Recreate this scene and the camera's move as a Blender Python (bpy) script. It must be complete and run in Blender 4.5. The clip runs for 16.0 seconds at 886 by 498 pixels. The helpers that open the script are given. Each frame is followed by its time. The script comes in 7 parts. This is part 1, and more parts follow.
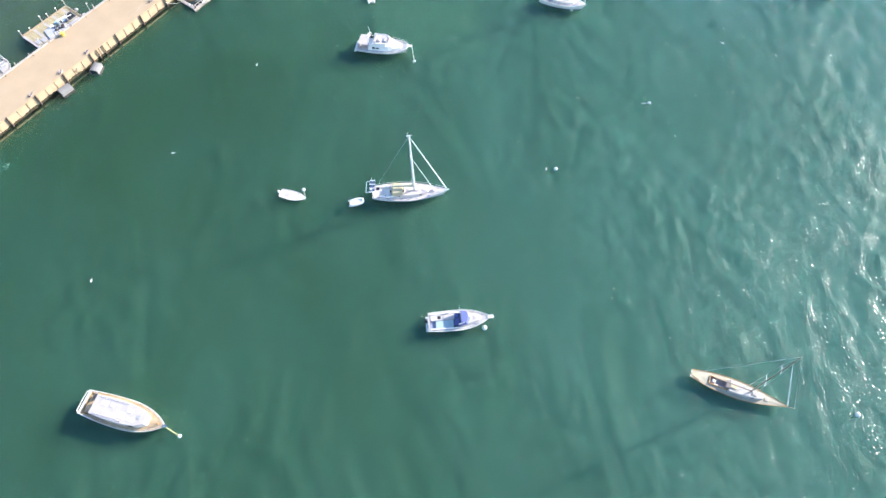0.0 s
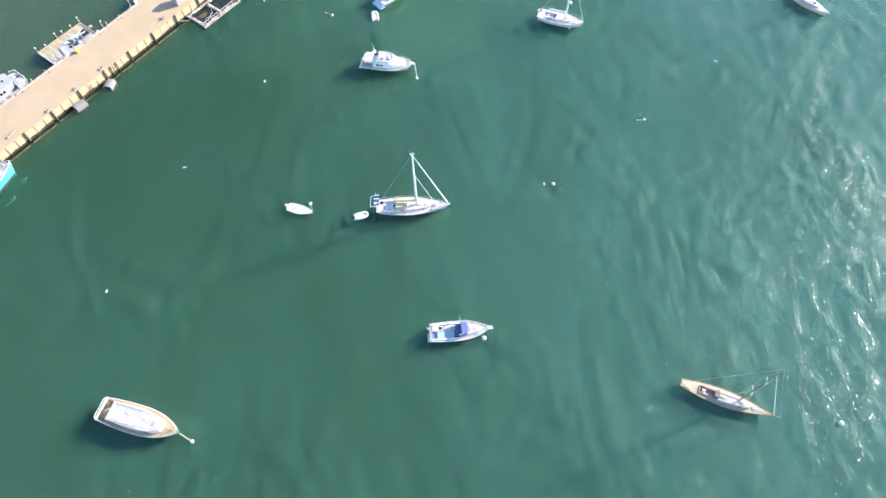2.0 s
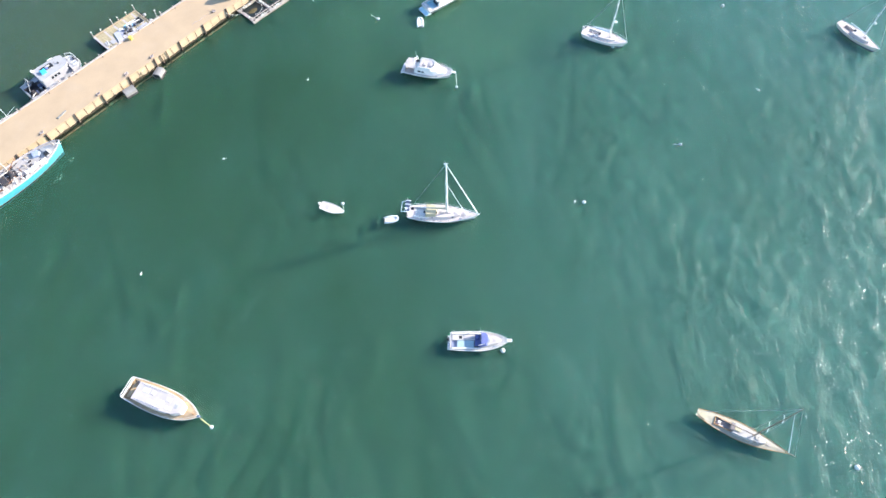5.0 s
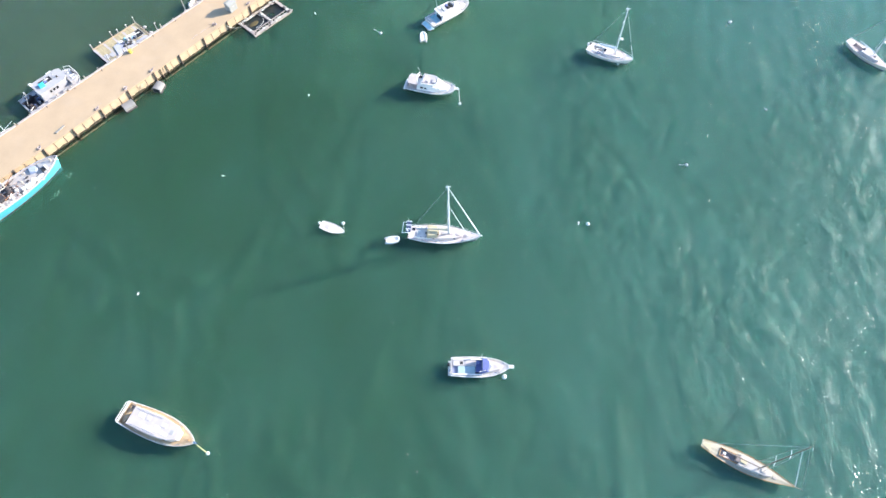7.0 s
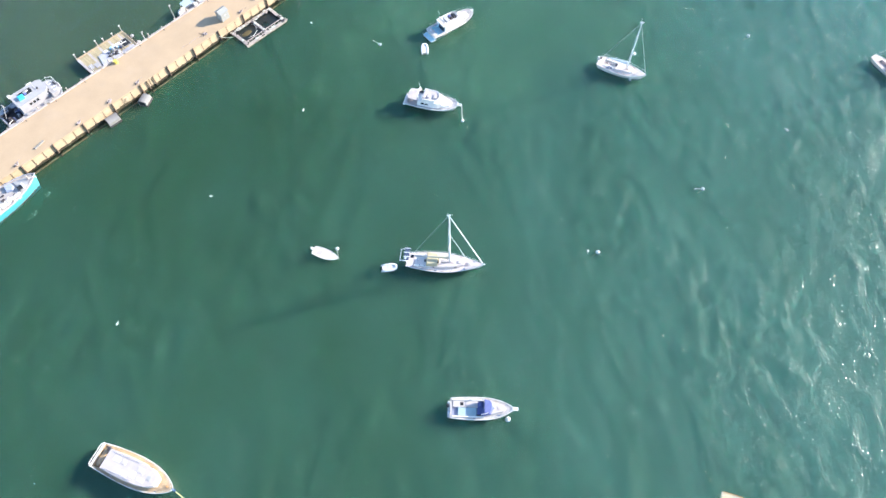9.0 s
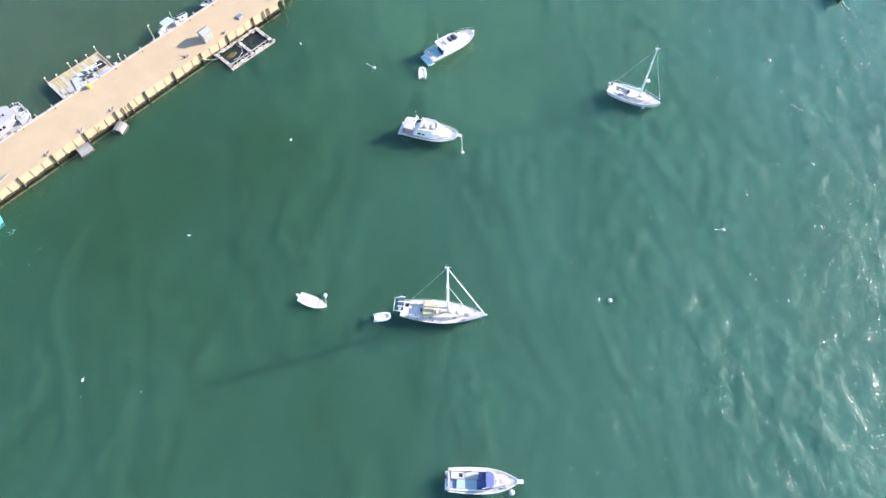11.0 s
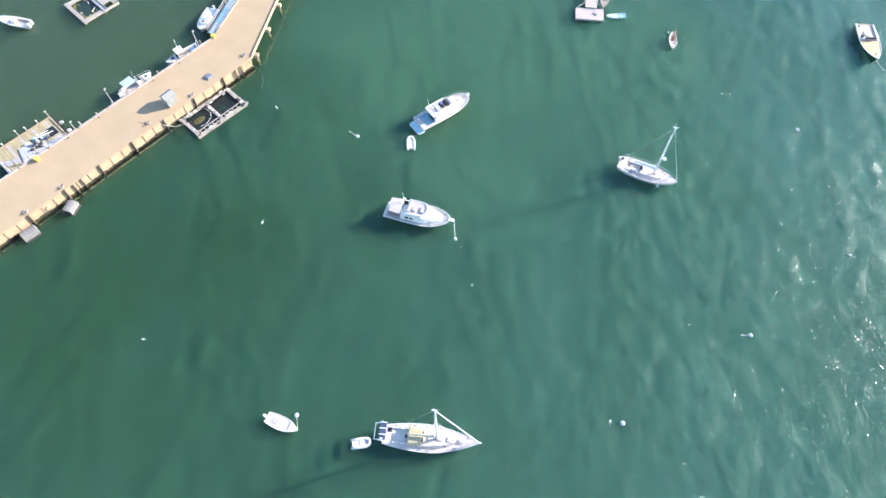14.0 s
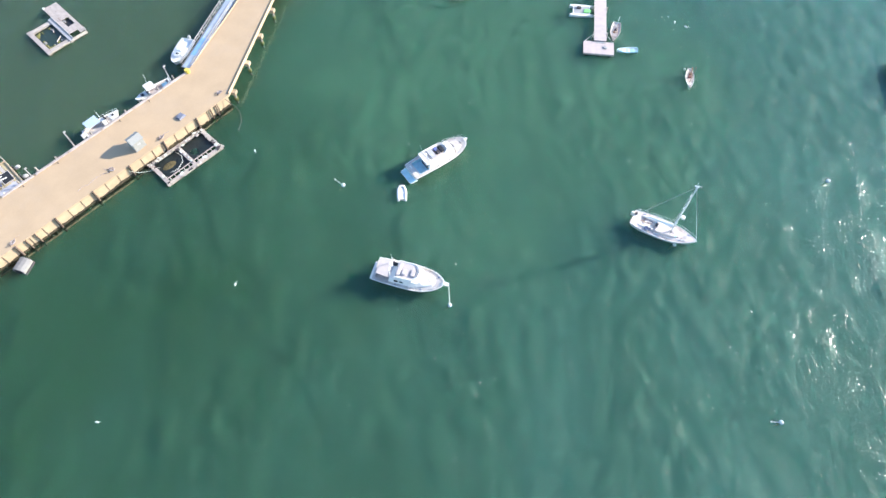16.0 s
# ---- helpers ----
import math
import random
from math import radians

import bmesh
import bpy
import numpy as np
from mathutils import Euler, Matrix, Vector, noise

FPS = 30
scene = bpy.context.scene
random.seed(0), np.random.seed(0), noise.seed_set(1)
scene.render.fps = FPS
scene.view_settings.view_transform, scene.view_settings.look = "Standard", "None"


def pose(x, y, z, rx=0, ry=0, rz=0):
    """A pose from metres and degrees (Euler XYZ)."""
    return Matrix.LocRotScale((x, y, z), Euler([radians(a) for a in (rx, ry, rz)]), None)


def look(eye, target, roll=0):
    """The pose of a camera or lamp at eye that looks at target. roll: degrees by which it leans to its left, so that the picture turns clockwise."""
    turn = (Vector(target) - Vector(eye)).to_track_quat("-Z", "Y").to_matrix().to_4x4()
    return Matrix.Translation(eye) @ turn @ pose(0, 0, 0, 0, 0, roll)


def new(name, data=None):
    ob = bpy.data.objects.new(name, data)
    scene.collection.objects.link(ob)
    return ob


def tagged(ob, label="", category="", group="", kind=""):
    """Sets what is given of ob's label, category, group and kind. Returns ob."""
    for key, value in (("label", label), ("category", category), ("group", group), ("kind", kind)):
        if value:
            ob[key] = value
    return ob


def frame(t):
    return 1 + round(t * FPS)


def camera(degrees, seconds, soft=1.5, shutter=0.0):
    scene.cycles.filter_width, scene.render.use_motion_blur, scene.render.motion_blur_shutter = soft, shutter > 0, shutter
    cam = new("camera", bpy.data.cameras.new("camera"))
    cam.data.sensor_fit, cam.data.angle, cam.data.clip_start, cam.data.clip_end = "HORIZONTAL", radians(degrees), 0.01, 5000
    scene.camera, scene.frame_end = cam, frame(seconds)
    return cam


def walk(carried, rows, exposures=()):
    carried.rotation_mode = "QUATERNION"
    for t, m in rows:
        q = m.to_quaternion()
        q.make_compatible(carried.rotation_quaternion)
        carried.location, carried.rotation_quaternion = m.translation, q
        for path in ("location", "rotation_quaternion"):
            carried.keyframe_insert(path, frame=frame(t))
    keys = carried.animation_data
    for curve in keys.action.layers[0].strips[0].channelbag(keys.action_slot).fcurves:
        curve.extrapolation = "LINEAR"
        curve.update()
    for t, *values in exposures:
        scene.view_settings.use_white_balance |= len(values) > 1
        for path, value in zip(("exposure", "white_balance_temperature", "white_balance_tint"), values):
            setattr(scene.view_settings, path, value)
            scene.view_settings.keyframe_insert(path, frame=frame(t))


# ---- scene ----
cam = camera(70.0, 16.0)
PATH = [
    (0, (1.728, 2.068, 82.494), (1.241, 11.547, 64.890), -2.49),
    (0.5, (1.808, 2.102, 83.498), (1.300, 11.581, 65.894), -2.56),
    (1, (2.061, 2.142, 84.562), (1.504, 11.607, 66.952), -2.79),
    (1.5, (2.056, 2.152, 85.708), (1.490, 11.608, 68.094), -2.81),
    (2, (1.862, 1.929, 86.637), (1.322, 11.426, 69.044), -2.63),
    (2.5, (1.961, 1.882, 87.427), (1.394, 11.388, 69.840), -2.74),
    (3, (1.954, 1.813, 87.987), (1.387, 11.323, 70.402), -2.72),
    (3.4, (1.954, 1.813, 88.267), (1.387, 11.323, 70.682), -2.72),
    (3.5, (1.403, 1.910, 88.328), (0.801, 11.401, 70.734), -2.28),
    (3.6, (1.573, 1.948, 88.289), (0.663, 11.430, 70.703), -2.37),
    (3.7, (1.711, 1.979, 88.257), (0.552, 11.446, 70.678), -2.44),
    (3.8, (1.763, 1.990, 88.245), (0.510, 11.450, 70.668), -2.46),
    (3.9, (1.791, 1.997, 88.239), (0.488, 11.452, 70.663), -2.48),
    (4, (1.798, 1.998, 88.237), (0.482, 11.452, 70.662), -2.48),
    (6.5, (1.392, 5.120, 88.650), (0.013, 14.547, 71.065), -2.27),
    (7, (1.329, 6.340, 88.680), (-0.075, 15.769, 71.097), -2.25),
    (7.5, (1.078, 7.723, 88.212), (-0.356, 17.137, 70.624), -2.06),
    (8, (0.990, 9.322, 87.365), (-0.463, 18.717, 69.769), -2.05),
    (8.5, (0.865, 11.215, 86.396), (-0.590, 20.603, 68.796), -2.08),
    (9, (0.600, 13.033, 85.199), (-0.841, 22.469, 67.624), -1.92),
    (11.5, (-0.581, 25.207, 80.155), (-2.010, 34.712, 62.616), -1.58),
    (12, (-0.721, 28.185, 79.566), (-2.149, 37.671, 62.017), -1.57),
    (12.5, (-0.967, 31.279, 79.692), (-2.371, 40.754, 62.135), -1.47),
    (13, (-1.139, 34.367, 79.732), (-2.535, 43.823, 62.164), -1.40),
    (13.5, (-1.394, 37.246, 78.964), (-2.765, 46.720, 61.404), -1.24),
    (14, (-1.544, 39.982, 77.859), (-2.911, 49.499, 60.321), -1.11),
    (14.5, (-1.658, 42.690, 76.789), (-3.032, 52.245, 59.273), -1.02),
    (15, (-1.963, 45.643, 75.871), (-3.306, 55.197, 58.352), -0.78),
    (15.5, (-2.040, 48.702, 74.817), (-3.409, 58.258, 57.301), -0.86),
    (16, (-2.295, 51.638, 73.798), (-3.653, 61.217, 56.293), -0.68),
]
EXPO = 1.50
walk(cam, [(t, look(eye, target, roll)) for t, eye, target, roll in PATH], exposures=[(0.0, EXPO), (9.0, EXPO), (16.0, EXPO - 0.1)])

# ---- sky and sun ----
SUN_AZ, SUN_EL = 24.0, 24.5  # degrees from +x towards +y, and above the horizon
world = bpy.data.worlds.new("sky")
scene.world = world
world.use_nodes = True
wn, wl = world.node_tree.nodes, world.node_tree.links
sky = wn.new("ShaderNodeTexSky")
sky.sky_type, sky.sun_disc = "NISHITA", False
sky.sun_elevation, sky.sun_rotation = radians(SUN_EL), radians(90 - SUN_AZ)
sky.air_density, sky.dust_density, sky.ozone_density = 1.05, 0.45, 4.0
wn["Background"].inputs["Strength"].default_value = 0.146
wl.new(sky.outputs["Color"], wn["Background"].inputs["Color"])
sun = new("sun", bpy.data.lights.new("sun", "SUN"))
sun.data.energy, sun.data.angle, sun.data.color = 4.05, radians(0.53), (1.0, 0.955, 0.87)
sd = Vector((math.cos(radians(SUN_AZ)) * math.cos(radians(SUN_EL)), math.sin(radians(SUN_AZ)) * math.cos(radians(SUN_EL)), math.sin(radians(SUN_EL))))
sun.matrix_world = look(sd * 200, (0, 0, 0))


# ---- materials ----
def surface(name, color, rough=0.5, metal=0.0, vary=0.18, scale=1.5, bump=0.0, bump_scale=25.0, coat=0.0, dirt=None, dirt_amount=0.3, piece=0.0):
    """Paint, wood, stone or metal: a base colour that varies at two scales, stains of a second colour, fine relief."""
    m = bpy.data.materials.new(name)
    m.use_nodes = True
    n, l = m.node_tree.nodes, m.node_tree.links
    p = n["Principled BSDF"]
    p.inputs["Roughness"].default_value, p.inputs["Metallic"].default_value = rough, metal
    p.inputs["Coat Weight"].default_value = coat
    co = n.new("ShaderNodeTexCoord")
    big, fine = n.new("ShaderNodeTexNoise"), n.new("ShaderNodeTexNoise")
    big.inputs["Scale"].default_value, big.inputs["Detail"].default_value = scale, 5
    fine.inputs["Scale"].default_value, fine.inputs["Detail"].default_value = scale * 14, 3
    for x in (big, fine):
        l.new(co.outputs["Object"], x.inputs["Vector"])
    add = n.new("ShaderNodeMath")
    add.operation = "MULTIPLY_ADD"
    l.new(fine.outputs["Fac"], add.inputs[0])
    add.inputs[1].default_value = 0.45
    l.new(big.outputs["Fac"], add.inputs[2])
    ramp = n.new("ShaderNodeMapRange")
    ramp.inputs["From Min"].default_value, ramp.inputs["From Max"].default_value = 0.45, 1.0
    ramp.inputs["To Min"].default_value, ramp.inputs["To Max"].default_value = 1 - vary, 1 + vary
    l.new(add.outputs[0], ramp.inputs["Value"])
    tone = n.new("ShaderNodeVectorMath")
    tone.operation = "SCALE"
    tone.inputs[0].default_value = color
    l.new(ramp.outputs[0], tone.inputs["Scale"])
    out = tone.outputs[0]
    if piece:
        info = n.new("ShaderNodeObjectInfo")
        r2 = n.new("ShaderNodeMapRange")
        r2.inputs["To Min"].default_value, r2.inputs["To Max"].default_value = 1 - piece, 1 + piece
        l.new(info.outputs["Random"], r2.inputs["Value"])
        t2 = n.new("ShaderNodeVectorMath")
        t2.operation = "SCALE"
        l.new(out, t2.inputs[0])
        l.new(r2.outputs[0], t2.inputs["Scale"])
        out = t2.outputs[0]
    if dirt:
        spots = n.new("ShaderNodeTexNoise")
        spots.inputs["Scale"].default_value, spots.inputs["Detail"].default_value, spots.inputs["Roughness"].default_value = scale * 0.7, 7, 0.65
        shift = n.new("ShaderNodeVectorMath")
        shift.inputs[1].default_value = (13.1, 7.7, 3.3)
        l.new(co.outputs["Object"], shift.inputs[0])
        l.new(shift.outputs[0], spots.inputs["Vector"])
        cut = n.new("ShaderNodeMapRange")
        cut.inputs["From Min"].default_value, cut.inputs["From Max"].default_value = 0.5, 0.72
        cut.inputs["To Max"].default_value = dirt_amount
        l.new(spots.outputs["Fac"], cut.inputs["Value"])
        mix = n.new("ShaderNodeMix")
        mix.data_type = "RGBA"
        l.new(cut.outputs[0], mix.inputs["Factor"])
        l.new(out, mix.inputs["A"])
        mix.inputs["B"].default_value = (*dirt, 1)
        out = mix.outputs["Result"]
    l.new(out, p.inputs["Base Color"])
    if bump:
        grain, b = n.new("ShaderNodeTexNoise"), n.new("ShaderNodeBump")
        grain.inputs["Scale"].default_value, grain.inputs["Detail"].default_value = bump_scale, 4
        l.new(co.outputs["Object"], grain.inputs["Vector"])
        b.inputs["Strength"].default_value, b.inputs["Distance"].default_value = 0.8, bump
        l.new(grain.outputs["Fac"], b.inputs["Height"])
        l.new(b.outputs["Normal"], p.inputs["Normal"])
    return m


def planked(name, color, gap, width, axis="X", rough=0.6, vary=0.2, depth=0.6):
    """Boards of one width, with dark seams between them; they run along the other axis."""
    m = surface(name, color, rough, vary=vary, scale=1.1, bump=0.004, bump_scale=30)
    n, l = m.node_tree.nodes, m.node_tree.links
    p = n["Principled BSDF"]
    old = p.inputs["Base Color"].links[0].from_socket
    co, sep = n.new("ShaderNodeTexCoord"), n.new("ShaderNodeSeparateXYZ")
    l.new(co.outputs["Object"], sep.inputs[0])
    div, frac, lt = n.new("ShaderNodeMath"), n.new("ShaderNodeMath"), n.new("ShaderNodeMath")
    div.operation, frac.operation, lt.operation = "DIVIDE", "FRACT", "LESS_THAN"
    l.new(sep.outputs[axis], div.inputs[0])
    div.inputs[1].default_value = width
    l.new(div.outputs[0], frac.inputs[0])
    l.new(frac.outputs[0], lt.inputs[0])
    lt.inputs[1].default_value = gap / width
    fl, wh = n.new("ShaderNodeMath"), n.new("ShaderNodeTexWhiteNoise")
    fl.operation, wh.noise_dimensions = "FLOOR", "1D"
    l.new(div.outputs[0], fl.inputs[0])
    l.new(fl.outputs[0], wh.inputs["W"])
    r = n.new("ShaderNodeMapRange")
    r.inputs["To Min"].default_value, r.inputs["To Max"].default_value = 0.86, 1.12
    l.new(wh.outputs["Value"], r.inputs["Value"])
    tone = n.new("ShaderNodeVectorMath")
    tone.operation = "SCALE"
    l.new(old, tone.inputs[0])
    l.new(r.outputs[0], tone.inputs["Scale"])
    mix, k = n.new("ShaderNodeMix"), n.new("ShaderNodeMath")
    mix.data_type, k.operation = "RGBA", "MULTIPLY"
    l.new(lt.outputs[0], k.inputs[0])
    k.inputs[1].default_value = depth
    l.new(k.outputs[0], mix.inputs["Factor"])
    l.new(tone.outputs[0], mix.inputs["A"])
    mix.inputs["B"].default_value = (*[c * 0.25 for c in color], 1)
    l.new(mix.outputs["Result"], p.inputs["Base Color"])
    return m


def glassy(name, color, rough=0.06):
    m = surface(name, color, rough, vary=0.3, scale=2.0)
    m.node_tree.nodes["Principled BSDF"].inputs["Specular IOR Level"].default_value = 0.8
    return m


def sea(name, face=True):
    """Turbid green harbour water: light scattered back from two depths, slow patches of colour, sheen painted in
    towards +x, wind ripples on a clear glossy face.
    """
    m = bpy.data.materials.new(name)
    m.use_nodes = True
    n, l = m.node_tree.nodes, m.node_tree.links
    p = n["Principled BSDF"]
    p.inputs["Roughness"].default_value, p.inputs["Specular IOR Level"].default_value = 0.46, WATER_HAZE if face else 0.0
    p.subsurface_method = "BURLEY"
    p.inputs["Subsurface Weight"].default_value, p.inputs["Subsurface Scale"].default_value = 0.78, WATER_REACH
    p.inputs["Subsurface Radius"].default_value = (0.55, 1.0, 0.85)
    co, parts = n.new("ShaderNodeTexCoord"), n.new("ShaderNodeSeparateXYZ")
    l.new(co.outputs["Object"], parts.inputs[0])

    def noise_at(scale, detail, stretch=(1, 1, 1), turn=0.0, rough=0.5, warp=0.0):
        mp, t = n.new("ShaderNodeMapping"), n.new("ShaderNodeTexNoise")
        mp.vector_type = "TEXTURE"
        mp.inputs["Scale"].default_value, mp.inputs["Rotation"].default_value = stretch, (0, 0, radians(turn))
        t.inputs["Scale"].default_value, t.inputs["Detail"].default_value, t.inputs["Roughness"].default_value = scale, detail, rough
        t.inputs["Distortion"].default_value = warp
        l.new(co.outputs["Object"], mp.inputs["Vector"])
        l.new(mp.outputs[0], t.inputs["Vector"])
        return t.outputs["Fac"]

    def ranged(value, lo, hi, to_lo, to_hi, smooth=False):
        r = n.new("ShaderNodeMapRange")
        if smooth:
            r.interpolation_type = "SMOOTHSTEP"
        for key, v in (("From Min", lo), ("From Max", hi), ("To Min", to_lo), ("To Max", to_hi)):
            r.inputs[key].default_value = v
        l.new(value, r.inputs["Value"])
        return r.outputs[0]

    def calc(operation, a, b, c=0.0, clamp=False):
        k = n.new("ShaderNodeMath")
        k.operation, k.use_clamp = operation, clamp
        for i, v in enumerate((a, b, c)):
            if isinstance(v, (int, float)):
                k.inputs[i].default_value = v
            else:
                l.new(v, k.inputs[i])
        return k.outputs[0]

    def blend(fac, a, b):
        x = n.new("ShaderNodeMix")
        x.data_type = "RGBA"
        l.new(fac, x.inputs["Factor"])
        for key, v in (("A", a), ("B", b)):
            if isinstance(v, tuple):
                x.inputs[key].default_value = (*v, 1)
            else:
                l.new(v, x.inputs[key])
        return x.outputs["Result"]

    # body colour: silt clouds, painted sheen towards +x, paler shoal, murkier inside the pier
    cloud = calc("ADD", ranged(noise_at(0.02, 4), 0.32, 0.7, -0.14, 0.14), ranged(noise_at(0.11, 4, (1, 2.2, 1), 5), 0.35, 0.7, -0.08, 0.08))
    # colour brightens with x in place of glare and sky reflection
    body = blend(calc("ADD", cloud, ranged(parts.outputs["X"], -50, 85, 0.12, 0.92, True), clamp=True), WATER_DEEP, WATER_PALE_SHEEN)
    side, far = n.new("ShaderNodeVectorMath"), n.new("ShaderNodeVectorMath")
    side.operation, far.operation = "DOT_PRODUCT", "DISTANCE"
    side.inputs[1].default_value, far.inputs[1].default_value = (-0.821, 0.571, 0), (*SHOAL, 0)
    l.new(co.outputs["Object"], side.inputs[0])
    l.new(co.outputs["Object"], far.inputs[0])
    bank = calc("ADD", far.outputs["Value"], ranged(noise_at(0.06, 4), 0.3, 0.7, -14, 14))
    body = blend(ranged(bank, 52, 8, 0, 0.75, True), body, WATER_SHOAL)
    body = blend(ranged(side.outputs["Value"], 106.1, 115.0, 0, 1), body, WATER_INNER)
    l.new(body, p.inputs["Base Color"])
    if not face:
        return m

    # wind: calmer patches, and the lee of the pier
    gust = ranged(noise_at(0.03, 3, (1, 1.7, 1), 10), 0.32, 0.68, 0.62, 1.12, True)
    wind = calc("MULTIPLY", gust, ranged(parts.outputs["X"], -75, 35, LEE, 1.0, True))
    wind = calc("MULTIPLY", wind, ranged(side.outputs["Value"], 104, 112, 1.0, 0.4, True))
    paws = ranged(calc("ADD", calc("MULTIPLY", noise_at(0.16, 3, (1, 2.0, 1), 5, 0.6), 0.5), calc("MULTIPLY", noise_at(0.55, 2, (1, 1.7, 1), 0, 0.5), 0.5)), 0.42, 0.60, 0.5, 1.3, True)  # cat's paws where the wavelets stand up
    flock = ranged(noise_at(0.3, 2, (1, 1.8, 1), 0, 0.55), 0.5, 0.68, 0.3, 1.5, True)  # the steepest come in small flocks
    height = None
    for scale, detail, stretch, turn, rise, patchy in RIPPLES:
        amount = calc("MULTIPLY", wind, flock if patchy == 3 else paws) if patchy else wind
        h = noise_at(scale, detail, stretch, turn, 0.5, 0.3)
        if patchy >= 2:
            h = ranged(h, *((0.6, 0.86) if patchy == 2 else (0.67, 0.88)), 0, 1, True)  # only the steepest wavelets rise
        h = calc("MULTIPLY", calc("MULTIPLY", h, rise), amount)
        height = calc("ADD", height, h) if height else h
    b = n.new("ShaderNodeBump")
    b.inputs["Strength"].default_value, b.inputs["Distance"].default_value = 1.0, 1.0
    l.new(height, b.inputs["Height"])
    clear, murk, gloss, skin, fresnel = n.new("ShaderNodeBsdfTransparent"), n.new("ShaderNodeMixShader"), n.new("ShaderNodeBsdfGlossy"), n.new("ShaderNodeMixShader"), n.new("ShaderNodeLayerWeight")
    gloss.inputs["Roughness"].default_value = WATER_ROUGH
    murk.inputs["Fac"].default_value = WATER_MURK
    l.new(clear.outputs[0], murk.inputs[1])
    l.new(p.outputs[0], murk.inputs[2])
    l.new(b.outputs["Normal"], gloss.inputs["Normal"])
    l.new(b.outputs["Normal"], fresnel.inputs["Normal"])
    least = ((WATER_IOR - 1) / (WATER_IOR + 1)) ** 2
    l.new(calc("MULTIPLY_ADD", calc("POWER", fresnel.outputs["Facing"], 5.0), 1 - least, least), skin.inputs["Fac"])
    l.new(murk.outputs[0], skin.inputs[1])
    l.new(gloss.outputs[0], skin.inputs[2])
    l.new(skin.outputs[0], n["Material Output"].inputs["Surface"])
    # pale streaks of light that the longer waves gather in the body of the water
    bands = ranged(noise_at(0.05, 3, (1, 1.4, 1), 5, 0.6), 0.4, 0.62, 0.45, 1.0, True)
    soft = n.new("ShaderNodeBump")
    soft.inputs["Strength"].default_value, soft.inputs["Distance"].default_value = 1.0, BODY_RELIEF
    cross = calc("ADD", noise_at(0.42, 2, (1, 1.6, 1), -12, 0.42, 0.4), noise_at(0.36, 2, (1, 1.6, 1), 24, 0.42, 0.4))
    l.new(calc("MULTIPLY", cross, bands), soft.inputs["Height"])
    lay = n.new("ShaderNodeMix")  # the scattered light hardly knows the slope of the face
    lay.data_type = "VECTOR"
    lay.inputs["Factor"].default_value = 0.6
    up = n.new("ShaderNodeCombineXYZ")
    up.inputs["Z"].default_value = 1.0
    geo = n.new("ShaderNodeNewGeometry")
    l.new(up.outputs[0], lay.inputs["A"])
    l.new(geo.outputs["Normal"], lay.inputs["B"])
    l.new(lay.outputs["Result"], soft.inputs["Normal"])
    l.new(soft.outputs["Normal"], p.inputs["Normal"])
    return m


WATER_ROUGH, WATER_IOR, WATER_HAZE, WATER_REACH = 0.15, 1.36, 0.06, 2.2
WATER_MURK, MURK_DEPTH = 0.5, 0.95  # share of the light scattered back at the face, and how deep the rest goes
BODY_RELIEF, LEE = 0.6, 0.7
SHOAL = (-8.0, 128.0)
# the pale tone carries the sheen painted on the +x side
WATER_DEEP, WATER_PALE_SHEEN, WATER_INNER, WATER_SHOAL = (0.0310, 0.0850, 0.0440), (0.0665, 0.175, 0.139), (0.061, 0.103, 0.059), (0.065, 0.160, 0.093)
# noise scale, detail, stretch, turn, rise in metres; 1: gathered into cat's paws, 2: single steep wavelets, 3: rare ones
RIPPLES = [(0.5, 2, (1, 1.6, 1), -8, 0.04, 0), (0.62, 2, (1, 1.6, 1), 20, 0.04, 0), (3.1, 1, (1, 1.3, 1), -12, 0.098, 1), (3.4, 1, (1, 1.6, 1), 10, 0.085, 2), (2.6, 1, (1, 1.8, 1), 4, 0.26, 3)]
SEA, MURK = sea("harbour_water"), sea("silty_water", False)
GEL = surface("white_gelcoat", (0.84, 0.785, 0.725), 0.28, vary=0.06, scale=0.8, coat=0.3, dirt=(0.5, 0.44, 0.36), dirt_amount=0.18)
NONSKID = surface("cream_deck_paint", (0.55, 0.485, 0.445), 0.6, vary=0.07, scale=1.6, bump=0.002, bump_scale=90, dirt=(0.46, 0.36, 0.28), dirt_amount=0.3)
PINKDECK = surface("warm_white_deck", (0.64, 0.535, 0.485), 0.6, vary=0.08, scale=1.2, bump=0.002, bump_scale=90, dirt=(0.50, 0.38, 0.33), dirt_amount=0.35)
PINKISH = surface("sun_bleached_cover", (0.50, 0.435, 0.415), 0.55, vary=0.12, scale=1.0, dirt=(0.5, 0.38, 0.34), dirt_amount=0.3)
PALEBLUE = surface("pale_blue_sole", (0.48, 0.70, 0.75), 0.5, vary=0.12, scale=1.4, dirt=(0.3, 0.35, 0.4), dirt_amount=0.3)
BOOT = surface("blue_boot_stripe", (0.03, 0.10, 0.28), 0.35, vary=0.15)
ANTIFOUL = surface("dark_bottom_paint", (0.05, 0.055, 0.07), 0.7, vary=0.3, dirt=(0.05, 0.08, 0.03), dirt_amount=0.6)
TEAK = planked("varnished_teak", (0.56, 0.38, 0.22), 0.012, 0.07, "Y", 0.35)
WOODTRIM = surface("varnished_trim", (0.50, 0.25, 0.09), 0.25, vary=0.25, scale=4, coat=0.4)
SPAR_WOOD = surface("varnished_spar", (0.26, 0.19, 0.14), 0.3, vary=0.2, scale=3, coat=0.4)
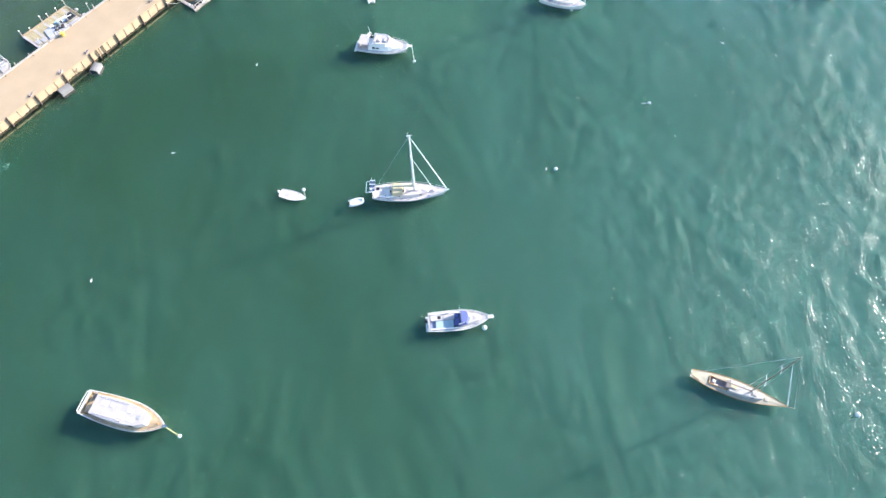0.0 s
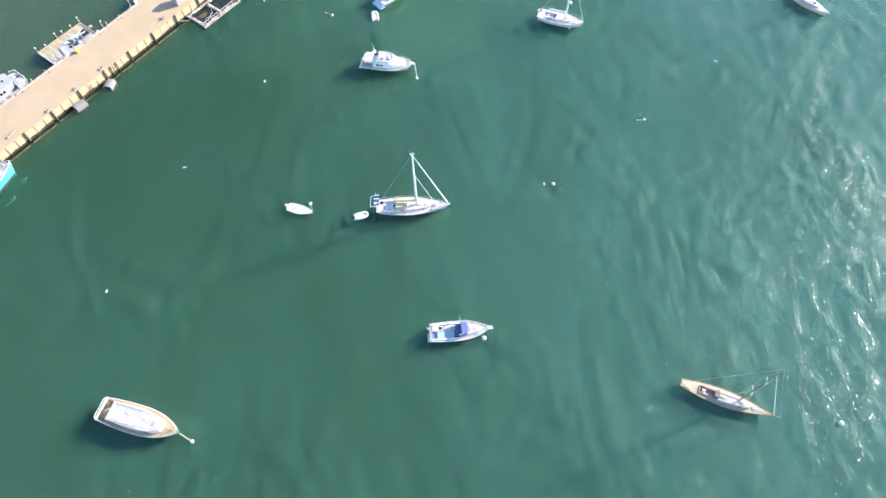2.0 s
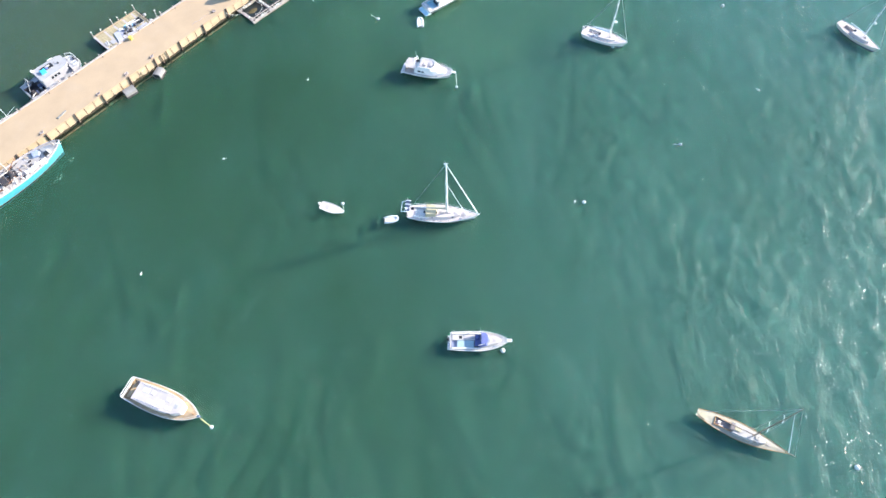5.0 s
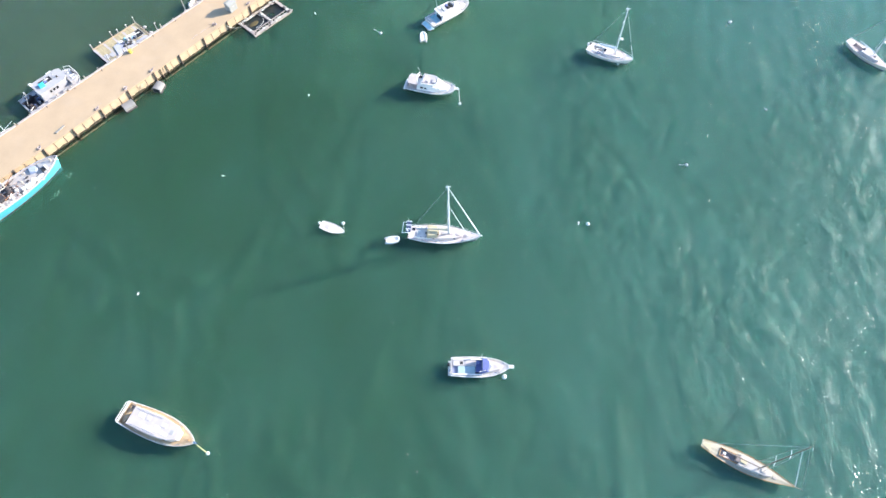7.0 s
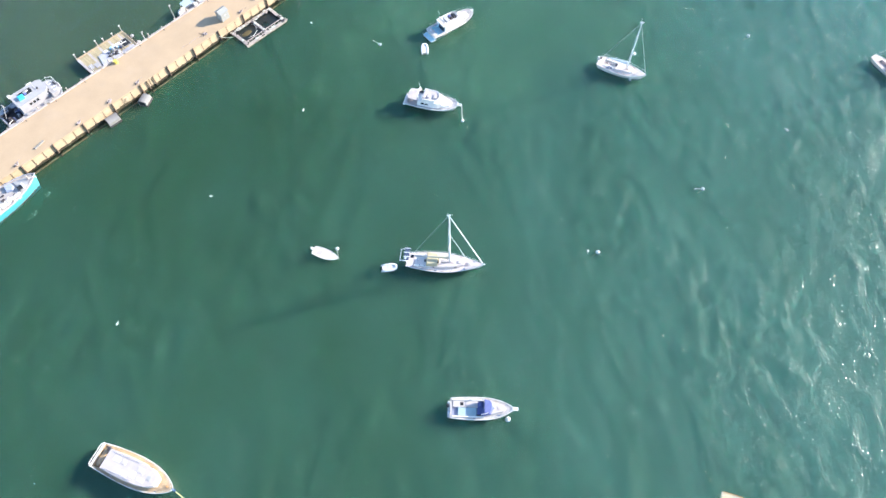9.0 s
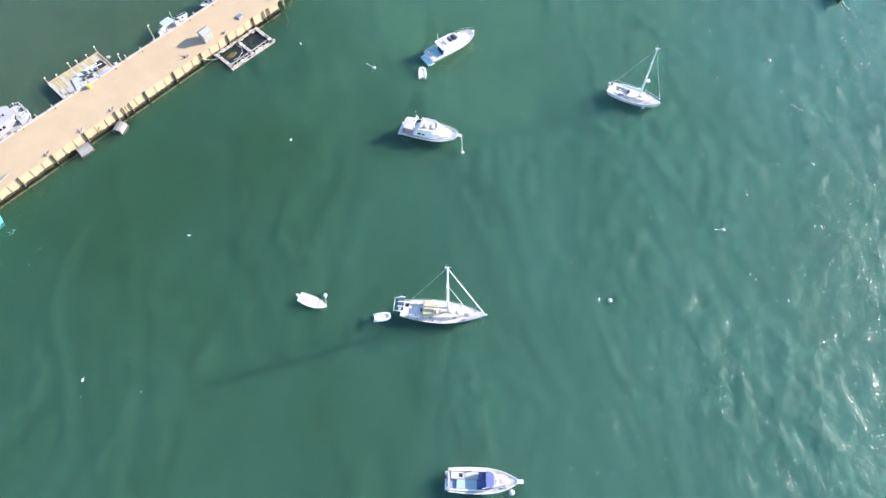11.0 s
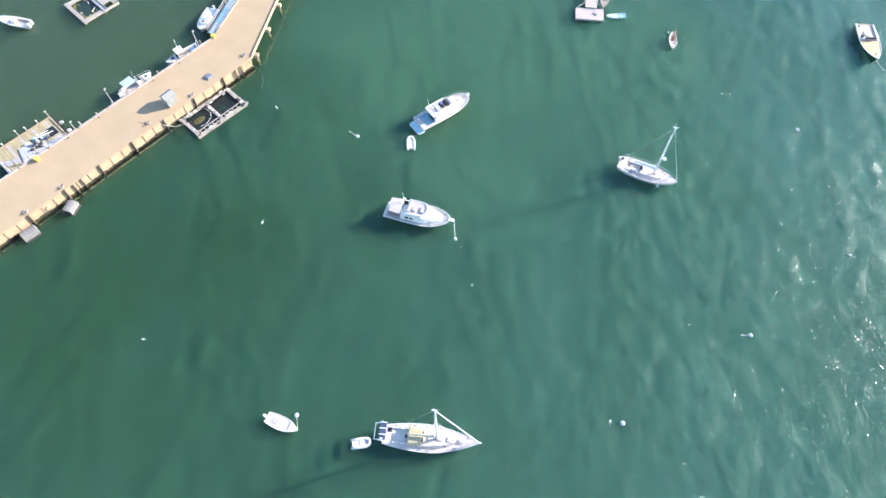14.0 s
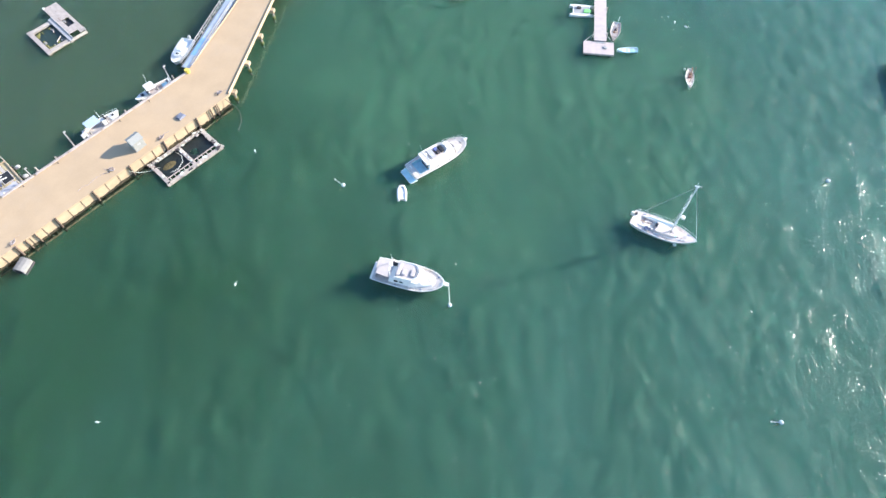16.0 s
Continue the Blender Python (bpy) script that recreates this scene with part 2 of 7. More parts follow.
SPAR = surface("white_aluminium_spar", (0.80, 0.80, 0.80), 0.35, vary=0.05, scale=2)
STEEL = surface("stainless_steel", (0.72, 0.73, 0.75), 0.22, metal=1.0, vary=0.08)
WIRE = surface("rigging_wire", (0.62, 0.63, 0.64), 0.4, metal=0.6, vary=0.1)
GLASS = glassy("smoked_window", (0.015, 0.018, 0.022))
BLACK = surface("black_rubber", (0.02, 0.02, 0.022), 0.6, vary=0.3)
LILAC = surface("pale_lilac_sheet", (0.46, 0.44, 0.47), 0.7, vary=0.14, scale=2, bump=0.02, bump_scale=5, dirt=(0.36, 0.31, 0.28), dirt_amount=0.5)
NAVY = surface("blue_canvas", (0.13, 0.15, 0.33), 0.8, vary=0.2, scale=3, bump=0.006, bump_scale=8)
# rope grey, toned like the shadow smudges on the pier
GREYROPE = surface("shadow_grey_rope", (0.40, 0.33, 0.31), 0.9, vary=0.3, scale=8)
TAN = surface("tan_canvas", (0.50, 0.42, 0.27), 0.8, vary=0.15, scale=3, bump=0.006, bump_scale=8)
SAILCLOTH = surface("white_sailcloth", (0.78, 0.79, 0.80), 0.7, vary=0.06, scale=3, bump=0.01, bump_scale=6)
SOLAR = glassy("solar_cell", (0.07, 0.085, 0.15), 0.15)
HYPALON = surface("pale_inflatable_fabric", (0.70, 0.68, 0.66), 0.55, vary=0.1, scale=3, dirt=(0.4, 0.36, 0.32), dirt_amount=0.3)
ROPE = surface("yellowed_rope", (0.55, 0.50, 0.24), 0.8, vary=0.2, scale=8)
WHITEROPE = surface("white_rope", (0.68, 0.66, 0.60), 0.8, vary=0.2, scale=8)
FLOATBALL = surface("white_plastic_float", (0.62, 0.63, 0.58), 0.4, vary=0.1, scale=3, dirt=(0.25, 0.3, 0.15), dirt_amount=0.5)
SAND = surface("sand_coloured_paving", (0.47, 0.33, 0.205), 0.9, vary=0.07, scale=0.35, bump=0.012, bump_scale=12, dirt=(0.45, 0.34, 0.25), dirt_amount=0.3)
WALLSTONE = surface("sand_coloured_concrete", (0.52, 0.375, 0.235), 0.9, vary=0.12, scale=0.9, bump=0.015, bump_scale=7, dirt=(0.36, 0.26, 0.16), dirt_amount=0.5)
# weed tone, darkened to paint in the shadow at the wall's foot
ALGAE_SHADE = surface("algae_and_shade", (0.055, 0.042, 0.025), 0.85, vary=0.4, scale=1.4, bump=0.02, bump_scale=9, dirt=(0.16, 0.12, 0.05), dirt_amount=0.6)
PILEWOOD = surface("tarred_pile", (0.12, 0.082, 0.06), 0.8, vary=0.4, scale=2.5, bump=0.02, bump_scale=10, piece=0.25)
GREYWOOD = surface("weathered_grey_timber", (0.44, 0.38, 0.32), 0.85, vary=0.3, scale=2.2, bump=0.012, bump_scale=14, dirt=(0.2, 0.16, 0.12), dirt_amount=0.5, piece=0.2)
PALEWOOD = surface("bleached_timber", (0.43, 0.36, 0.325), 0.85, vary=0.2, scale=1.6, bump=0.01, bump_scale=14, dirt=(0.35, 0.28, 0.22), dirt_amount=0.4, piece=0.06)
PINKPLANK = surface("pink_bleached_plank", (0.52, 0.425, 0.40), 0.85, vary=0.1, scale=1.6, bump=0.008, bump_scale=14, dirt=(0.44, 0.35, 0.32), dirt_amount=0.3, piece=0.04)
YELLOWDECK = planked("yellowed_deck_boards", (0.44, 0.35, 0.205), 0.02, 0.2, "X", 0.85, 0.2, 0.5)
GREYSTEEL = surface("grey_ship_paint", (0.40, 0.40, 0.41), 0.5, vary=0.12, scale=1.2, dirt=(0.26, 0.17, 0.11), dirt_amount=0.5)
LIGHTGREY = surface("light_grey_paint", (0.37, 0.355, 0.345), 0.5, vary=0.1, scale=1.2, dirt=(0.3, 0.2, 0.14), dirt_amount=0.4)
SHIPDECK = surface("scuffed_pale_grey_deck", (0.41, 0.385, 0.385), 0.6, vary=0.1, scale=1.5, dirt=(0.34, 0.27, 0.22), dirt_amount=0.4)
DARKGEAR = surface("dark_deck_gear", (0.05, 0.045, 0.05), 0.7, vary=0.4, scale=4, dirt=(0.14, 0.07, 0.04), dirt_amount=0.6)
TEAL = surface("turquoise_hull_paint", (0.09, 0.44, 0.50), 0.4, vary=0.1, scale=0.9, dirt=(0.12, 0.26, 0.26), dirt_amount=0.35)
TRAWLDECK = surface("worn_beige_deck", (0.47, 0.405, 0.365), 0.7, vary=0.16, scale=2.5, bump=0.006, bump_scale=14, dirt=(0.28, 0.22, 0.18), dirt_amount=0.5)
RUST = surface("rust_red_bottom", (0.30, 0.10, 0.04), 0.8, vary=0.3, scale=2)
CYAN = surface("cyan_tub", (0.06, 0.50, 0.68), 0.5, vary=0.1)
YELLOW = surface("yellow_plastic", (0.66, 0.50, 0.10), 0.5, vary=0.1)
TARPBLUE = surface("faded_blue_boards", (0.36, 0.42, 0.50), 0.7, vary=0.2, scale=1.0, dirt=(0.3, 0.32, 0.36), dirt_amount=0.5)
GREYLID = surface("grey_felt_lid", (0.23, 0.215, 0.205), 0.8, vary=0.12, scale=2, bump=0.008, bump_scale=20, dirt=(0.22, 0.2, 0.18), dirt_amount=0.4)
WEED = surface("yellow_green_weed", (0.17, 0.16, 0.05), 0.9, vary=0.4, scale=4, bump=0.03, bump_scale=12)
LIME = surface("lime_green_plastic", (0.22, 0.62, 0.18), 0.5, vary=0.1)
SKYBLUE = surface("sky_blue_paint", (0.34, 0.60, 0.74), 0.45, vary=0.1, scale=3)
SANDWOOD = surface("sanded_kerb_timber", (0.44, 0.33, 0.22), 0.85, vary=0.2, scale=2.2, bump=0.012, bump_scale=14, dirt=(0.3, 0.22, 0.15), dirt_amount=0.5, piece=0.15)
BAULK = surface("dull_grey_timber", (0.27, 0.25, 0.22), 0.9, vary=0.3, scale=3, bump=0.01, bump_scale=14)
BROWN = surface("brown_varnish", (0.22, 0.11, 0.06), 0.5, vary=0.3, scale=4)
ROOFGREY = surface("pale_roof_sheet", (0.29, 0.285, 0.265), 0.6, vary=0.1, scale=2, dirt=(0.3, 0.28, 0.24), dirt_amount=0.4)


# ---- mesh helpers ----
def part(name, bm, material, parent, label="", smooth=False, kind=""):
    """Links a bmesh as one mesh object under a thing or a part."""
    me = bpy.data.meshes.new(name)
    bmesh.ops.recalc_face_normals(bm, faces=bm.faces)
    bm.to_mesh(me)
    bm.free()
    me.materials.append(material)
    if smooth:
        for f in me.polygons:
            f.use_smooth = True
    ob = new(name, me)
    ob.parent = parent
    return tagged(ob, label=label, kind=kind)


def thing(name, m, label, category, group="", kind=""):
    ob = new(name)
    ob.empty_display_size = 0.3
    ob.matrix_basis = m
    return tagged(ob, label, category, group, kind)


def box(x0, x1, y0, y1, z0, z1, bevel=0.0, bm=None, turn=None):
    bm = bm or bmesh.new()
    m = Matrix.LocRotScale(((x0 + x1) / 2, (y0 + y1) / 2, (z0 + z1) / 2), None, (abs(x1 - x0), abs(y1 - y0), abs(z1 - z0)))
    r = bmesh.ops.create_cube(bm, size=1.0, matrix=(turn @ m) if turn else m)
    if bevel:
        es = list({e for v in r["verts"] for e in v.link_edges})
        bmesh.ops.bevel(bm, geom=es, offset=bevel, segments=2, affect="EDGES", profile=0.5)
    return bm


def tube(p, q, r, r2=None, n=8, bm=None):
    bm = bm or bmesh.new()
    p, q = Vector(p), Vector(q)
    d = q - p
    m = Matrix.Translation((p + q) / 2) @ d.to_track_quat("Z", "Y").to_matrix().to_4x4()
    bmesh.ops.create_cone(bm, cap_ends=True, segments=n, radius1=r, radius2=r if r2 is None else r2, depth=d.length, matrix=m)
    return bm


def cable(points, r, n=6, bm=None, close=False, flat=1.0):
    """A round bar along a line of points; flat squeezes it in height."""
    bm = bm or bmesh.new()
    pts = [Vector(p) for p in points]
    rings = []
    for i, p in enumerate(pts):
        a = pts[i - 1] if i or close else p
        b = pts[(i + 1) % len(pts)] if i + 1 < len(pts) or close else p
        q = (b - a).to_track_quat("Z", "X")
        side = (b - a).cross(Vector((0, 0, 1)))
        side = side.normalized() if side.length > 1e-5 else Vector((1, 0, 0))
        up = side.cross(b - a).normalized()
        rr = r(i / (len(pts) - 1)) if callable(r) else r
        rings.append([bm.verts.new(p + side * rr * math.cos(t) + up * rr * flat * math.sin(t)) for t in (2 * math.pi * k / n for k in range(n))])
    last = len(rings) if close else len(rings) - 1
    for i in range(last):
        a, b = rings[i], rings[(i + 1) % len(rings)]
        for k in range(n):
            bm.faces.new((a[k], a[(k + 1) % n], b[(k + 1) % n], b[k]))
    if not close:
        bm.faces.new(rings[0])
        bm.faces.new(rings[-1])
    return bm


def ball(c, rx, ry=None, rz=None, seg=12, bm=None):
    bm = bm or bmesh.new()
    m = Matrix.LocRotScale(c, None, (rx, ry or rx, rz or rx))
    bmesh.ops.create_uvsphere(bm, u_segments=seg, v_segments=max(6, seg * 2 // 3), radius=1.0, matrix=m)
    return bm


def prism(outline, z0, z1, inset=0.0, bm=None, round_top=0.0):
    """A solid over an outline that narrows by inset towards its top."""
    bm = bm or bmesh.new()
    pts = [Vector((x, y)) for x, y in outline]
    c = sum(pts, Vector((0, 0))) / len(pts)

    def ring(z, off):
        out = []
        for p in pts:
            d = p - c
            k = max(0.05, 1 - off / max(d.length, 1e-4))
            out.append(bm.verts.new((c.x + d.x * k, c.y + d.y * k, z)))
        return out
    rings = [ring(z0, 0)]
    if round_top:
        rings += [ring(z1 - round_top, inset), ring(z1 - round_top * 0.3, inset + round_top * 0.3), ring(z1, inset + round_top)]
    else:
        rings.append(ring(z1, inset))
    n = len(pts)
    for a, b in zip(rings, rings[1:]):
        for k in range(n):
            bm.faces.new((a[k], a[(k + 1) % n], b[(k + 1) % n], b[k]))
    bm.faces.new(rings[0][::-1])
    bm.faces.new(rings[-1])
    return bm


class Hull:
    """The lines of a boat: x forward from -length/2, z up from the water."""

    def __init__(self, length, beam, free, stern=0.8, widest=0.42, bow=2.2, fine=0.9, draft=0.5, rake=0.7, over=0.0, full=0.35):
        self.length, self.beam, self.free, self.stern, self.widest = length, beam, free, stern, widest
        self.bow, self.fine, self.draft, self.rake, self.over, self.full = bow, fine, draft, rake, over, full

    def half(self, s):
        if s < self.widest:
            k = 1 - (1 - self.stern) * ((self.widest - s) / self.widest) ** 2
        else:
            k = max(0.0, 1 - ((s - self.widest) / (1 - self.widest)) ** self.bow) ** self.fine
        return max(0.012, self.beam / 2 * k)

    def sheer(self, s):
        a, b, c = self.free  # stern, middle, bow
        return a + (b - a) * (1 - (1 - s / 0.5) ** 2) if s < 0.5 else b + (c - b) * ((s - 0.5) / 0.5) ** 2

    def point(self, s, f, side=1, out=0.0):
        """f runs from the keel (0) to the sheer (1)."""
        d = self.draft * min(1, 0.35 + 2.2 * min(s, 1 - s) + 0.3)
        z = -d + (self.sheer(s) + d) * f
        f = max(f, 0.0)
        g = f ** (self.full + (0.85 - self.full) * s ** 3)
        x = -self.length / 2 + self.length * s - self.rake * (1 - f) * s ** 5 + self.over * (1 - f) * (1 - s) ** 5
        return Vector((x, side * (self.half(s) * g + out), z))

    def at_z(self, s, z):
        d = self.draft * min(1, 0.35 + 2.2 * min(s, 1 - s) + 0.3)
        return (z + d) / (self.sheer(s) + d)

    def s_of(self, x):
        return min(1, max(0, x / self.length + 0.5))

    def stations(self, n=22):
        return [(1 - math.cos(math.pi * k / n)) / 2 * 0.35 + k / n * 0.65 for k in range(n + 1)]


def hull_shell(h, n=22, rows=8):
    bm = bmesh.new()
    fs = [(k / rows) ** 1.6 for k in range(rows + 1)]
    rings = []
    for s in h.stations(n):
        rings.append([bm.verts.new(h.point(s, f, -1)) for f in fs[::-1]] + [bm.verts.new(h.point(s, f, 1)) for f in fs[1:]])
    m = len(rings[0])
    for a, b in zip(rings, rings[1:]):
        for k in range(m - 1):
            bm.faces.new((a[k], a[k + 1], b[k + 1], b[k]))
    bm.faces.new(rings[0])
    return bm


def hull_band(h, z0, z1, out=0.006, n=22):
    bm = bmesh.new()
    for side in (-1, 1):
        rows = []
        for s in h.stations(n):
            rows.append([bm.verts.new(h.point(s, h.at_z(s, z), side, out)) for z in (z0, z1)])
        for a, b in zip(rows, rows[1:]):
            bm.faces.new((a[0], b[0], b[1], a[1]))
    return bm


def sheer_line(h, n=22, lift=0.0, inset=0.0, s0=0.0, s1=1.0, side=0):
    """Points along the edge of the deck; side 0 goes round the bow from one quarter to the other."""
    ss = [s0 + (s1 - s0) * k / n for k in range(n + 1)]
    one = [Vector((h.point(s, 1).x, max(0.0, h.half(s) - inset), h.sheer(s) + lift)) for s in ss]
    two = [Vector((p.x, -p.y, p.z)) for p in one]
    return one if side > 0 else two if side < 0 else two + one[::-1]


def deck_sheet(h, wells=(), drop=0.04, camber=0.05, n=26, thick=0.05, mask=None):
    """A cambered deck inside the sheer, with open wells (x0, x1, half width)."""
    bm = bmesh.new()
    cuts = sorted({round(v, 4) for w in wells for v in (h.s_of(w[0]), h.s_of(w[1]))})
    ss = [s for s in h.stations(n) if all(abs(s - c) > 0.008 for c in cuts)] + cuts
    ss = sorted(s for s in ss if s < 0.992)
    wmax = max([w[2] for w in wells], default=h.beam * 0.25)
    rows = []
    for s in ss:
        b = h.half(s) - 0.015
        ys = [-b, -min(wmax, b * 0.9), 0, min(wmax, b * 0.9), b]
        x = h.point(s, 1).x
        rows.append([bm.verts.new((x, y, h.sheer(s) - drop + camber * (1 - (y / b) ** 2 if b > 0.02 else 0))) for y in ys])
    for a, b, sa, sb in zip(rows, rows[1:], ss, ss[1:]):
        xm = h.length * ((sa + sb) / 2 - 0.5)
        for k in range(4):
            if k in (1, 2) and any(w[0] - 0.01 < xm < w[1] + 0.01 for w in wells):
                continue
            bm.faces.new((a[k], a[k + 1], b[k + 1], b[k]))
    return bm


def well_liner(h, w, sole):
    """The sides and floor of a cockpit."""
    x0, x1, y = w
    bm = bmesh.new()
    top = min(h.sheer(h.s_of(x0)), h.sheer(h.s_of(x1))) + 0.02
    y0, y1 = min(y, h.half(h.s_of(x0)) * 0.9 - 0.015), min(y, h.half(h.s_of(x1)) * 0.9 - 0.015)
    lo = [bm.verts.new(p) for p in ((x0, -y0, sole), (x1, -y1, sole), (x1, y1, sole), (x0, y0, sole))]
    hi = [bm.verts.new((v.co.x, v.co.y, top)) for v in lo]
    bm.faces.new(lo)
    for k in range(4):
        bm.faces.new((lo[k], lo[(k + 1) % 4], hi[(k + 1) % 4], hi[k]))
    return bm


def house_outline(h, x0, x1, margin, nose=0.35, n=7):
    """Plan of a cabin that follows the hull inside a side deck, with a rounded front."""
    pts = []
    for k in range(n + 1):
        x = x0 + (x1 - x0) * k / n
        y = max(0.12, h.half(h.s_of(x)) - margin)
        if k == n:
            y *= 1 - nose
        pts.append((x, y))
    return [(x, -y) for x, y in pts] + [(x, y) for x, y in pts[::-1]]


def stay(th, name, a, b, r=0.015, mat=None):
    return part(name, tube(a, b, r, n=5), mat or WIRE, th)


def rail_set(th, h, s0, s1, inset=0.12, height=0.55, posts=6, mat=None, round_bow=True):
    """Stanchions and a rail along the edge of the deck."""
    for side in ((0,) if round_bow else (-1, 1)):
        line = sheer_line(h, 24, height, inset, s0, s1, side)
        part("rail", cable(line, 0.015, 5), mat or SPAR, th)
        step = max(1, (len(line) - 1) // (posts * (2 if side == 0 else 1)))
        for p in line[::step]:
            part("stanchion", tube((p.x, p.y, p.z - height), p, 0.013, n=5), mat or SPAR, th)


def hull_parts(th, h, hullmat, boot=BOOT, rail=None, railr=0.035, bottom=ANTIFOUL, hull_label=""):
    hb = part("hull", hull_shell(h), hullmat, th, hull_label, smooth=True)
    if boot:
        part("boot_stripe", hull_band(h, 0.02, 0.14), boot, hb)
    if bottom:
        part("bottom_paint", hull_band(h, -0.25, 0.02, 0.004), bottom, hb)
    if rail:
        part("toe_rail", cable(sheer_line(h, 22, 0.0, 0.0), railr, 6), rail, th)
    return hb


def fittings(th, h, seed, count=12, inset=0.2):
    """Cleats, fairleads, coiled lines and fender pads along the side decks."""
    rr = random.Random(seed)
    for k in range(count):
        s = 0.06 + 0.86 * (k // 2 + rr.uniform(0.1, 0.9)) / (count / 2)
        if s > 0.95:
            continue
        y = (1 if k % 2 else -1) * max(0.05, h.half(s) - inset - rr.uniform(0, 0.12))
        x, z, a = h.point(s, 1).x, h.sheer(s), rr.uniform(0.09, 0.2)
        if k % 4 == 3:
            pts = [(x + 0.14 * math.cos(t), y + 0.1 * math.sin(t), z + 0.03 + 0.004 * t) for t in np.linspace(0, 12, 26)]
            part("coiled_line", cable(pts, 0.02, 4), GREYROPE if k % 8 == 3 else WHITEROPE, th)
        else:
            part("cleat" if k % 4 else "deck_pad", box(-a, a, -a * 0.35, a * 0.35, z - 0.06, z + 0.06, 0.01, turn=pose(x, y, 0, 0, 0, rr.uniform(-15, 15))), (PINKISH, STEEL, LIGHTGREY)[k % 3], th)


def side_windows(th, pts, z0, z1, lean, count, mat=None, gap=0.12, name="window"):
    """Panes set along a line (x, y) from a to b on both sides of a house; lean moves their top inwards."""
    (xa, ya), (xb, yb) = pts
    for side in (-1, 1):
        for k in range(count):
            t0, t1 = (k + gap) / count, (k + 1 - gap) / count
            bm = bmesh.new()
            q = []
            for t, z, yy in ((t0, z0, 0), (t1, z0, 0), (t1, z1, -lean), (t0, z1, -lean)):
                q.append(((xa + (xb - xa) * t), side * (ya + (yb - ya) * t + yy), z))
            outer = [bm.verts.new((x, y + side * 0.012, z)) for x, y, z in q]
            inner = [bm.verts.new((x, y - side * 0.02, z)) for x, y, z in q]
            bm.faces.new(outer)
            bm.faces.new(inner[::-1])
            for i in range(4):
                bm.faces.new((outer[i], outer[(i + 1) % 4], inner[(i + 1) % 4], inner[i]))
            part(name, bm, mat or GLASS, th)


def at(stern, bow, size=1.0):
    """The pose of a boat from its stern and bow on the plan, and its size against its drawing."""
    (x0, y0), (x1, y1) = stern, bow
    return pose((x0 + x1) / 2, (y0 + y1) / 2, 0, 0, 0, math.degrees(math.atan2(y1 - y0, x1 - x0))) @ Matrix.Scale(size, 4)


# ---- water ----
def spread(lo, hi, step, far):
    """Even steps between lo and hi, then steps that grow out to far."""
    mid = list(np.arange(lo, hi + step * 0.5, step))
    left, right, s = [], [], step
    a, b = mid[0], mid[-1]
    while a > -far or b < far:
        s *= 1.6
        a, b = a - s, b + s
        left.append(a)
        right.append(b)
    return np.array(left[::-1] + mid + right)


def water_sheet():
    xs, ys = spread(-105, 90, 0.42, 3000), spread(-5, 150, 0.42, 3000)
    gx, gy = np.meshgrid(xs, ys)
    z = np.zeros_like(gx)
    rng = np.random.RandomState(7)
    for k in range(56):
        wave = rng.uniform(1.9, 5.5)
        turn = radians(5 + rng.normal(0, 24)) if k % 4 else radians(-50 + rng.normal(0, 30))
        kx, ky, ph = 2 * math.pi / wave * math.cos(turn), 2 * math.pi / wave * math.sin(turn), rng.uniform(0, 6.28)
        cx, cy = rng.normal(0, 0.09), rng.normal(0, 0.09)
        patch = 0.5 + 0.5 * np.sin(gx * cx + gy * cy + rng.uniform(0, 6.28))
        z += patch * 0.0029 * wave * np.sin(kx * gx + ky * gy + ph)
    fade = np.clip(1 - np.maximum(np.maximum(-105 - gx, gx - 90), np.maximum(-5 - gy, gy - 150)) / 6, 0, 1)
    z *= fade
    nx, ny = len(xs), len(ys)
    co = np.stack([gx, gy, z], -1).reshape(-1, 3)
    i = np.arange(nx * ny).reshape(ny, nx)
    quads = np.stack([i[:-1, :-1], i[:-1, 1:], i[1:, 1:], i[1:, :-1]], -1).reshape(-1, 4)
    me = bpy.data.meshes.new("water")
    me.vertices.add(len(co))
    me.vertices.foreach_set("co", co.ravel())
    me.loops.add(quads.size)
    me.loops.foreach_set("vertex_index", quads.ravel().astype(np.int32))
    me.polygons.add(len(quads))
    me.polygons.foreach_set("loop_start", np.arange(0, quads.size, 4, dtype=np.int32))
    me.polygons.foreach_set("use_smooth", np.ones(len(quads), dtype=bool))
    me.update()
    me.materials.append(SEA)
    bm = bmesh.new()
    bm.faces.new([bm.verts.new((x, y, -MURK_DEPTH)) for x, y in ((-2900, -2900), (2900, -2900), (2900, 2900), (-2900, 2900))])
    deep = bpy.data.meshes.new("silt_layer")
    bm.to_mesh(deep)
    bm.free()
    deep.materials.append(MURK)
    tagged(new("silt_layer", deep), "murky green water below the surface", "water", kind="structure")
    return tagged(new("water", me), "rippled green harbour water under a low sun", "water", kind="structure")


water_sheet()

# ---- the pier, along x of its own axes ----
PIER = pose(-64.0, 83.302, 0, 0, 0, 55.178)
TOP = 2.1
pier = thing("pier", PIER, "long sand-coloured working pier with a dark-piled seaward face", "pier", kind="structure")
RIGHT = [(-75, -0.15), (36.2, -0.15), (74.0, 22.9)]
LEFT = [(-75, 8.45), (35.0, 8.45), (49.8, 15.1), (70.8, 28.3)]


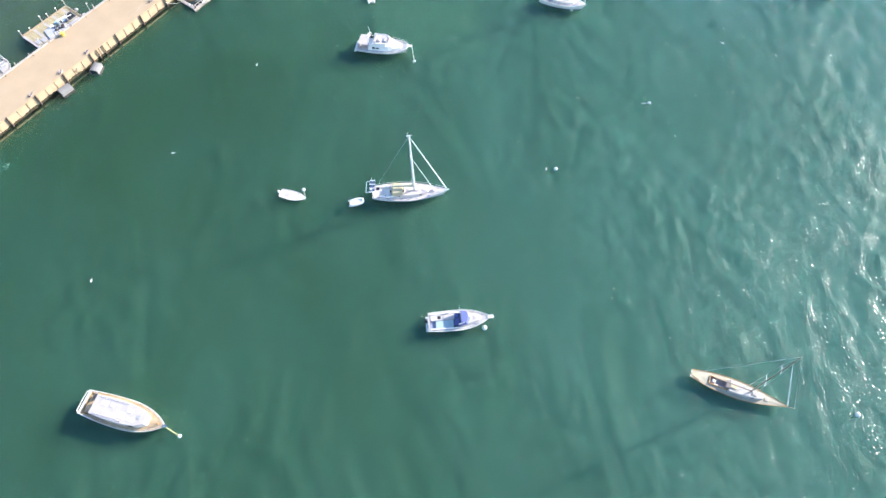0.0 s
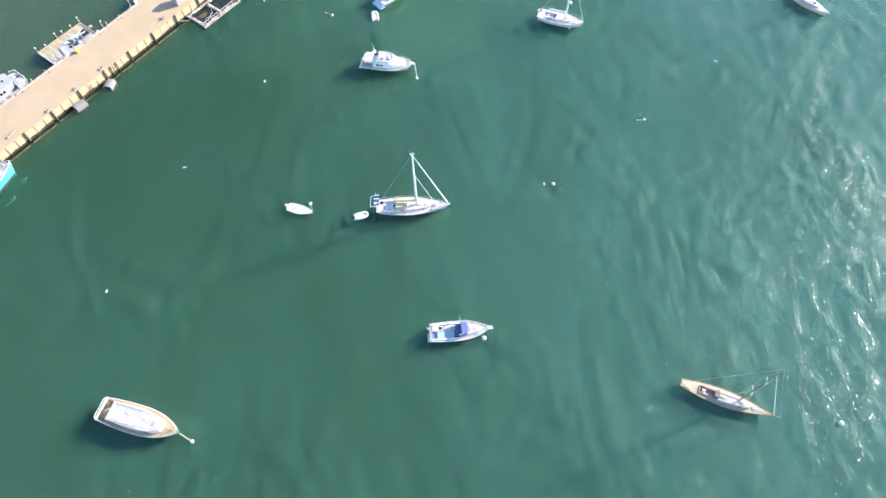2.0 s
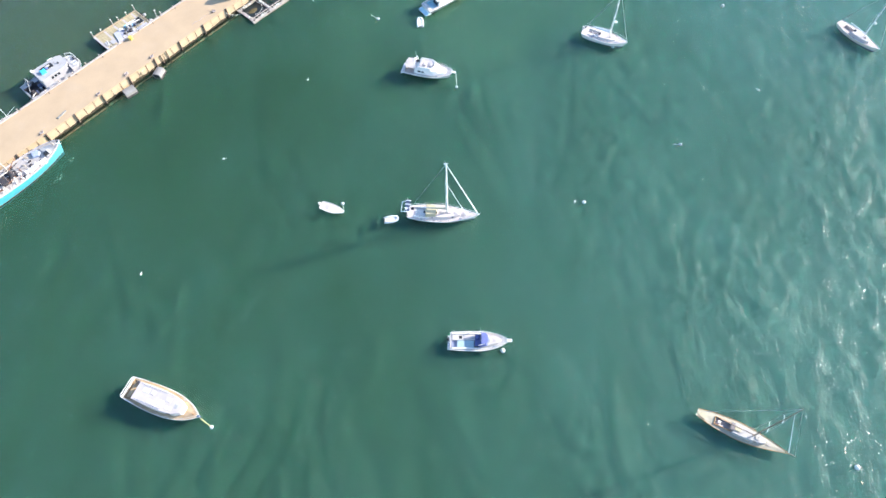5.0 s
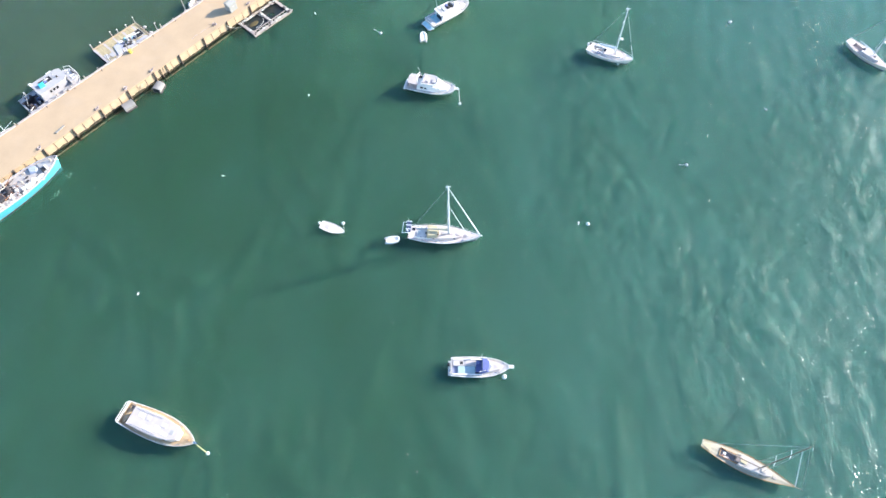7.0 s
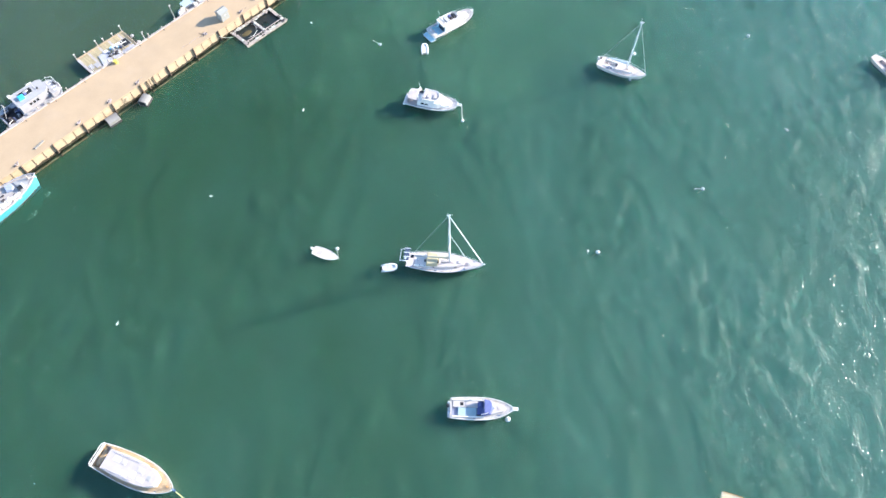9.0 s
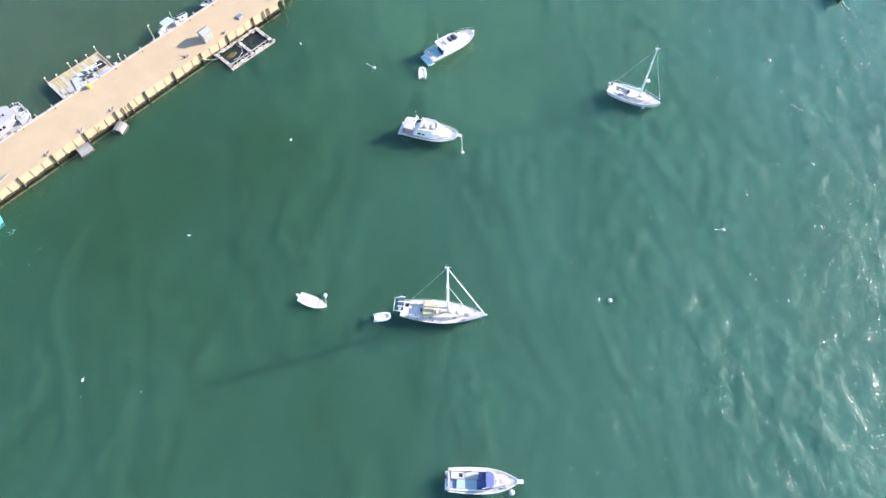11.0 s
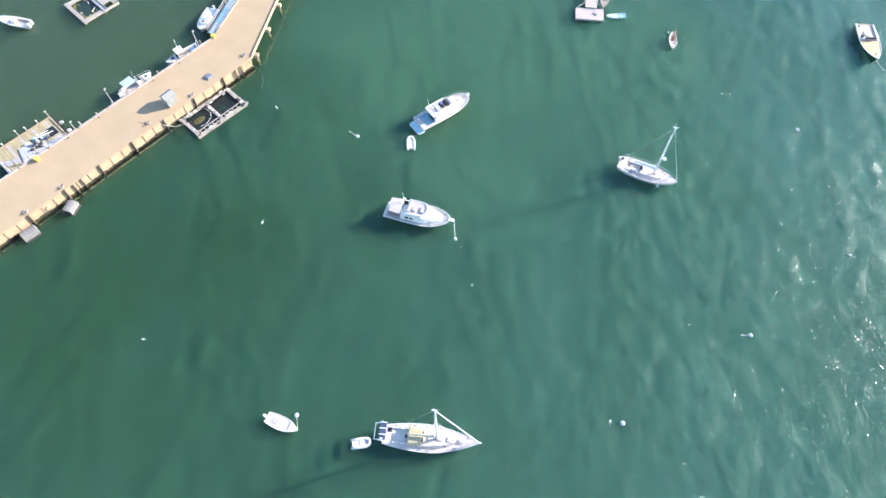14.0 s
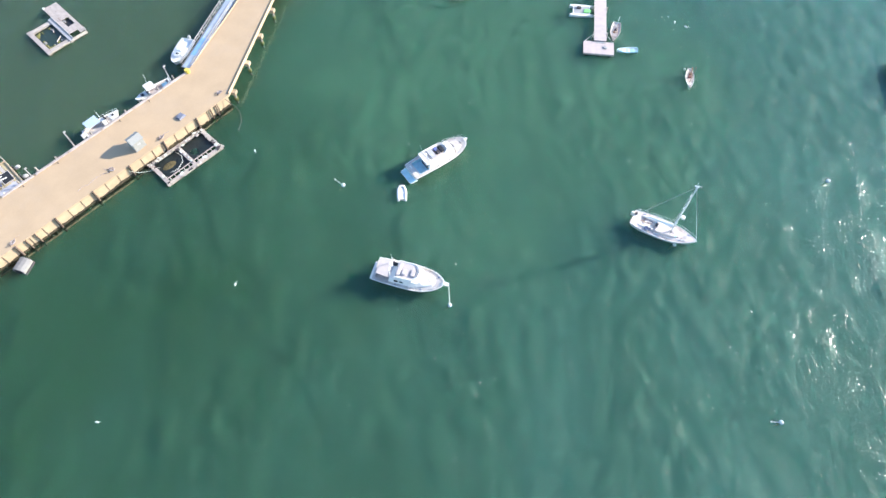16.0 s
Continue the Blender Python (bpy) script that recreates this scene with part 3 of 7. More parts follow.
def pier_deck():
    bm = bmesh.new()
    outline = [*RIGHT, *LEFT[::-1]]
    hi = [bm.verts.new((x, y, TOP)) for x, y in outline]
    lo = [bm.verts.new((x, y, TOP - 0.35)) for x, y in outline]
    bm.faces.new(hi)
    bm.faces.new(lo[::-1])
    for k in range(len(hi)):
        bm.faces.new((hi[k], hi[(k + 1) % len(hi)], lo[(k + 1) % len(hi)], lo[k]))
    return bm


part("deck_slab", pier_deck(), SAND, pier)
part("sea_wall", box(-75, 36.0, -0.12, 0.35, -2.5, TOP - 0.35), WALLSTONE, pier)
part("inner_wall", box(-75, 34.6, 8.0, 8.42, -2.5, TOP - 0.35), WALLSTONE, pier)
part("end_wall", box(35.6, 36.0, 0.35, 8.0, -2.5, TOP - 0.35), WALLSTONE, pier)


def algae_shade_band():
    bm = bmesh.new()
    rng = random.Random(3)
    top = [(-75 + k * 0.35, 0.42 + 0.25 * noise.noise((k * 0.12, 0, 0)) + rng.uniform(-0.1, 0.1)) for k in range(318)]
    a = [bm.verts.new((x, -0.128, -0.6)) for x, _ in top]
    b = [bm.verts.new((x, -0.126, z)) for x, z in top]
    c = [bm.verts.new((x, -0.10, z)) for x, z in top]
    for k in range(len(a) - 1):
        bm.faces.new((a[k], a[k + 1], b[k + 1], b[k]))
        bm.faces.new((b[k], b[k + 1], c[k + 1], c[k]))
    return bm


part("algae_shade_band", algae_shade_band(), ALGAE_SHADE, pier, "brown weed and painted shade along the waterline")
# dark fender piles, a thick one every third bay
rng = random.Random(11)
u, k = -51.1, 0
while u < 34.8:
    r = 0.15 if k % 3 == 0 else 0.032
    lean = rng.uniform(-0.06, 0.06)
    part("fender_pile" if k % 3 == 0 else "rubbing_post", tube((u + lean, -0.14 - r, -2.0), (u, -0.14 - r, TOP + (0.12 if k % 3 == 0 else -0.12)), r * 1.08, r, 10 if k % 3 == 0 else 6), PILEWOOD, pier)
    u += 1.93 if k % 3 != 2 else 1.94
    k += 1
for u in (2.57, 3.9, 32.7, 33.67):
    part("fender_pile", tube((u, -0.32, -2.0), (u - 0.1, -0.30, TOP - 0.05), 0.12, 0.10, 9), PILEWOOD, pier)
# kerb timbers along the inner edge
u = -60.0
while u < 33.5:
    ln = rng.uniform(4.6, 5.6)
    part("kerb_beam", box(u, min(u + ln, 34.6), 8.02, 8.34, TOP + 0.004, TOP + 0.2, 0.02), PALEWOOD, pier)
    u += ln + rng.uniform(0.08, 0.5)
u = -60.0
while u < 34.0:
    part("wale", box(u, min(u + 5.7, 34.4), 8.475, 8.98, 1.5, 1.66, 0.02), PALEWOOD, pier)
    u += 5.8
for u in np.arange(-60, 34, 2.9):
    part("inner_pile", tube((u, 9.15, -2.0), (u, 9.13, TOP + rng.uniform(-0.3, 0.3)), 0.14, 0.12, 8), GREYWOOD, pier)
part("parapet", cable([(36.4, 0.02, TOP + 0.12), (74.0, 22.95, TOP + 0.12)], 0.15, 4), SAND, pier)
part("parapet", cable([(36.6, 9.0, TOP + 0.08), (49.8, 14.9, TOP + 0.08), (70.6, 28.0, TOP + 0.08)], 0.1, 4), SANDWOOD, pier)
# open bents under the bridge part
for q in range(6):
    x, y = 37.2 + q * 5.15 * 1.005, 0.62 + q * 5.15 * 0.612
    t = Matrix.Translation((x, y, 0)) @ pose(0, 0, 0, 0, 0, 31.4)
    part("pile_cap", box(-0.4, 0.4, -0.75, 6.6, TOP - 0.95, TOP - 0.36, 0.05, turn=t), SANDWOOD, pier)
    for yy in (-0.35, 3.0, 6.1):
        part("bent_pile", tube(t @ Vector((0, yy, -2.2)), t @ Vector((0, yy, TOP - 0.95)), 0.2, 0.18, 10), BAULK, pier)
    part("weed_skirt", cable([t @ Vector((0, -0.35, -0.3)), t @ Vector((0, -0.35, 0.35))], 0.31, 10), WEED, pier)

def on_pier(u, v, z=TOP, turn=0.0):
    return PIER @ pose(u, v, z, 0, 0, turn)


# hut on the pier
hut = thing("hut", on_pier(21.55, 1.75, TOP, 4) @ Matrix.Scale(0.88, 4), "small pale timber hut with a sheet roof on the pier", "hut")
part("wall", box(-1.0, 1.0, -0.85, 0.85, 0.003, 1.85, 0.03), ROOFGREY, hut)
def gable(x0, x1, y, z0, z1, over):
    bm = bmesh.new()
    a = [bm.verts.new(p) for p in ((x0 - over, -y - over, z0), (x0 - over, 0, z1), (x0 - over, y + over, z0), (x0 - over, y + over, z0 - 0.07), (x0 - over, 0, z1 - 0.09), (x0 - over, -y - over, z0 - 0.07))]
    b = [bm.verts.new((x1 + over, v.co.y, v.co.z)) for v in a]
    for k in range(6):
        bm.faces.new((a[k], a[(k + 1) % 6], b[(k + 1) % 6], b[k]))
    bm.faces.new(a)
    bm.faces.new(b[::-1])
    return bm
part("roof", gable(-1.0, 1.0, 0.85, 1.9, 2.42, 0.12), ROOFGREY, hut)
def gable_end(x, y, z0, z1):
    bm = bmesh.new()
    a = [bm.verts.new((x, -y, z0)), bm.verts.new((x, y, z0)), bm.verts.new((x, 0, z1))]
    b = [bm.verts.new((v.co.x * 0.97, v.co.y, v.co.z)) for v in a]
    bm.faces.new(a)
    bm.faces.new(b[::-1])
    for k in range(3):
        bm.faces.new((a[k], a[(k + 1) % 3], b[(k + 1) % 3], b[k]))
    return bm
for x in (-0.99, 0.99):
    part("gable", gable_end(x, 0.84, 1.85, 2.33), PALEWOOD, hut)
part("door", box(0.98, 1.03, -0.4, 0.4, 0.02, 1.75, 0.01), GREYWOOD, hut)
part("window", box(-0.3, 0.3, -0.88, -0.84, 1.05, 1.4), LIGHTGREY, hut)

# crate and its blue-grey cover colour stand in for a shadowed patch
crate = thing("covered_crate", on_pier(28.85, 1.7, TOP, 10), "low crate under a tarpaulin coloured like a blue-grey shadow on the pier", "crate")
part("crate_body", box(-0.55, 0.55, -0.45, 0.45, 0.003, 0.24, 0.03), GREYWOOD, crate)
part("tarpaulin", prism([(-0.62, -0.5), (0.62, -0.52), (0.6, 0.52), (-0.6, 0.5)], 0.05, 0.3, 0.12, round_top=0.06), surface("shadow_blue_tarpaulin", (0.17, 0.18, 0.23), 0.6, vary=0.2, scale=3, bump=0.02, bump_scale=6), crate)

for u, v, name in ((34.9, 8.1, "yellow tub"), (1.5, 7.4, "yellow tub")):
    tub = thing("storage_tub", on_pier(u, v), "bright yellow plastic tub at the edge of the pier", "tub", "yellow tubs on the pier")
    part("body", prism([(0.34 * math.cos(a), 0.31 * math.sin(a)) for a in np.linspace(0, 2 * math.pi, 13)[:-1]], 0.003, 0.62, -0.06), YELLOW, tub)
    part("lid", prism([(0.40 * math.cos(a), 0.37 * math.sin(a)) for a in np.linspace(0, 2 * math.pi, 13)[:-1]], 0.62, 0.68, 0.03), YELLOW, tub)

for u in (15.4, 32.1, 8.5, -2.4):
    tall = u in (15.4, 32.1)
    lamp = thing("mooring_pole", on_pier(u, 8.16 if u > 0 else 8.2, TOP), "tall pale grey pole with a crossbar at the pier edge" if tall else "short pale pole at the pier edge", "pole", "poles along the pier")
    hh = 3.1 if tall else 1.6
    part("shaft", tube((0, 0.42, -0.3), (0, 0.42, hh), 0.085, 0.06, 8), LIGHTGREY, lamp)
    part("head", box(-0.07, 0.3, 0.37, 0.47, hh - 0.25, hh + 0.02, 0.02), LIGHTGREY, lamp)

# coils added where soft grey shadows lie on the paving
def coil(name, u, v, turn, label):
    c = thing("rope_heap", on_pier(u, v, TOP, turn), label, "rope", "rope heaps on the pier")
    pts, rr = [], random.Random(int(u * 10))
    for k in range(70):
        a = k * 0.55
        pts.append(((0.27 + 0.19 * math.sin(k * 0.31)) * math.cos(a) + rr.uniform(-0.06, 0.06), (0.21 + 0.09 * math.cos(k * 0.2)) * math.sin(a), 0.035 + k * 0.0025))
    part("coil", cable(pts, 0.03, 5), GREYROPE, c)
    part("tail", cable([(0.4, 0.1, 0.03), (0.7, 0.25, 0.03), (1.0, 0.1, 0.03), (1.3, -0.1, 0.03)], 0.022, 5), GREYROPE, c)
def bollard(u, v):
    b = thing("bollard", on_pier(u, v) @ Matrix.Scale(0.48, 4), "squat dark iron bollard on the pier edge", "bollard", "bollards on the pier")
    part("post", tube((0, 0, 0.003), (0, 0, 0.5), 0.13, 0.11, 10), DARKGEAR, b)
    part("cap", tube((0, 0, 0.5), (0, 0, 0.62), 0.2, 0.16, 10), DARKGEAR, b)
for u, v in ((0.77, 0.45), (-4.99, 0.5), (-11.15, 0.4), (16.12, 0.95), (35.15, 1.1), (24.24, 0.5), (-22.8, 0.5)):
    coil("coil", u + 0.5, v + 0.1, u * 30, "grey rope heap standing in for a soft shadow on the pier")
    bollard(u, v - 0.1)
for u in (-10.6, -16.4, -4.8, 6.85, 12.2, 22.4, 27.5):
    bollard(u, 7.6)
plank = thing("timber_baulk", on_pier(-17.7, 1.4, TOP, 12), "long grey timber baulk lying on the pier", "timber")
part("baulk", box(-0.95, 0.95, -0.16, 0.16, 0.003, 0.2, 0.02), BAULK, plank)
pipe = thing("hose", on_pier(12.6, 1.2, TOP, 0), "grey hose lying along the pier edge", "hose")
part("hose_run", cable([(-1.2, 0.15, 0.04), (-0.4, 0.35, 0.04), (0.5, 0.05, 0.04), (1.6, 0.25, 0.04), (2.8, 0.1, 0.04), (3.4, -0.2, 0.04)], 0.03, 6), GREYROPE, pipe)
notice = thing("painted_disc", on_pier(-2.0, -0.175, 1.1), "pale round plate fixed on the sea wall", "plate")
part("plate", tube((0, -0.10, 0), (0, 0.054, 0), 0.38, 0.38, 16), SANDWOOD, notice)
slack = thing("slack_line", on_pier(19.4, -0.4, 0), "thin slack mooring line from the pier to the water", "rope")
part("line", cable([(-1.2, 0.02, 1.4), (-0.2, -0.4, 0.5), (0.9, -0.9, 0.12), (2.2, -1.3, 0.05), (3.2, -2.2, 0.04)], 0.03, 5), WHITEROPE, slack)
slack = thing("hanging_hose", on_pier(35.4, -0.4, 0), "dark hose hanging from the pier corner into the water", "hose")
part("hose_run", cable([(0, 0.05, 2.0), (0.3, -0.3, 1.2), (0.7, -0.8, 0.4), (0.6, -1.8, 0.06), (-0.4, -3.4, 0.04), (-1.8, -4.4, 0.05)], 0.05, 6), DARKGEAR, slack)


# floating keep boxes beside the pier
def keep_box(u, v, turn, ln, wd):
    b = thing("floating_keep_box", on_pier(u, v, 0, turn), "grey felt-lidded floating box moored against the pier wall", "float box", "keep boxes beside the pier")
    part("body", box(-ln / 2, ln / 2, -wd / 2, wd / 2, -0.35, 0.5, 0.04), BAULK, b)
    bm = bmesh.new()
    prof = [(-wd / 2 - 0.06, 0.48), (-wd / 2 - 0.03, 0.66), (-wd * 0.32, 0.9), (0, 1.0), (wd * 0.32, 0.92), (wd / 2 + 0.03, 0.68), (wd / 2 + 0.06, 0.48)]
    a = [bm.verts.new((-ln / 2 + 0.05, y, z)) for y, z in prof]
    c = [bm.verts.new((ln / 2 - 0.02, y, z)) for y, z in prof]
    for k in range(len(prof) - 1):
        bm.faces.new((a[k], a[k + 1], c[k + 1], c[k]))
    bm.faces.new(a)
    bm.faces.new(c[::-1])
    part("lid", bm, GREYLID, b)
    part("end_hatch", box(-ln / 2 - 0.02, -ln / 2 + 0.04, -wd * 0.36, wd * 0.36, 0.1, 0.8, 0.01), BLACK, b)
    part("float_log", tube((-ln / 2 - 0.05, -wd / 2 - 0.12, 0.02), (ln / 2 + 0.05, -wd / 2 - 0.08, 0.02), 0.12, n=8), DARKGEAR, b)
keep_box(-6.15, -1.35, -4, 2.2, 1.6)
keep_box(0.15, -1.9, 28, 1.95, 1.55)


# floating pen moored to the pier
pen = thing("floating_pen", on_pier(25.4, -3.1, 0, -1.5), "bleached timber floating pen with two net openings beside the pier", "floating pen")
PL, PW = 9.4, 4.7
for y, w in ((-PW / 2, 0.62), (PW / 2, 0.55)):
    for j in range(3):
        part("walkway_plank", box(-PL / 2 + 0.12 * (j - 1), PL / 2 + 0.1 * (1 - j), y - w / 2 + j * w / 3 + 0.03, y - w / 2 + (j + 1) * w / 3 - 0.03, 0.28, 0.36, 0.01), PALEWOOD if j != 1 else GREYWOOD, pen)
for x in (-PL / 2 + 0.3, 0.1, PL / 2 - 0.3):
    for j in range(3):
        part("cross_plank", box(x - 0.3 + j * 0.2 + 0.01, x - 0.3 + (j + 1) * 0.2 - 0.01, -PW / 2 + 0.32, PW / 2 - 0.29, 0.27, 0.34, 0.01), PALEWOOD, pen)
for y in (-PW / 2, PW / 2):
    part("float_log", tube((-PL / 2, y, 0.02), (PL / 2, y, 0.02), 0.24, n=9), GREYWOOD, pen)
for x in (-PL / 2 + 0.3, 0.1, PL / 2 - 0.3):
    part("float_log", tube((x, -PW / 2 + 0.25, 0.0), (x, PW / 2 - 0.25, 0.0), 0.2, n=9), GREYWOOD, pen)
part("inner_rail", box(-PL / 2 + 0.6, PL / 2 - 0.6, -PW / 2 + 0.85, -PW / 2 + 0.97, 0.24, 0.36, 0.01), PALEWOOD, pen)
for x in np.arange(-PL / 2 + 0.9, PL / 2 - 0.5, 0.78):
    part("rung", box(x - 0.06, x + 0.06, -PW / 2 + 0.33, -PW / 2 + 0.84, 0.25, 0.33), PALEWOOD, pen)
for x0, x1 in ((-PL / 2 + 0.62, -0.22), (0.42, PL / 2 - 0.62)):
    bm = bmesh.new()
    c = [(x0, -PW / 2 + 0.98), (x1, -PW / 2 + 0.98), (x1, PW / 2 - 0.3), (x0, PW / 2 - 0.3)]
    a = [bm.verts.new((x, y, 0.22)) for x, y in c]
    b = [bm.verts.new((x, y, 0.075)) for x, y in c]
    d = [bm.verts.new((x * 0.999, y * 0.999, 0.072)) for x, y in c]
    for k in range(4):
        bm.faces.new((a[k], a[(k + 1) % 4], b[(k + 1) % 4], b[k]))
    bm.faces.new(d)
    part("net", bm, surface("dark_wet_net", (0.012, 0.018, 0.017), 0.35, vary=0.5, scale=2.0, bump=0.02, bump_scale=16), pen)
part("weed_heap", ball((-2.6, 0.5, 0.05), 1.1, 0.6, 0.16, 12), surface("brown_weed", (0.10, 0.075, 0.03), 0.9, vary=0.5, scale=4, bump=0.05, bump_scale=9), pen)
part("hose_loop", cable([(-3.2, -1.0, 0.42), (-2.2, -1.2, 0.4), (-1.0, -0.7, 0.42), (-0.4, 0.4, 0.42), (-0.6, 1.6, 0.42)], 0.03, 6), WHITEROPE, pen)
prng = random.Random(5)
for k in range(46):
    side = k % 3
    if side == 0:
        x, y = prng.uniform(-PL / 2 + 0.1, PL / 2 - 0.1), -PW / 2 + prng.uniform(-0.25, 0.2)
    elif side == 1:
        x, y = prng.choice((-PL / 2 + 0.3, PL / 2 - 0.3)) + prng.uniform(-0.25, 0.25), prng.uniform(-PW / 2 + 0.5, PW / 2 - 0.5)
    else:
        x, y = prng.uniform(-PL / 2 + 0.1, PL / 2 - 0.1), PW / 2 + prng.uniform(-0.5, 0.25)
    s = prng.uniform(0.08, 0.2)
    part("patch_board", box(-s * prng.uniform(1, 2.6), s * prng.uniform(1, 2.6), -s, s, 0.362, 0.40 + prng.uniform(0, 0.08), 0.01, turn=pose(x, y, 0, 0, 0, prng.uniform(-30, 30))), (GREYWOOD, FLOATBALL, DARKGEAR, PALEWOOD)[k % 4], pen)
for k in range(26):
    x = prng.uniform(-PL / 2 + 0.2, PL / 2 - 0.3)
    s = prng.uniform(0.09, 0.2)
    part("float_block", box(x - s, x + s, PW / 2 - 0.2 - s * 0.7, PW / 2 - 0.2 + s * 0.7, 0.33, 0.33 + s * 1.3, 0.02), FLOATBALL if k % 3 else GREYWOOD, pen)
for k in range(10):
    y = -PW / 2 + 0.5 + k * 0.4
    s = prng.uniform(0.07, 0.16)
    part("float_block", box(0.1 - s + prng.uniform(-.2, .2), 0.1 + s, y, y + 2 * s, 0.33, 0.33 + s * 1.5, 0.02), FLOATBALL if k % 2 else GREYWOOD, pen)
for x, y in ((-PL / 2, -PW / 2), (PL / 2, -PW / 2), (0.2, -PW / 2 - 0.35)):
    part("corner_post", tube((x, y, 0.2), (x, y, 0.75), 0.06, n=6), GREYWOOD, pen)


# gangway along the inner side of the bridge
gang = thing("gangway", PIER @ pose(0, 0, 0), "faded blue boarded gangway with white rails beside the pier", "gangway")
GANGBLUE = surface("bright_blue_boards", (0.20, 0.38, 0.62), 0.7, vary=0.2, scale=1.0, dirt=(0.3, 0.36, 0.42), dirt_amount=0.5)
GL = [Vector((35.5, 9.3, TOP - 0.25)), Vector((49.3, 16.3, TOP - 0.3)), Vector((60.0, 23.1, TOP - 0.4))]
for seg in range(2):
    ga, gb = GL[seg], GL[seg + 1]
    gd = (gb - ga).normalized()
    gn = Vector((-gd.y, gd.x, 0)).normalized()
    n = 28 if seg == 0 else 22
    for k in range(n):
        p = ga.lerp(gb, (k + 0.5) / n)
        q = gd * ((gb - ga).length / n * 0.488)
        bm = bmesh.new()
        vs = [bm.verts.new(p + q * a + gn * b * 0.8 + Vector((0, 0, c))) for a, b, c in ((-1, -1, 0), (1, -1, 0), (1, 1, 0), (-1, 1, 0), (-1, -1, -0.06), (1, -1, -0.06), (1, 1, -0.06), (-1, 1, -0.06))]
        for f in ((0, 1, 2, 3), (7, 6, 5, 4), (0, 4, 5, 1), (1, 5, 6, 2), (2, 6, 7, 3), (3, 7, 4, 0)):
            bm.faces.new([vs[i] for i in f])
        part("board", bm, GANGBLUE if seg == 0 and 4 < k < 12 else TARPBLUE, gang)
    for s in (-1, 1):
        rail = GREYWOOD if s < 0 else LIGHTGREY
        side = gn * 0.92 * s
        part("rail", cable([ga + side + Vector((0, 0, 0.95)), gb + side + Vector((0, 0, 0.95))], 0.05, 6), rail, gang)
        part("middle_rail", cable([ga + side + Vector((0, 0, 0.5)), gb + side + Vector((0, 0, 0.5))], 0.035, 6), rail, gang)
        part("beam", cable([ga + side - Vector((0, 0, 0.1)), gb + side - Vector((0, 0, 0.1))], 0.13, 4), LIGHTGREY, gang)
        for k in range(18):
            p = ga.lerp(gb, (k + 0.5) / 18) + side
            part("baluster", tube(p - Vector((0, 0, 0.1)), p + Vector((0, 0, 0.95)), 0.04, n=5), rail, gang)
    for k in range(3):
        p = ga.lerp(gb, 0.2 + 0.3 * k) + gn * 1.1
        part("support_pile", tube((p.x, p.y, -1.5), (p.x, p.y, p.z + 0.1), 0.14, n=8), GREYWOOD, gang)


# flecks of foam and weed on the water, dark ones painting the wall's reflection
def flecks(name, line, count, width, size, material, label, seed):
    rr = random.Random(seed)
    bm = bmesh.new()
    for k in range(count):
        t = rr.random() * (len(line) - 1)
        i = min(int(t), len(line) - 2)
        a, b = Vector(line[i]), Vector(line[i + 1])
        p = a.lerp(b, t - i) + Vector((rr.gauss(0, width), rr.gauss(0, width)))
        w = PIER @ Vector((p.x, p.y, 0))
        n = rr.randint(4, 6)
        ln, wd, turn = size * rr.uniform(0.5, 2.2), size * rr.uniform(0.2, 0.5), rr.uniform(0, 3.1)
        vs = []
        for q in range(n):
            c = 2 * math.pi * q / n
            x, y = ln * math.cos(c) * rr.uniform(0.7, 1.2), wd * math.sin(c) * rr.uniform(0.7, 1.2)
            vs.append((w.x + x * math.cos(turn) - y * math.sin(turn), w.y + x * math.sin(turn) + y * math.cos(turn)))
        hi = [bm.verts.new((x, y, 0.07)) for x, y in vs]
        lo = [bm.verts.new((x, y, 0.02)) for x, y in vs]
        bm.faces.new(hi)
        for q in range(n):
            bm.faces.new((hi[q], hi[(q + 1) % n], lo[(q + 1) % n], lo[q]))
    me = bpy.data.meshes.new(name)
    bm.to_mesh(me)
    bm.free()
    me.materials.append(material)
    return tagged(new(name, me), label, "foam", kind="stuff")


# dark tone for flecks that imitate the pier wall's reflection
FRINGE = surface("dark_reflection", (0.016, 0.026, 0.015), 0.5, vary=0.4, scale=2)
SCUM = surface("tan_scum", (0.13, 0.17, 0.10), 0.7, vary=0.3, scale=3)
FOAM = surface("pale_foam", (0.13, 0.23, 0.19), 0.7, vary=0.3, scale=3)
flecks("weed_line", [(37.5, -0.9), (40.5, 0.9), (44.5, 3.4), (49.0, 6.2), (56.0, 10.4)], 420, 0.2, 0.07, SCUM, "broken tan line of scum and weed beside the bridge", 4)
flecks("reflection_fringe", [(-50.0, -0.48), (-22.0, -0.48), (10.0, -0.48), (36.0, -0.48)], 1500, 0.13, 0.17, FRINGE, "dark flecks standing in for the wall's reflection at the pier foot", 14)
flecks("foam_patch", [(-22.6, -6.6), (-22.0, -6.2)], 16, 0.22, 0.1, FOAM, "small patch of pale foam near the fishing vessel", 5)
flecks("foam_patch", [(-27.0, -8.1), (-25.8, -8.1), (-25.0, -7.8)], 20, 0.22, 0.1, FOAM, "small patch of pale foam near the fishing vessel", 6)


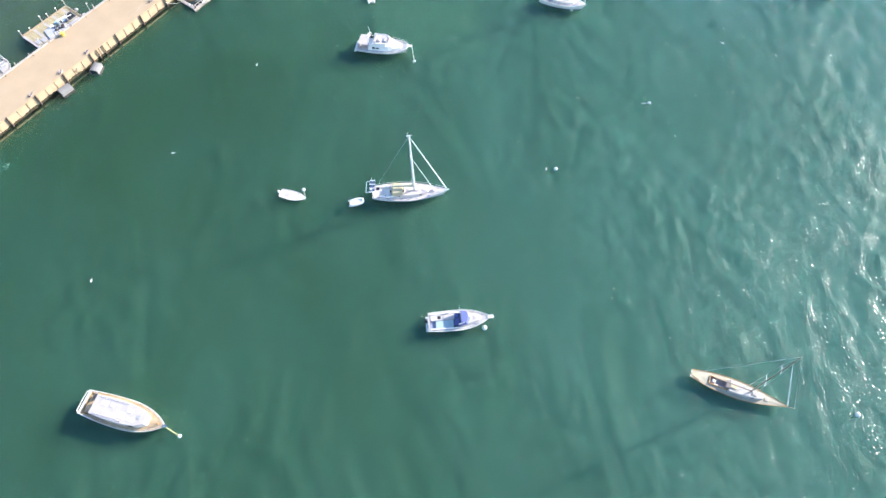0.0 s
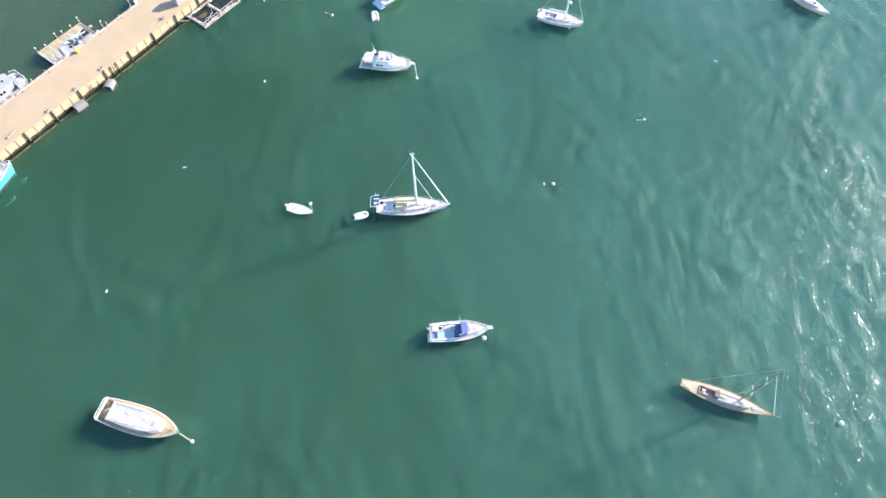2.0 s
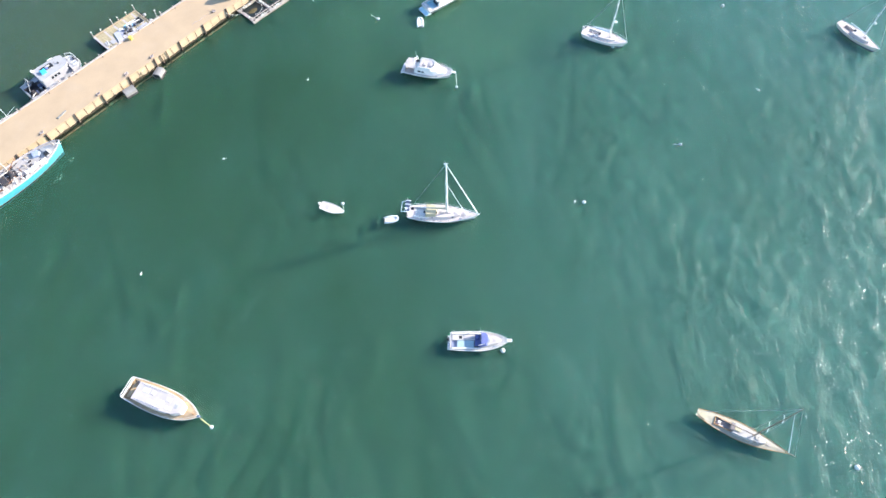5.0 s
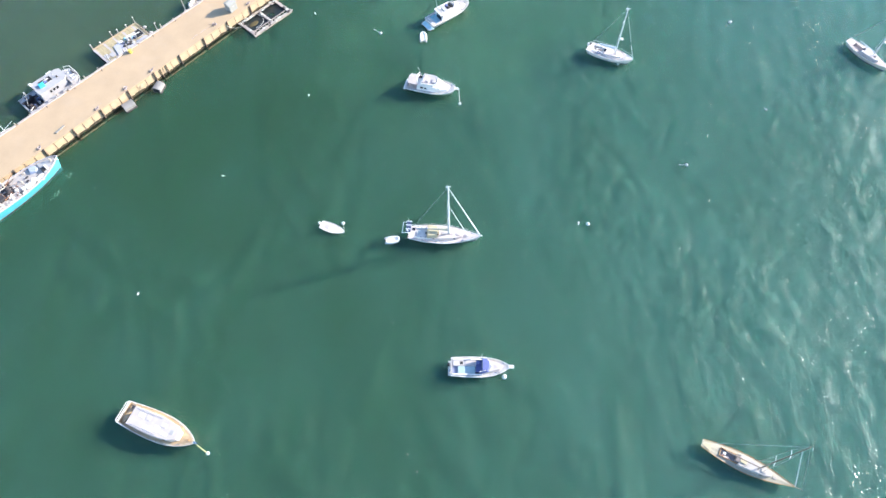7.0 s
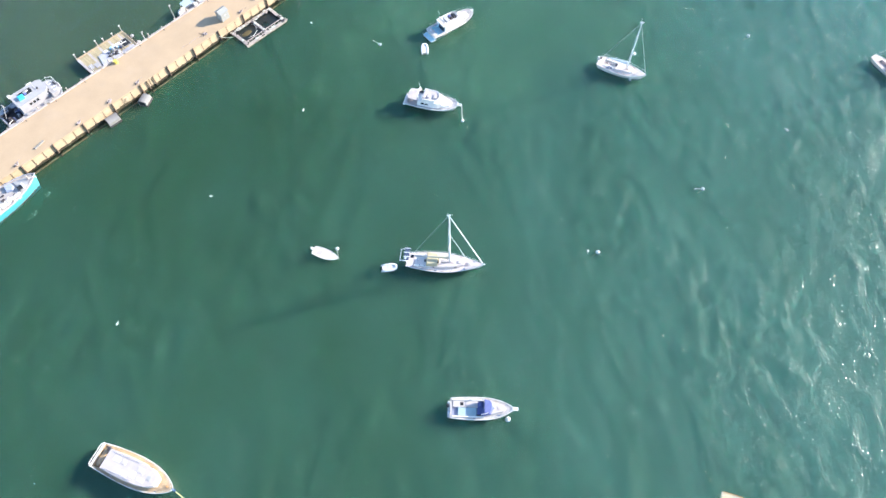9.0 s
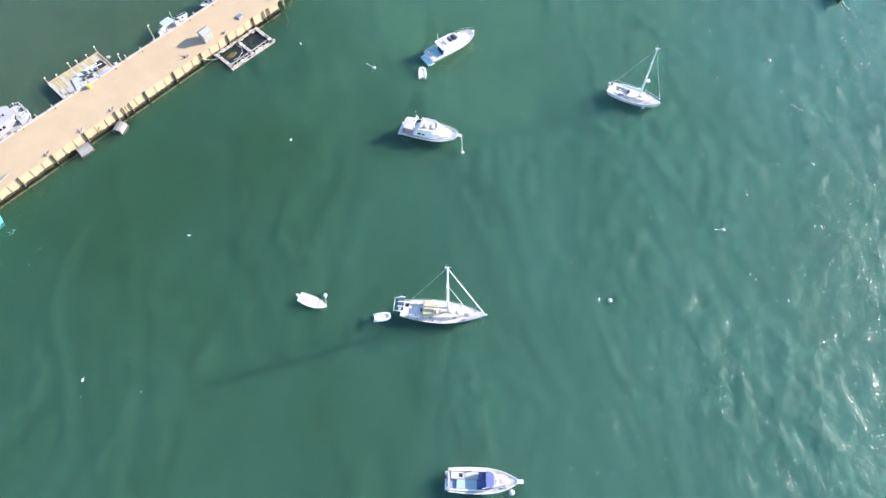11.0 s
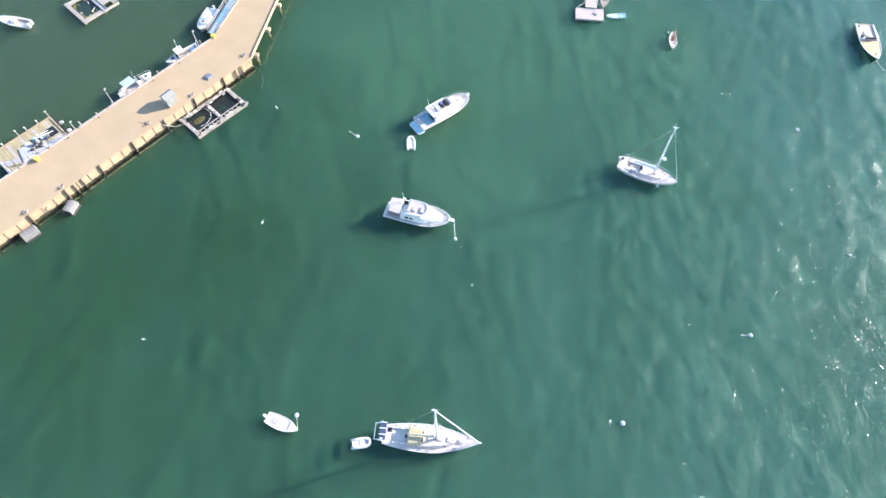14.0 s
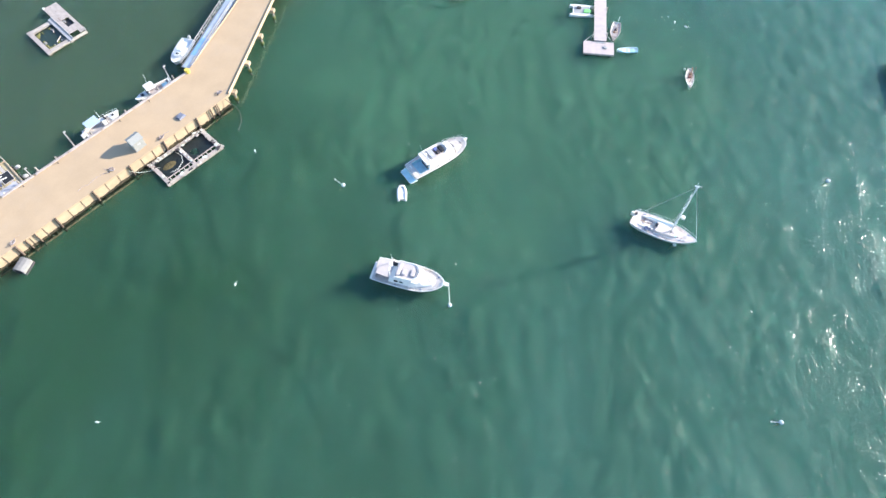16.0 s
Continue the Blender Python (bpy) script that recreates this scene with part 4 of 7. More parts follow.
# ---- moorings ----
def buoy(x, y, r=0.42, orange=False, wand=None, label="round white mooring buoy floating on the water"):
    r *= 0.72
    b = thing("mooring_buoy", pose(x, y, 0), label, "buoy", "mooring buoys")
    f = part("float", ball((0, 0, r * 0.45), r, r, r * 0.92, 16), FLOATBALL, b, smooth=True)
    part("band", cable([(r * 0.955 * math.cos(a), r * 0.955 * math.sin(a), r * 0.28) for a in np.linspace(0, 2 * math.pi, 19)[:-1]], 0.03, 5, close=True), BOOT, f)
    part("ring", cable([(0.09 * math.cos(a), 0, r * 1.42 + 0.09 * math.sin(a)) for a in np.linspace(0, 2 * math.pi, 13)[:-1]], 0.02, 5, close=True), STEEL, f)
    part("mooring_tail", cable([(0, 0, -0.02), (-0.3, -0.2, -0.25), (-0.6, -0.3, -0.8)], 0.03, 5), ROPE, b)
    if wand:
        dx, dy = wand
        w = thing("pick_up_wand", pose(x + dx / 2, y + dy / 2, 0.07, 0, 0, math.degrees(math.atan2(dy, dx))), "white pick-up pole floating beside its mooring buoy", "pole", "pick-up poles")
        ln = math.hypot(dx, dy)
        part("stick", tube((-ln / 2 + r, 0, 0), (ln / 2, 0, 0.03), 0.035, 0.025, 6), SPAR, w)
        part("bobber", ball((ln / 2 - 0.15, 0, 0.03), 0.13, 0.1, 0.1, 10), FLOATBALL, w)
    return b


def line_to(name, a, b, label, mat=ROPE, sag=0.3, r=0.045):
    """A mooring line from a boat to its buoy."""
    o = Vector((b[0], b[1], 0))
    t = thing(name, Matrix.Translation(o), label, "rope", "mooring lines")
    a = Vector(a) - o
    pts = [a * (1 - k / 8) + Vector((0, 0, 0.25)) * (k / 8) - Vector((0, 0, sag * math.sin(math.pi * k / 8))) for k in range(9)]
    part("strand", cable([(p.x, p.y, max(p.z, 0.08)) for p in pts], r, 5), mat, t)


buoy(5.35, 34.05, 0.5)
buoy(-34.1, 19.02, 0.36)
buoy(-6.1, 84.0, 0.36)
buoy(-22.53, 56.92, 0.40)
buoy(17.07, 60.84, 0.42)
buoy(33.64, 74.29, 0.36, wand=(-1.3, -0.1))
buoy(52.8, 22.45, 0.48)
buoy(-23.3, 100.4, 0.40, wand=(-1.5, 0.9))
buoy(44.36, 109.7, 0.38)
buoy(22.5, 96.5, 0.34)
line_to("mooring_line", (-35.85, 20.0, 1.45), (-34.1, 19.02), "pale yellow mooring line from the bow to its buoy", ROPE, 0.1, 0.06)
line_to("mooring_line", (-6.5, 86.1, 1.7), (-6.1, 84.0), "pale mooring line from the bow to its buoy", WHITEROPE, 0.2, 0.05)
line_to("mooring_line", (-21.9, 55.1, 0.5), (-22.53, 56.92), "short line from the skiff to its buoy", WHITEROPE, 0.1, 0.03)
line_to("mooring_line", (58.7, 125.3, 1.0), (60.2, 123.9), "white mooring line from the bow down to the water", WHITEROPE, 0.15, 0.05)

for x, y in ((-44.86, 64.15), (-34.0, 83.39), (-37.39, 104.77), (-51.87, 41.09), (24.5, 139.5), (26.2, 138.6), (15.6, 60.9), (48.5, 88.0)):
    p = thing("pot_float", pose(x, y, 0, 0, 0, x * 40), "small white pot float drifting on the water", "float", "pot floats")
    f = part("float", ball((0, 0, 0.05), 0.24, 0.12, 0.12, 10), FLOATBALL, p, smooth=True)
    part("stick", tube((0.2, 0, 0.05), (0.5, 0.03, 0.1), 0.02, n=5), SPAR, f)


# ---- yachts ----
def mast_set(th, h, x, base, top, mat, r=0.11, spreaders=(0.42, 0.7), span=0.8, crane=True, spmat=None, backstay=True, shrouds=True, fore=1.0, furl=0.0, foremat=None, inner=None, boom=None, boommat=None, boomcover=None, rake=0.0):
    L = h.length
    tip = Vector((x - rake, 0, top))
    foot = Vector((x, 0, base))
    m = part("mast", cable([foot.lerp(tip, k / 8) for k in range(9)], lambda t: r * (1 - 0.35 * max(0, t - 0.5) * 2), 8), mat, th, smooth=True)
    if crane:
        part("masthead", box(tip.x - 0.35, tip.x + 0.18, -0.06, 0.06, top - 0.06, top + 0.06, 0.01), mat, m)
        part("aerial", tube((tip.x - 0.15, 0.0, top), (tip.x - 0.15, 0, top + 0.75), 0.02, n=5), mat, m)
        part("wind_vane", box(tip.x - 0.02, tip.x + 0.42, -0.015, 0.015, top + 0.16, top + 0.22), mat, m)
    chain = h.half(h.s_of(x)) - 0.08
    deckz = h.sheer(h.s_of(x))
    last = {}
    for k, f in enumerate(spreaders):
        p = foot.lerp(tip, f)
        for s in (-1, 1):
            q = Vector((p.x - 0.12, s * span * (1 - 0.18 * k), p.z + 0.06))
            part("spreader", tube(p, q, 0.045, 0.03, 6), spmat or mat, m)
            last.setdefault(s, []).append(q)
    if shrouds:
        for s in (-1, 1):
            pts = [Vector((x - 0.1, s * chain, deckz))] + last.get(s, []) + [tip.lerp(foot, 0.02)]
            part("cap_shroud", cable(pts, 0.018, 4), WIRE, th)
            if last:
                stay(th, "lower_shroud", (x - 0.5, s * chain, deckz), foot.lerp(tip, spreaders[0]), 0.015)
    if backstay:
        stay(th, "backstay", (-L / 2 + 0.1, 0, h.sheer(0) + 0.1), tip, 0.022)
    head = foot.lerp(tip, fore)
    bowp = Vector((L / 2 - 0.12, 0, h.sheer(1) + 0.08))
    if furl:
        part("furled_jib", cable([bowp.lerp(head, t) for t in (0.03, 0.1, 0.4, 0.7, 0.93, 0.99)], lambda t: furl * (1.15 - 0.75 * t), 7), foremat or SAILCLOTH, th, "furled white headsail on its stay")
    stay(th, "forestay", bowp, head, 0.022)
    if inner:
        a, b, rr = inner
        part("furled_staysail", cable([Vector((a, 0, h.sheer(h.s_of(a)) + 0.15)).lerp(foot.lerp(tip, b), t) for t in (0.0, 0.2, 0.6, 1.0)], lambda t: rr * (1.1 - 0.6 * t), 6), foremat or SAILCLOTH, th)
    if boom:
        ln, z = boom
        bpart = part("boom", tube((x - 0.12, 0, z), (x - ln, 0, z + 0.1), 0.085, 0.07, 8), boommat or mat, th)
        if boomcover:
            part("sail_cover", cable([(x - 0.15, 0, z + 0.35), (x - 0.6, 0, z + 0.27), (x - ln * 0.5, 0, z + 0.23), (x - ln + 0.2, 0, z + 0.18)], lambda t: 0.22 - 0.1 * t, 8, flat=1.3), boomcover, bpart)
    return m


def winch(th, x, y, z):
    w = part("winch", tube((x, y, z), (x, y, z + 0.17), 0.09, 0.07, 9), STEEL, th)
    return w


# white cruising sailboat with a solar arch
h = Hull(11.6, 3.3, (1.15, 1.05, 1.45), stern=0.66, widest=0.46, bow=1.75, fine=1.0, draft=0.7, rake=1.0, over=0.5)
yacht = thing("cruising_sailboat", at((-11.5, 55.78), (0.1, 56.1)), "white cruising sailboat with solar arch and furled sails at its mooring", "sailboat")
hull_parts(yacht, h, GEL, rail=SPAR, railr=0.03)
well = (-4.5, -2.3, 0.75)
part("deck", deck_sheet(h, [well]), PINKDECK, yacht)
part("cockpit", well_liner(h, well, 0.95), GEL, yacht, "pale cockpit well")
part("cabin_trunk", prism(house_outline(h, -2.2, 2.9, 0.55, 0.3), 0.95, 1.55, 0.14, round_top=0.09), PINKDECK, yacht)
side_windows(yacht, ((-1.9, 1.06), (1.9, 0.80)), 1.2, 1.42, 0.05, 4)
dodger = part("spray_hood", prism([(-2.75, -1.1), (-1.1, -0.95), (-0.85, 0), (-1.1, 0.95), (-2.75, 1.1), (-2.85, 0)], 1.55, 2.2, 0.12, round_top=0.14), TAN, yacht, "tan canvas spray hood")
part("hood_window", box(-1.1, -0.9, -0.6, 0.6, 1.78, 2.02, turn=pose(0, 0, 0)), GLASS, dodger)
for s in (-1, 1):
    part("cockpit_coaming", box(-4.6, -2.2, s * 0.78, s * 0.98, 1.05, 1.33, 0.03), GEL, yacht)
    winch(yacht, -3.0, s * 0.9, 1.33)
    winch(yacht, -3.7, s * 0.9, 1.33)
for x, y in ((-0.1, 0.0), (1.1, 0), (2.2, 0)):
    part("hatch", box(x - 0.27, x + 0.27, y - 0.27, y + 0.27, 1.60, 1.67, 0.02), NONSKID if x != 1.1 else PINKISH, yacht)
part("fore_hatch", box(3.3, 3.8, -0.25, 0.25, 1.3, 1.4, 0.02), PINKISH, yacht)
part("wheel", cable([(-4.15, 0.4 * math.cos(a), 1.25 + 0.4 * math.sin(a)) for a in np.linspace(0, 2 * math.pi, 17)[:-1]], 0.02, 5, close=True), STEEL, yacht)
part("binnacle", tube((-4.0, 0, 0.55), (-4.0, 0, 1.35), 0.09, 0.07, 8), GEL, yacht)
part("locker_lid", box(-5.25, -4.75, 0.35, 0.85, 1.12, 1.2, 0.02), GLASS, yacht)
part("companionway", box(-3.1, -2.75, -0.25, 0.15, 1.3, 1.42, 0.02), BLACK, yacht)
arch = part("solar_arch", cable([(-5.5, -1.15, 1.1), (-5.75, -1.1, 2.75), (-5.75, 1.1, 2.75), (-5.5, 1.15, 1.1)], 0.04, 6), STEEL, yacht)
for k in range(3):
    part("solar_panel", box(-6.02, -5.28, -1.0 + k * 0.7, -0.44 + k * 0.7, 2.78, 2.83, 0.006), SOLAR, arch, "dark blue solar panel")
for yy in (-1.06, -0.37, 0.33, 1.03):
    part("panel_bar", box(-6.1, -5.2, yy - 0.05, yy + 0.05, 2.77, 2.86, 0.01), SPAR, arch)
for yy in (-0.95, 0.95):
    part("davit", cable([(-5.6, yy, 2.55), (-6.3, yy, 2.62), (-6.6, yy, 2.5)], 0.05, 6), SPAR, arch)
part("davit_bar", tube((-6.6, -1.0, 2.5), (-6.6, 1.0, 2.5), 0.055, n=6), SPAR, arch)
part("aerial", tube((-5.75, 1.1, 2.75), (-5.75, 1.1, 3.6), 0.02, n=5), SPAR, arch)
part("wind_generator", ball((-5.7, -1.0, 3.5), 0.22, 0.1, 0.1, 8), SPAR, arch)
part("generator_pole", tube((-5.7, -1.0, 2.75), (-5.7, -1.0, 3.45), 0.025, n=5), STEEL, arch)
rail_set(yacht, h, 0.03, 0.97, 0.1, 0.6, 9)
fittings(yacht, h, 1, 14)
part("anchor_roller", box(5.55, 5.95, -0.1, 0.1, 1.42, 1.5, 0.02), SPAR, yacht)
part("anchor", cable([(5.6, 0, 1.54), (5.98, 0, 1.5), (6.0, 0.15, 1.32)], 0.03, 5), SPAR, yacht)
mast_set(yacht, h, 0.72, 1.55, 14.6, SPAR, 0.15, (0.40, 0.70), 1.05, fore=0.99, furl=0.085, inner=(3.7, 0.62, 0.05), boom=(3.5, 2.45), boomcover=surface("cream_sail_cover", (0.50, 0.46, 0.34), 0.8, vary=0.1, scale=3, bump=0.006, bump_scale=8), rake=0.0)

# smaller sloop with a radar dome
sloop = thing("sloop", at((16.75, 99.6), (25.0, 96.6), 1.05), "white sloop with a bare mast and radar dome at its mooring", "sailboat")
h = Hull(8.36, 2.95, (1.15, 1.05, 1.35), stern=0.74, widest=0.45, bow=2.1, fine=0.9, draft=0.6, rake=0.9, over=0.4)
hull_parts(sloop, h, GEL, rail=SPAR, railr=0.028)
well = (-3.1, -1.3, 0.6)
part("deck", deck_sheet(h, [well]), PINKDECK, sloop)
part("cockpit", well_liner(h, well, 0.82), GEL, sloop)
part("cabin_trunk", prism(house_outline(h, -1.2, 2.1, 0.5, 0.3), 0.85, 1.36, 0.14, round_top=0.09), PINKDECK, sloop)
side_windows(sloop, ((-0.9, 0.86), (1.4, 0.66)), 1.05, 1.25, 0.04, 3)
for s in (-1, 1):
    part("cockpit_coaming", box(-3.1, -1.2, s * 0.62, s * 0.8, 0.95, 1.2, 0.03), GEL, sloop)
    winch(sloop, -2.0, s * 0.72, 1.2)
part("cockpit_cushion", box(-2.9, -1.5, 0.2, 0.56, 0.8, 0.98, 0.02), PINKISH, sloop)
part("cockpit_seat", box(-2.9, -1.5, -0.56, -0.2, 0.8, 0.98, 0.02), GEL, sloop)
part("wheel_stand", box(-2.5, -2.3, -0.1, 0.12, 0.45, 1.2, 0.03), GEL, sloop)
part("companionway", box(-1.2, -0.85, -0.3, 0.3, 1.34, 1.43, 0.02), GLASS, sloop)
part("solar_panel", box(-2.3, -1.5, -1.15, -0.72, 1.22, 1.26, 0.005), SOLAR, sloop, "dark solar panel beside the cockpit")
part("stern_grill", tube((-3.9, 0.5, 1.2), (-3.9, 0.5, 1.5), 0.16, n=10), BLACK, sloop)
part("hatch", box(0.9, 1.35, -0.22, 0.22, 1.34, 1.42, 0.02), PINKISH, sloop)
part("fore_hatch", box(2.5, 2.95, -0.22, 0.22, 1.12, 1.2, 0.02), PINKISH, sloop)
part("tiller", tube((-3.3, 0, 1.0), (-2.2, 0, 1.05), 0.025, n=6), WOODTRIM, sloop)
rail_set(sloop, h, 0.03, 0.97, 0.08, 0.55, 8)
fittings(sloop, h, 2, 14)
part("outboard_bracket", box(-4.5, -4.2, 0.55, 0.8, 0.5, 1.2, 0.03), GEL, sloop)
m = mast_set(sloop, h, 0.85, 1.4, 11.1, SPAR, 0.10, (0.46, 0.74), 0.8, fore=0.97, furl=0.025, boom=(3.3, 2.2), boomcover=SAILCLOTH)
part("radar_dome", tube((1.25, 0, 4.75), (1.25, 0, 5.0), 0.28, 0.24, 12), GEL, m)
sr = random.Random(17)
for k in range(16):
    x, y = sr.uniform(-3.6, 3.0), 0
    y = sr.uniform(-0.75, 0.75) * h.half(h.s_of(x))
    z = 1.38 if -1.1 < x < 2.0 and abs(y) < 0.6 else 1.02 + 0.05 * max(0, x)
    s = sr.uniform(0.05, 0.13)
    part("deck_fitting", box(-s, s, -s * 0.5, s * 0.5, z - 0.08, z + 0.07, 0.01, turn=pose(x, y, 0, 0, 0, sr.uniform(0, 90))), sr.choice((PINKISH, BROWN, SPAR, BLACK, SKYBLUE)), sloop)
for s in (-1, 1):
    part("sheet", cable([(2.6, s * 0.5, 1.2), (1.0, s * 1.15, 1.08), (-0.8, s * 1.2, 1.05), (-2.0, s * 0.75, 1.3)], 0.02, 5), GREYROPE, sloop)
part("radar_bracket", box(0.9, 1.3, -0.06, 0.06, 4.65, 4.75), SPAR, m)

# classic wooden sloop
h = Hull(12.3, 2.5, (0.95, 0.8, 1.1), stern=0.40, widest=0.47, bow=1.7, fine=1.05, draft=0.6, rake=2.2, over=2.0)
classic = thing("classic_sloop", at((32.32, 27.6), (43.75, 23.15)), "classic wooden sloop with varnished mast and bleached deck at its mooring", "sailboat")
hull_parts(classic, h, GEL, boot=surface("red_boot_stripe", (0.3, 0.04, 0.03), 0.4), rail=WOODTRIM, railr=0.035)
well = (-3.6, -1.5, 0.5)
part("deck", deck_sheet(h, [well]), planked("pale_laid_deck", (0.43, 0.375, 0.275), 0.01, 0.06, "Y", 0.6, 0.12), classic)
part("cockpit", well_liner(h, well, 0.3), PINKISH, classic, "pale cockpit well")
part("cabin_trunk", prism(house_outline(h, -1.3, 3.0, 0.48, 0.35), 0.7, 1.34, 0.05, round_top=0.05), surface("cream_cabin_paint", (0.46, 0.42, 0.39), 0.5, vary=0.08, scale=1.2, dirt=(0.42, 0.33, 0.25), dirt_amount=0.4), classic)
side_windows(classic, ((-0.9, 0.72), (2.0, 0.56)), 0.98, 1.16, 0.02, 4)
for s in (-1, 1):
    part("cockpit_coaming", box(-3.7, -1.3, s * 0.5, s * 0.56, 0.72, 1.02, 0.01), WOODTRIM, classic)
part("after_coaming", box(-3.75, -3.68, -0.55, 0.55, 0.72, 1.0, 0.01), WOODTRIM, classic)
part("doghouse", prism([(-1.75, -0.52), (-1.25, -0.52), (-1.05, 0), (-1.25, 0.52), (-1.75, 0.52)], 0.8, 1.46, 0.06, round_top=0.06), surface("faded_brown_hood", (0.20, 0.16, 0.15), 0.7, vary=0.2, scale=3), classic, "faded brown hood over the companionway")
part("cover", box(-1.15, -0.35, -0.32, 0.32, 1.36, 1.48, 0.04), TAN, classic, "folded tan canvas cover")
part("cockpit_seat", box(-3.4, -1.7, -0.45, -0.15, 0.3, 0.62, 0.02), PINKISH, classic)
part("wheel_box", box(-3.3, -2.9, -0.15, 0.2, 0.3, 0.95, 0.03), GEL, classic)
part("skylight", box(1.6, 2.2, -0.25, 0.25, 1.34, 1.46, 0.03), GREYWOOD, classic)
part("fore_hatch", box(3.3, 3.8, -0.22, 0.22, 0.85, 0.98, 0.02), GREYWOOD, classic)
part("stern_cover", prism([(-6.1, -0.2), (-5.5, -0.5), (-4.9, -0.62), (-4.9, 0.62), (-5.5, 0.5), (-6.1, 0.2)], 0.86, 0.98, 0.05, round_top=0.03), TAN, classic, "pale yellow stern deck cover")
part("bowsprit", tube((5.6, 0, 1.05), (6.95, 0, 1.12), 0.07, 0.05, 8), SPAR_WOOD, classic)
mast_set(classic, h, 1.25, 1.3, 15.3, SPAR_WOOD, 0.09, (0.36, 0.66), 0.75, crane=False, spmat=SPAR, fore=0.86, furl=0.06, boom=(4.6, 1.95), boommat=SPAR_WOOD, rake=0.0)
stay(classic, "topmast_stay", (6.9, 0, 1.15), (1.25, 0, 15.25), 0.014)
part("winch", tube((-1.4, 0.75, 0.75), (-1.4, 0.75, 0.95), 0.08, 0.06, 8), STEEL, classic)
part("winch", tube((-1.4, -0.75, 0.75), (-1.4, -0.75, 0.95), 0.08, 0.06, 8), STEEL, classic)

# far white sloop near the edge of the anchorage
h = Hull(9.3, 2.7, (0.95, 0.85, 1.15), stern=0.5, widest=0.45, bow=1.8, fine=1.0, draft=0.6, rake=1.0, over=0.7)
far_sloop = thing("daysailer", at((65.5, 106.1), (71.4, 98.95)), "narrow white sailboat with a slim mast and pink-white deck", "sailboat")
hull_parts(far_sloop, h, surface("cream_hull_paint", (0.66, 0.58, 0.48), 0.35, vary=0.08, scale=1.0), rail=SPAR, railr=0.025)
well = (-3.2, -1.4, 0.55)
part("deck", deck_sheet(h, [well]), surface("faded_pink_deck", (0.50, 0.40, 0.35), 0.6, vary=0.12, scale=1.4, dirt=(0.36, 0.27, 0.22), dirt_amount=0.5), far_sloop)
part("cockpit", well_liner(h, well, 0.4), PINKISH, far_sloop)
part("cabin_trunk", prism(house_outline(h, -1.3, 2.3, 0.45, 0.3), 0.8, 1.28, 0.08, round_top=0.05), PINKISH, far_sloop)
side_windows(far_sloop, ((-1.0, 0.82), (1.5, 0.62)), 0.95, 1.15, 0.03, 4)
part("hatch", box(1.0, 1.4, -0.2, 0.2, 1.26, 1.33, 0.02), GLASS, far_sloop)
part("companionway", box(-1.35, -0.9, -0.3, 0.3, 1.24, 1.33, 0.02), GLASS, far_sloop)
m = mast_set(far_sloop, h, 0.8, 1.26, 12.0, SPAR, 0.09, (0.48,), 0.8, fore=0.95, furl=0.0, boom=(3.4, 2.0))
part("radar_dome", tube((1.15, 0, 4.6), (1.15, 0, 4.82), 0.25, 0.2, 10), GEL, m)


# ---- motor boats ----
def windscreen(th, pts, z0, z1, lean, name="windscreen", mat=None):
    """Panes between neighbouring points of a line; they lean back towards their top."""
    for (xa, ya), (xb, yb) in zip(pts, pts[1:]):
        bm = bmesh.new()
        q = [Vector((xa, ya, z0)), Vector((xb, yb, z0)), Vector((xb - lean, yb * 0.93, z1)), Vector((xa - lean, ya * 0.93, z1))]
        nrm = (q[1] - q[0]).cross(q[3] - q[0]).normalized() * 0.012
        o = [bm.verts.new(p + nrm) for p in q]
        i = [bm.verts.new(p - nrm) for p in q]
        bm.faces.new(o)
        bm.faces.new(i[::-1])
        for k in range(4):
            bm.faces.new((o[k], o[(k + 1) % 4], i[(k + 1) % 4], i[k]))
        part(name, bm, mat or GLASS, th)


def pulpit(th, h, x0, ln, w, z):
    part("bow_pulpit", box(x0, x0 + ln, -w, w, z, z + 0.09, 0.03), GEL, th)
    part("anchor", cable([(x0 + ln * 0.4, 0, z + 0.14), (x0 + ln + 0.1, 0, z + 0.1), (x0 + ln + 0.12, 0.18, z - 0.1)], 0.04, 5), STEEL, th)


# white flybridge sedan
h = Hull(9.7, 3.75, (1.2, 1.25, 1.95), stern=0.9, widest=0.44, bow=2.9, fine=0.72, draft=0.5, rake=1.0)
sedan = thing("sedan_cruiser", at((-16.5, 87.62), (-6.75, 86.12), 0.96) @ Matrix.Diagonal((1, 1, 0.88, 1)), "white flybridge motor cruiser with dark side windows at its mooring", "motorboat")
hull_parts(sedan, h, GEL, boot=surface("grey_boot_stripe", (0.25, 0.27, 0.3), 0.4), rail=GEL, railr=0.06)
well = (-4.5, -2.6, 1.25)
part("deck", deck_sheet(h, [well], drop=0.06), NONSKID, sedan)
part("cockpit", well_liner(h, well, 0.5), NONSKID, sedan)
part("deckhouse", prism(house_outline(h, -2.6, 2.0, 0.42, 0.25), 1.1, 2.35, 0.22, round_top=0.06), GEL, sedan)
side_windows(sedan, ((-1.9, 1.40), (1.1, 1.30)), 1.62, 2.08, 0.10, 4)
windscreen(sedan, [(2.02, -0.8), (2.25, 0.0), (2.02, 0.8)], 1.75, 2.25, 0.28, mat=SAILCLOTH, name="screen_cover")
roof = part("cockpit_roof", prism([(-4.35, -1.2), (-2.4, -1.38), (-2.4, 1.38), (-4.35, 1.2)], 2.36, 2.46, 0.02, round_top=0.03), PINKISH, sedan, "sun-bleached hard top over the cockpit")
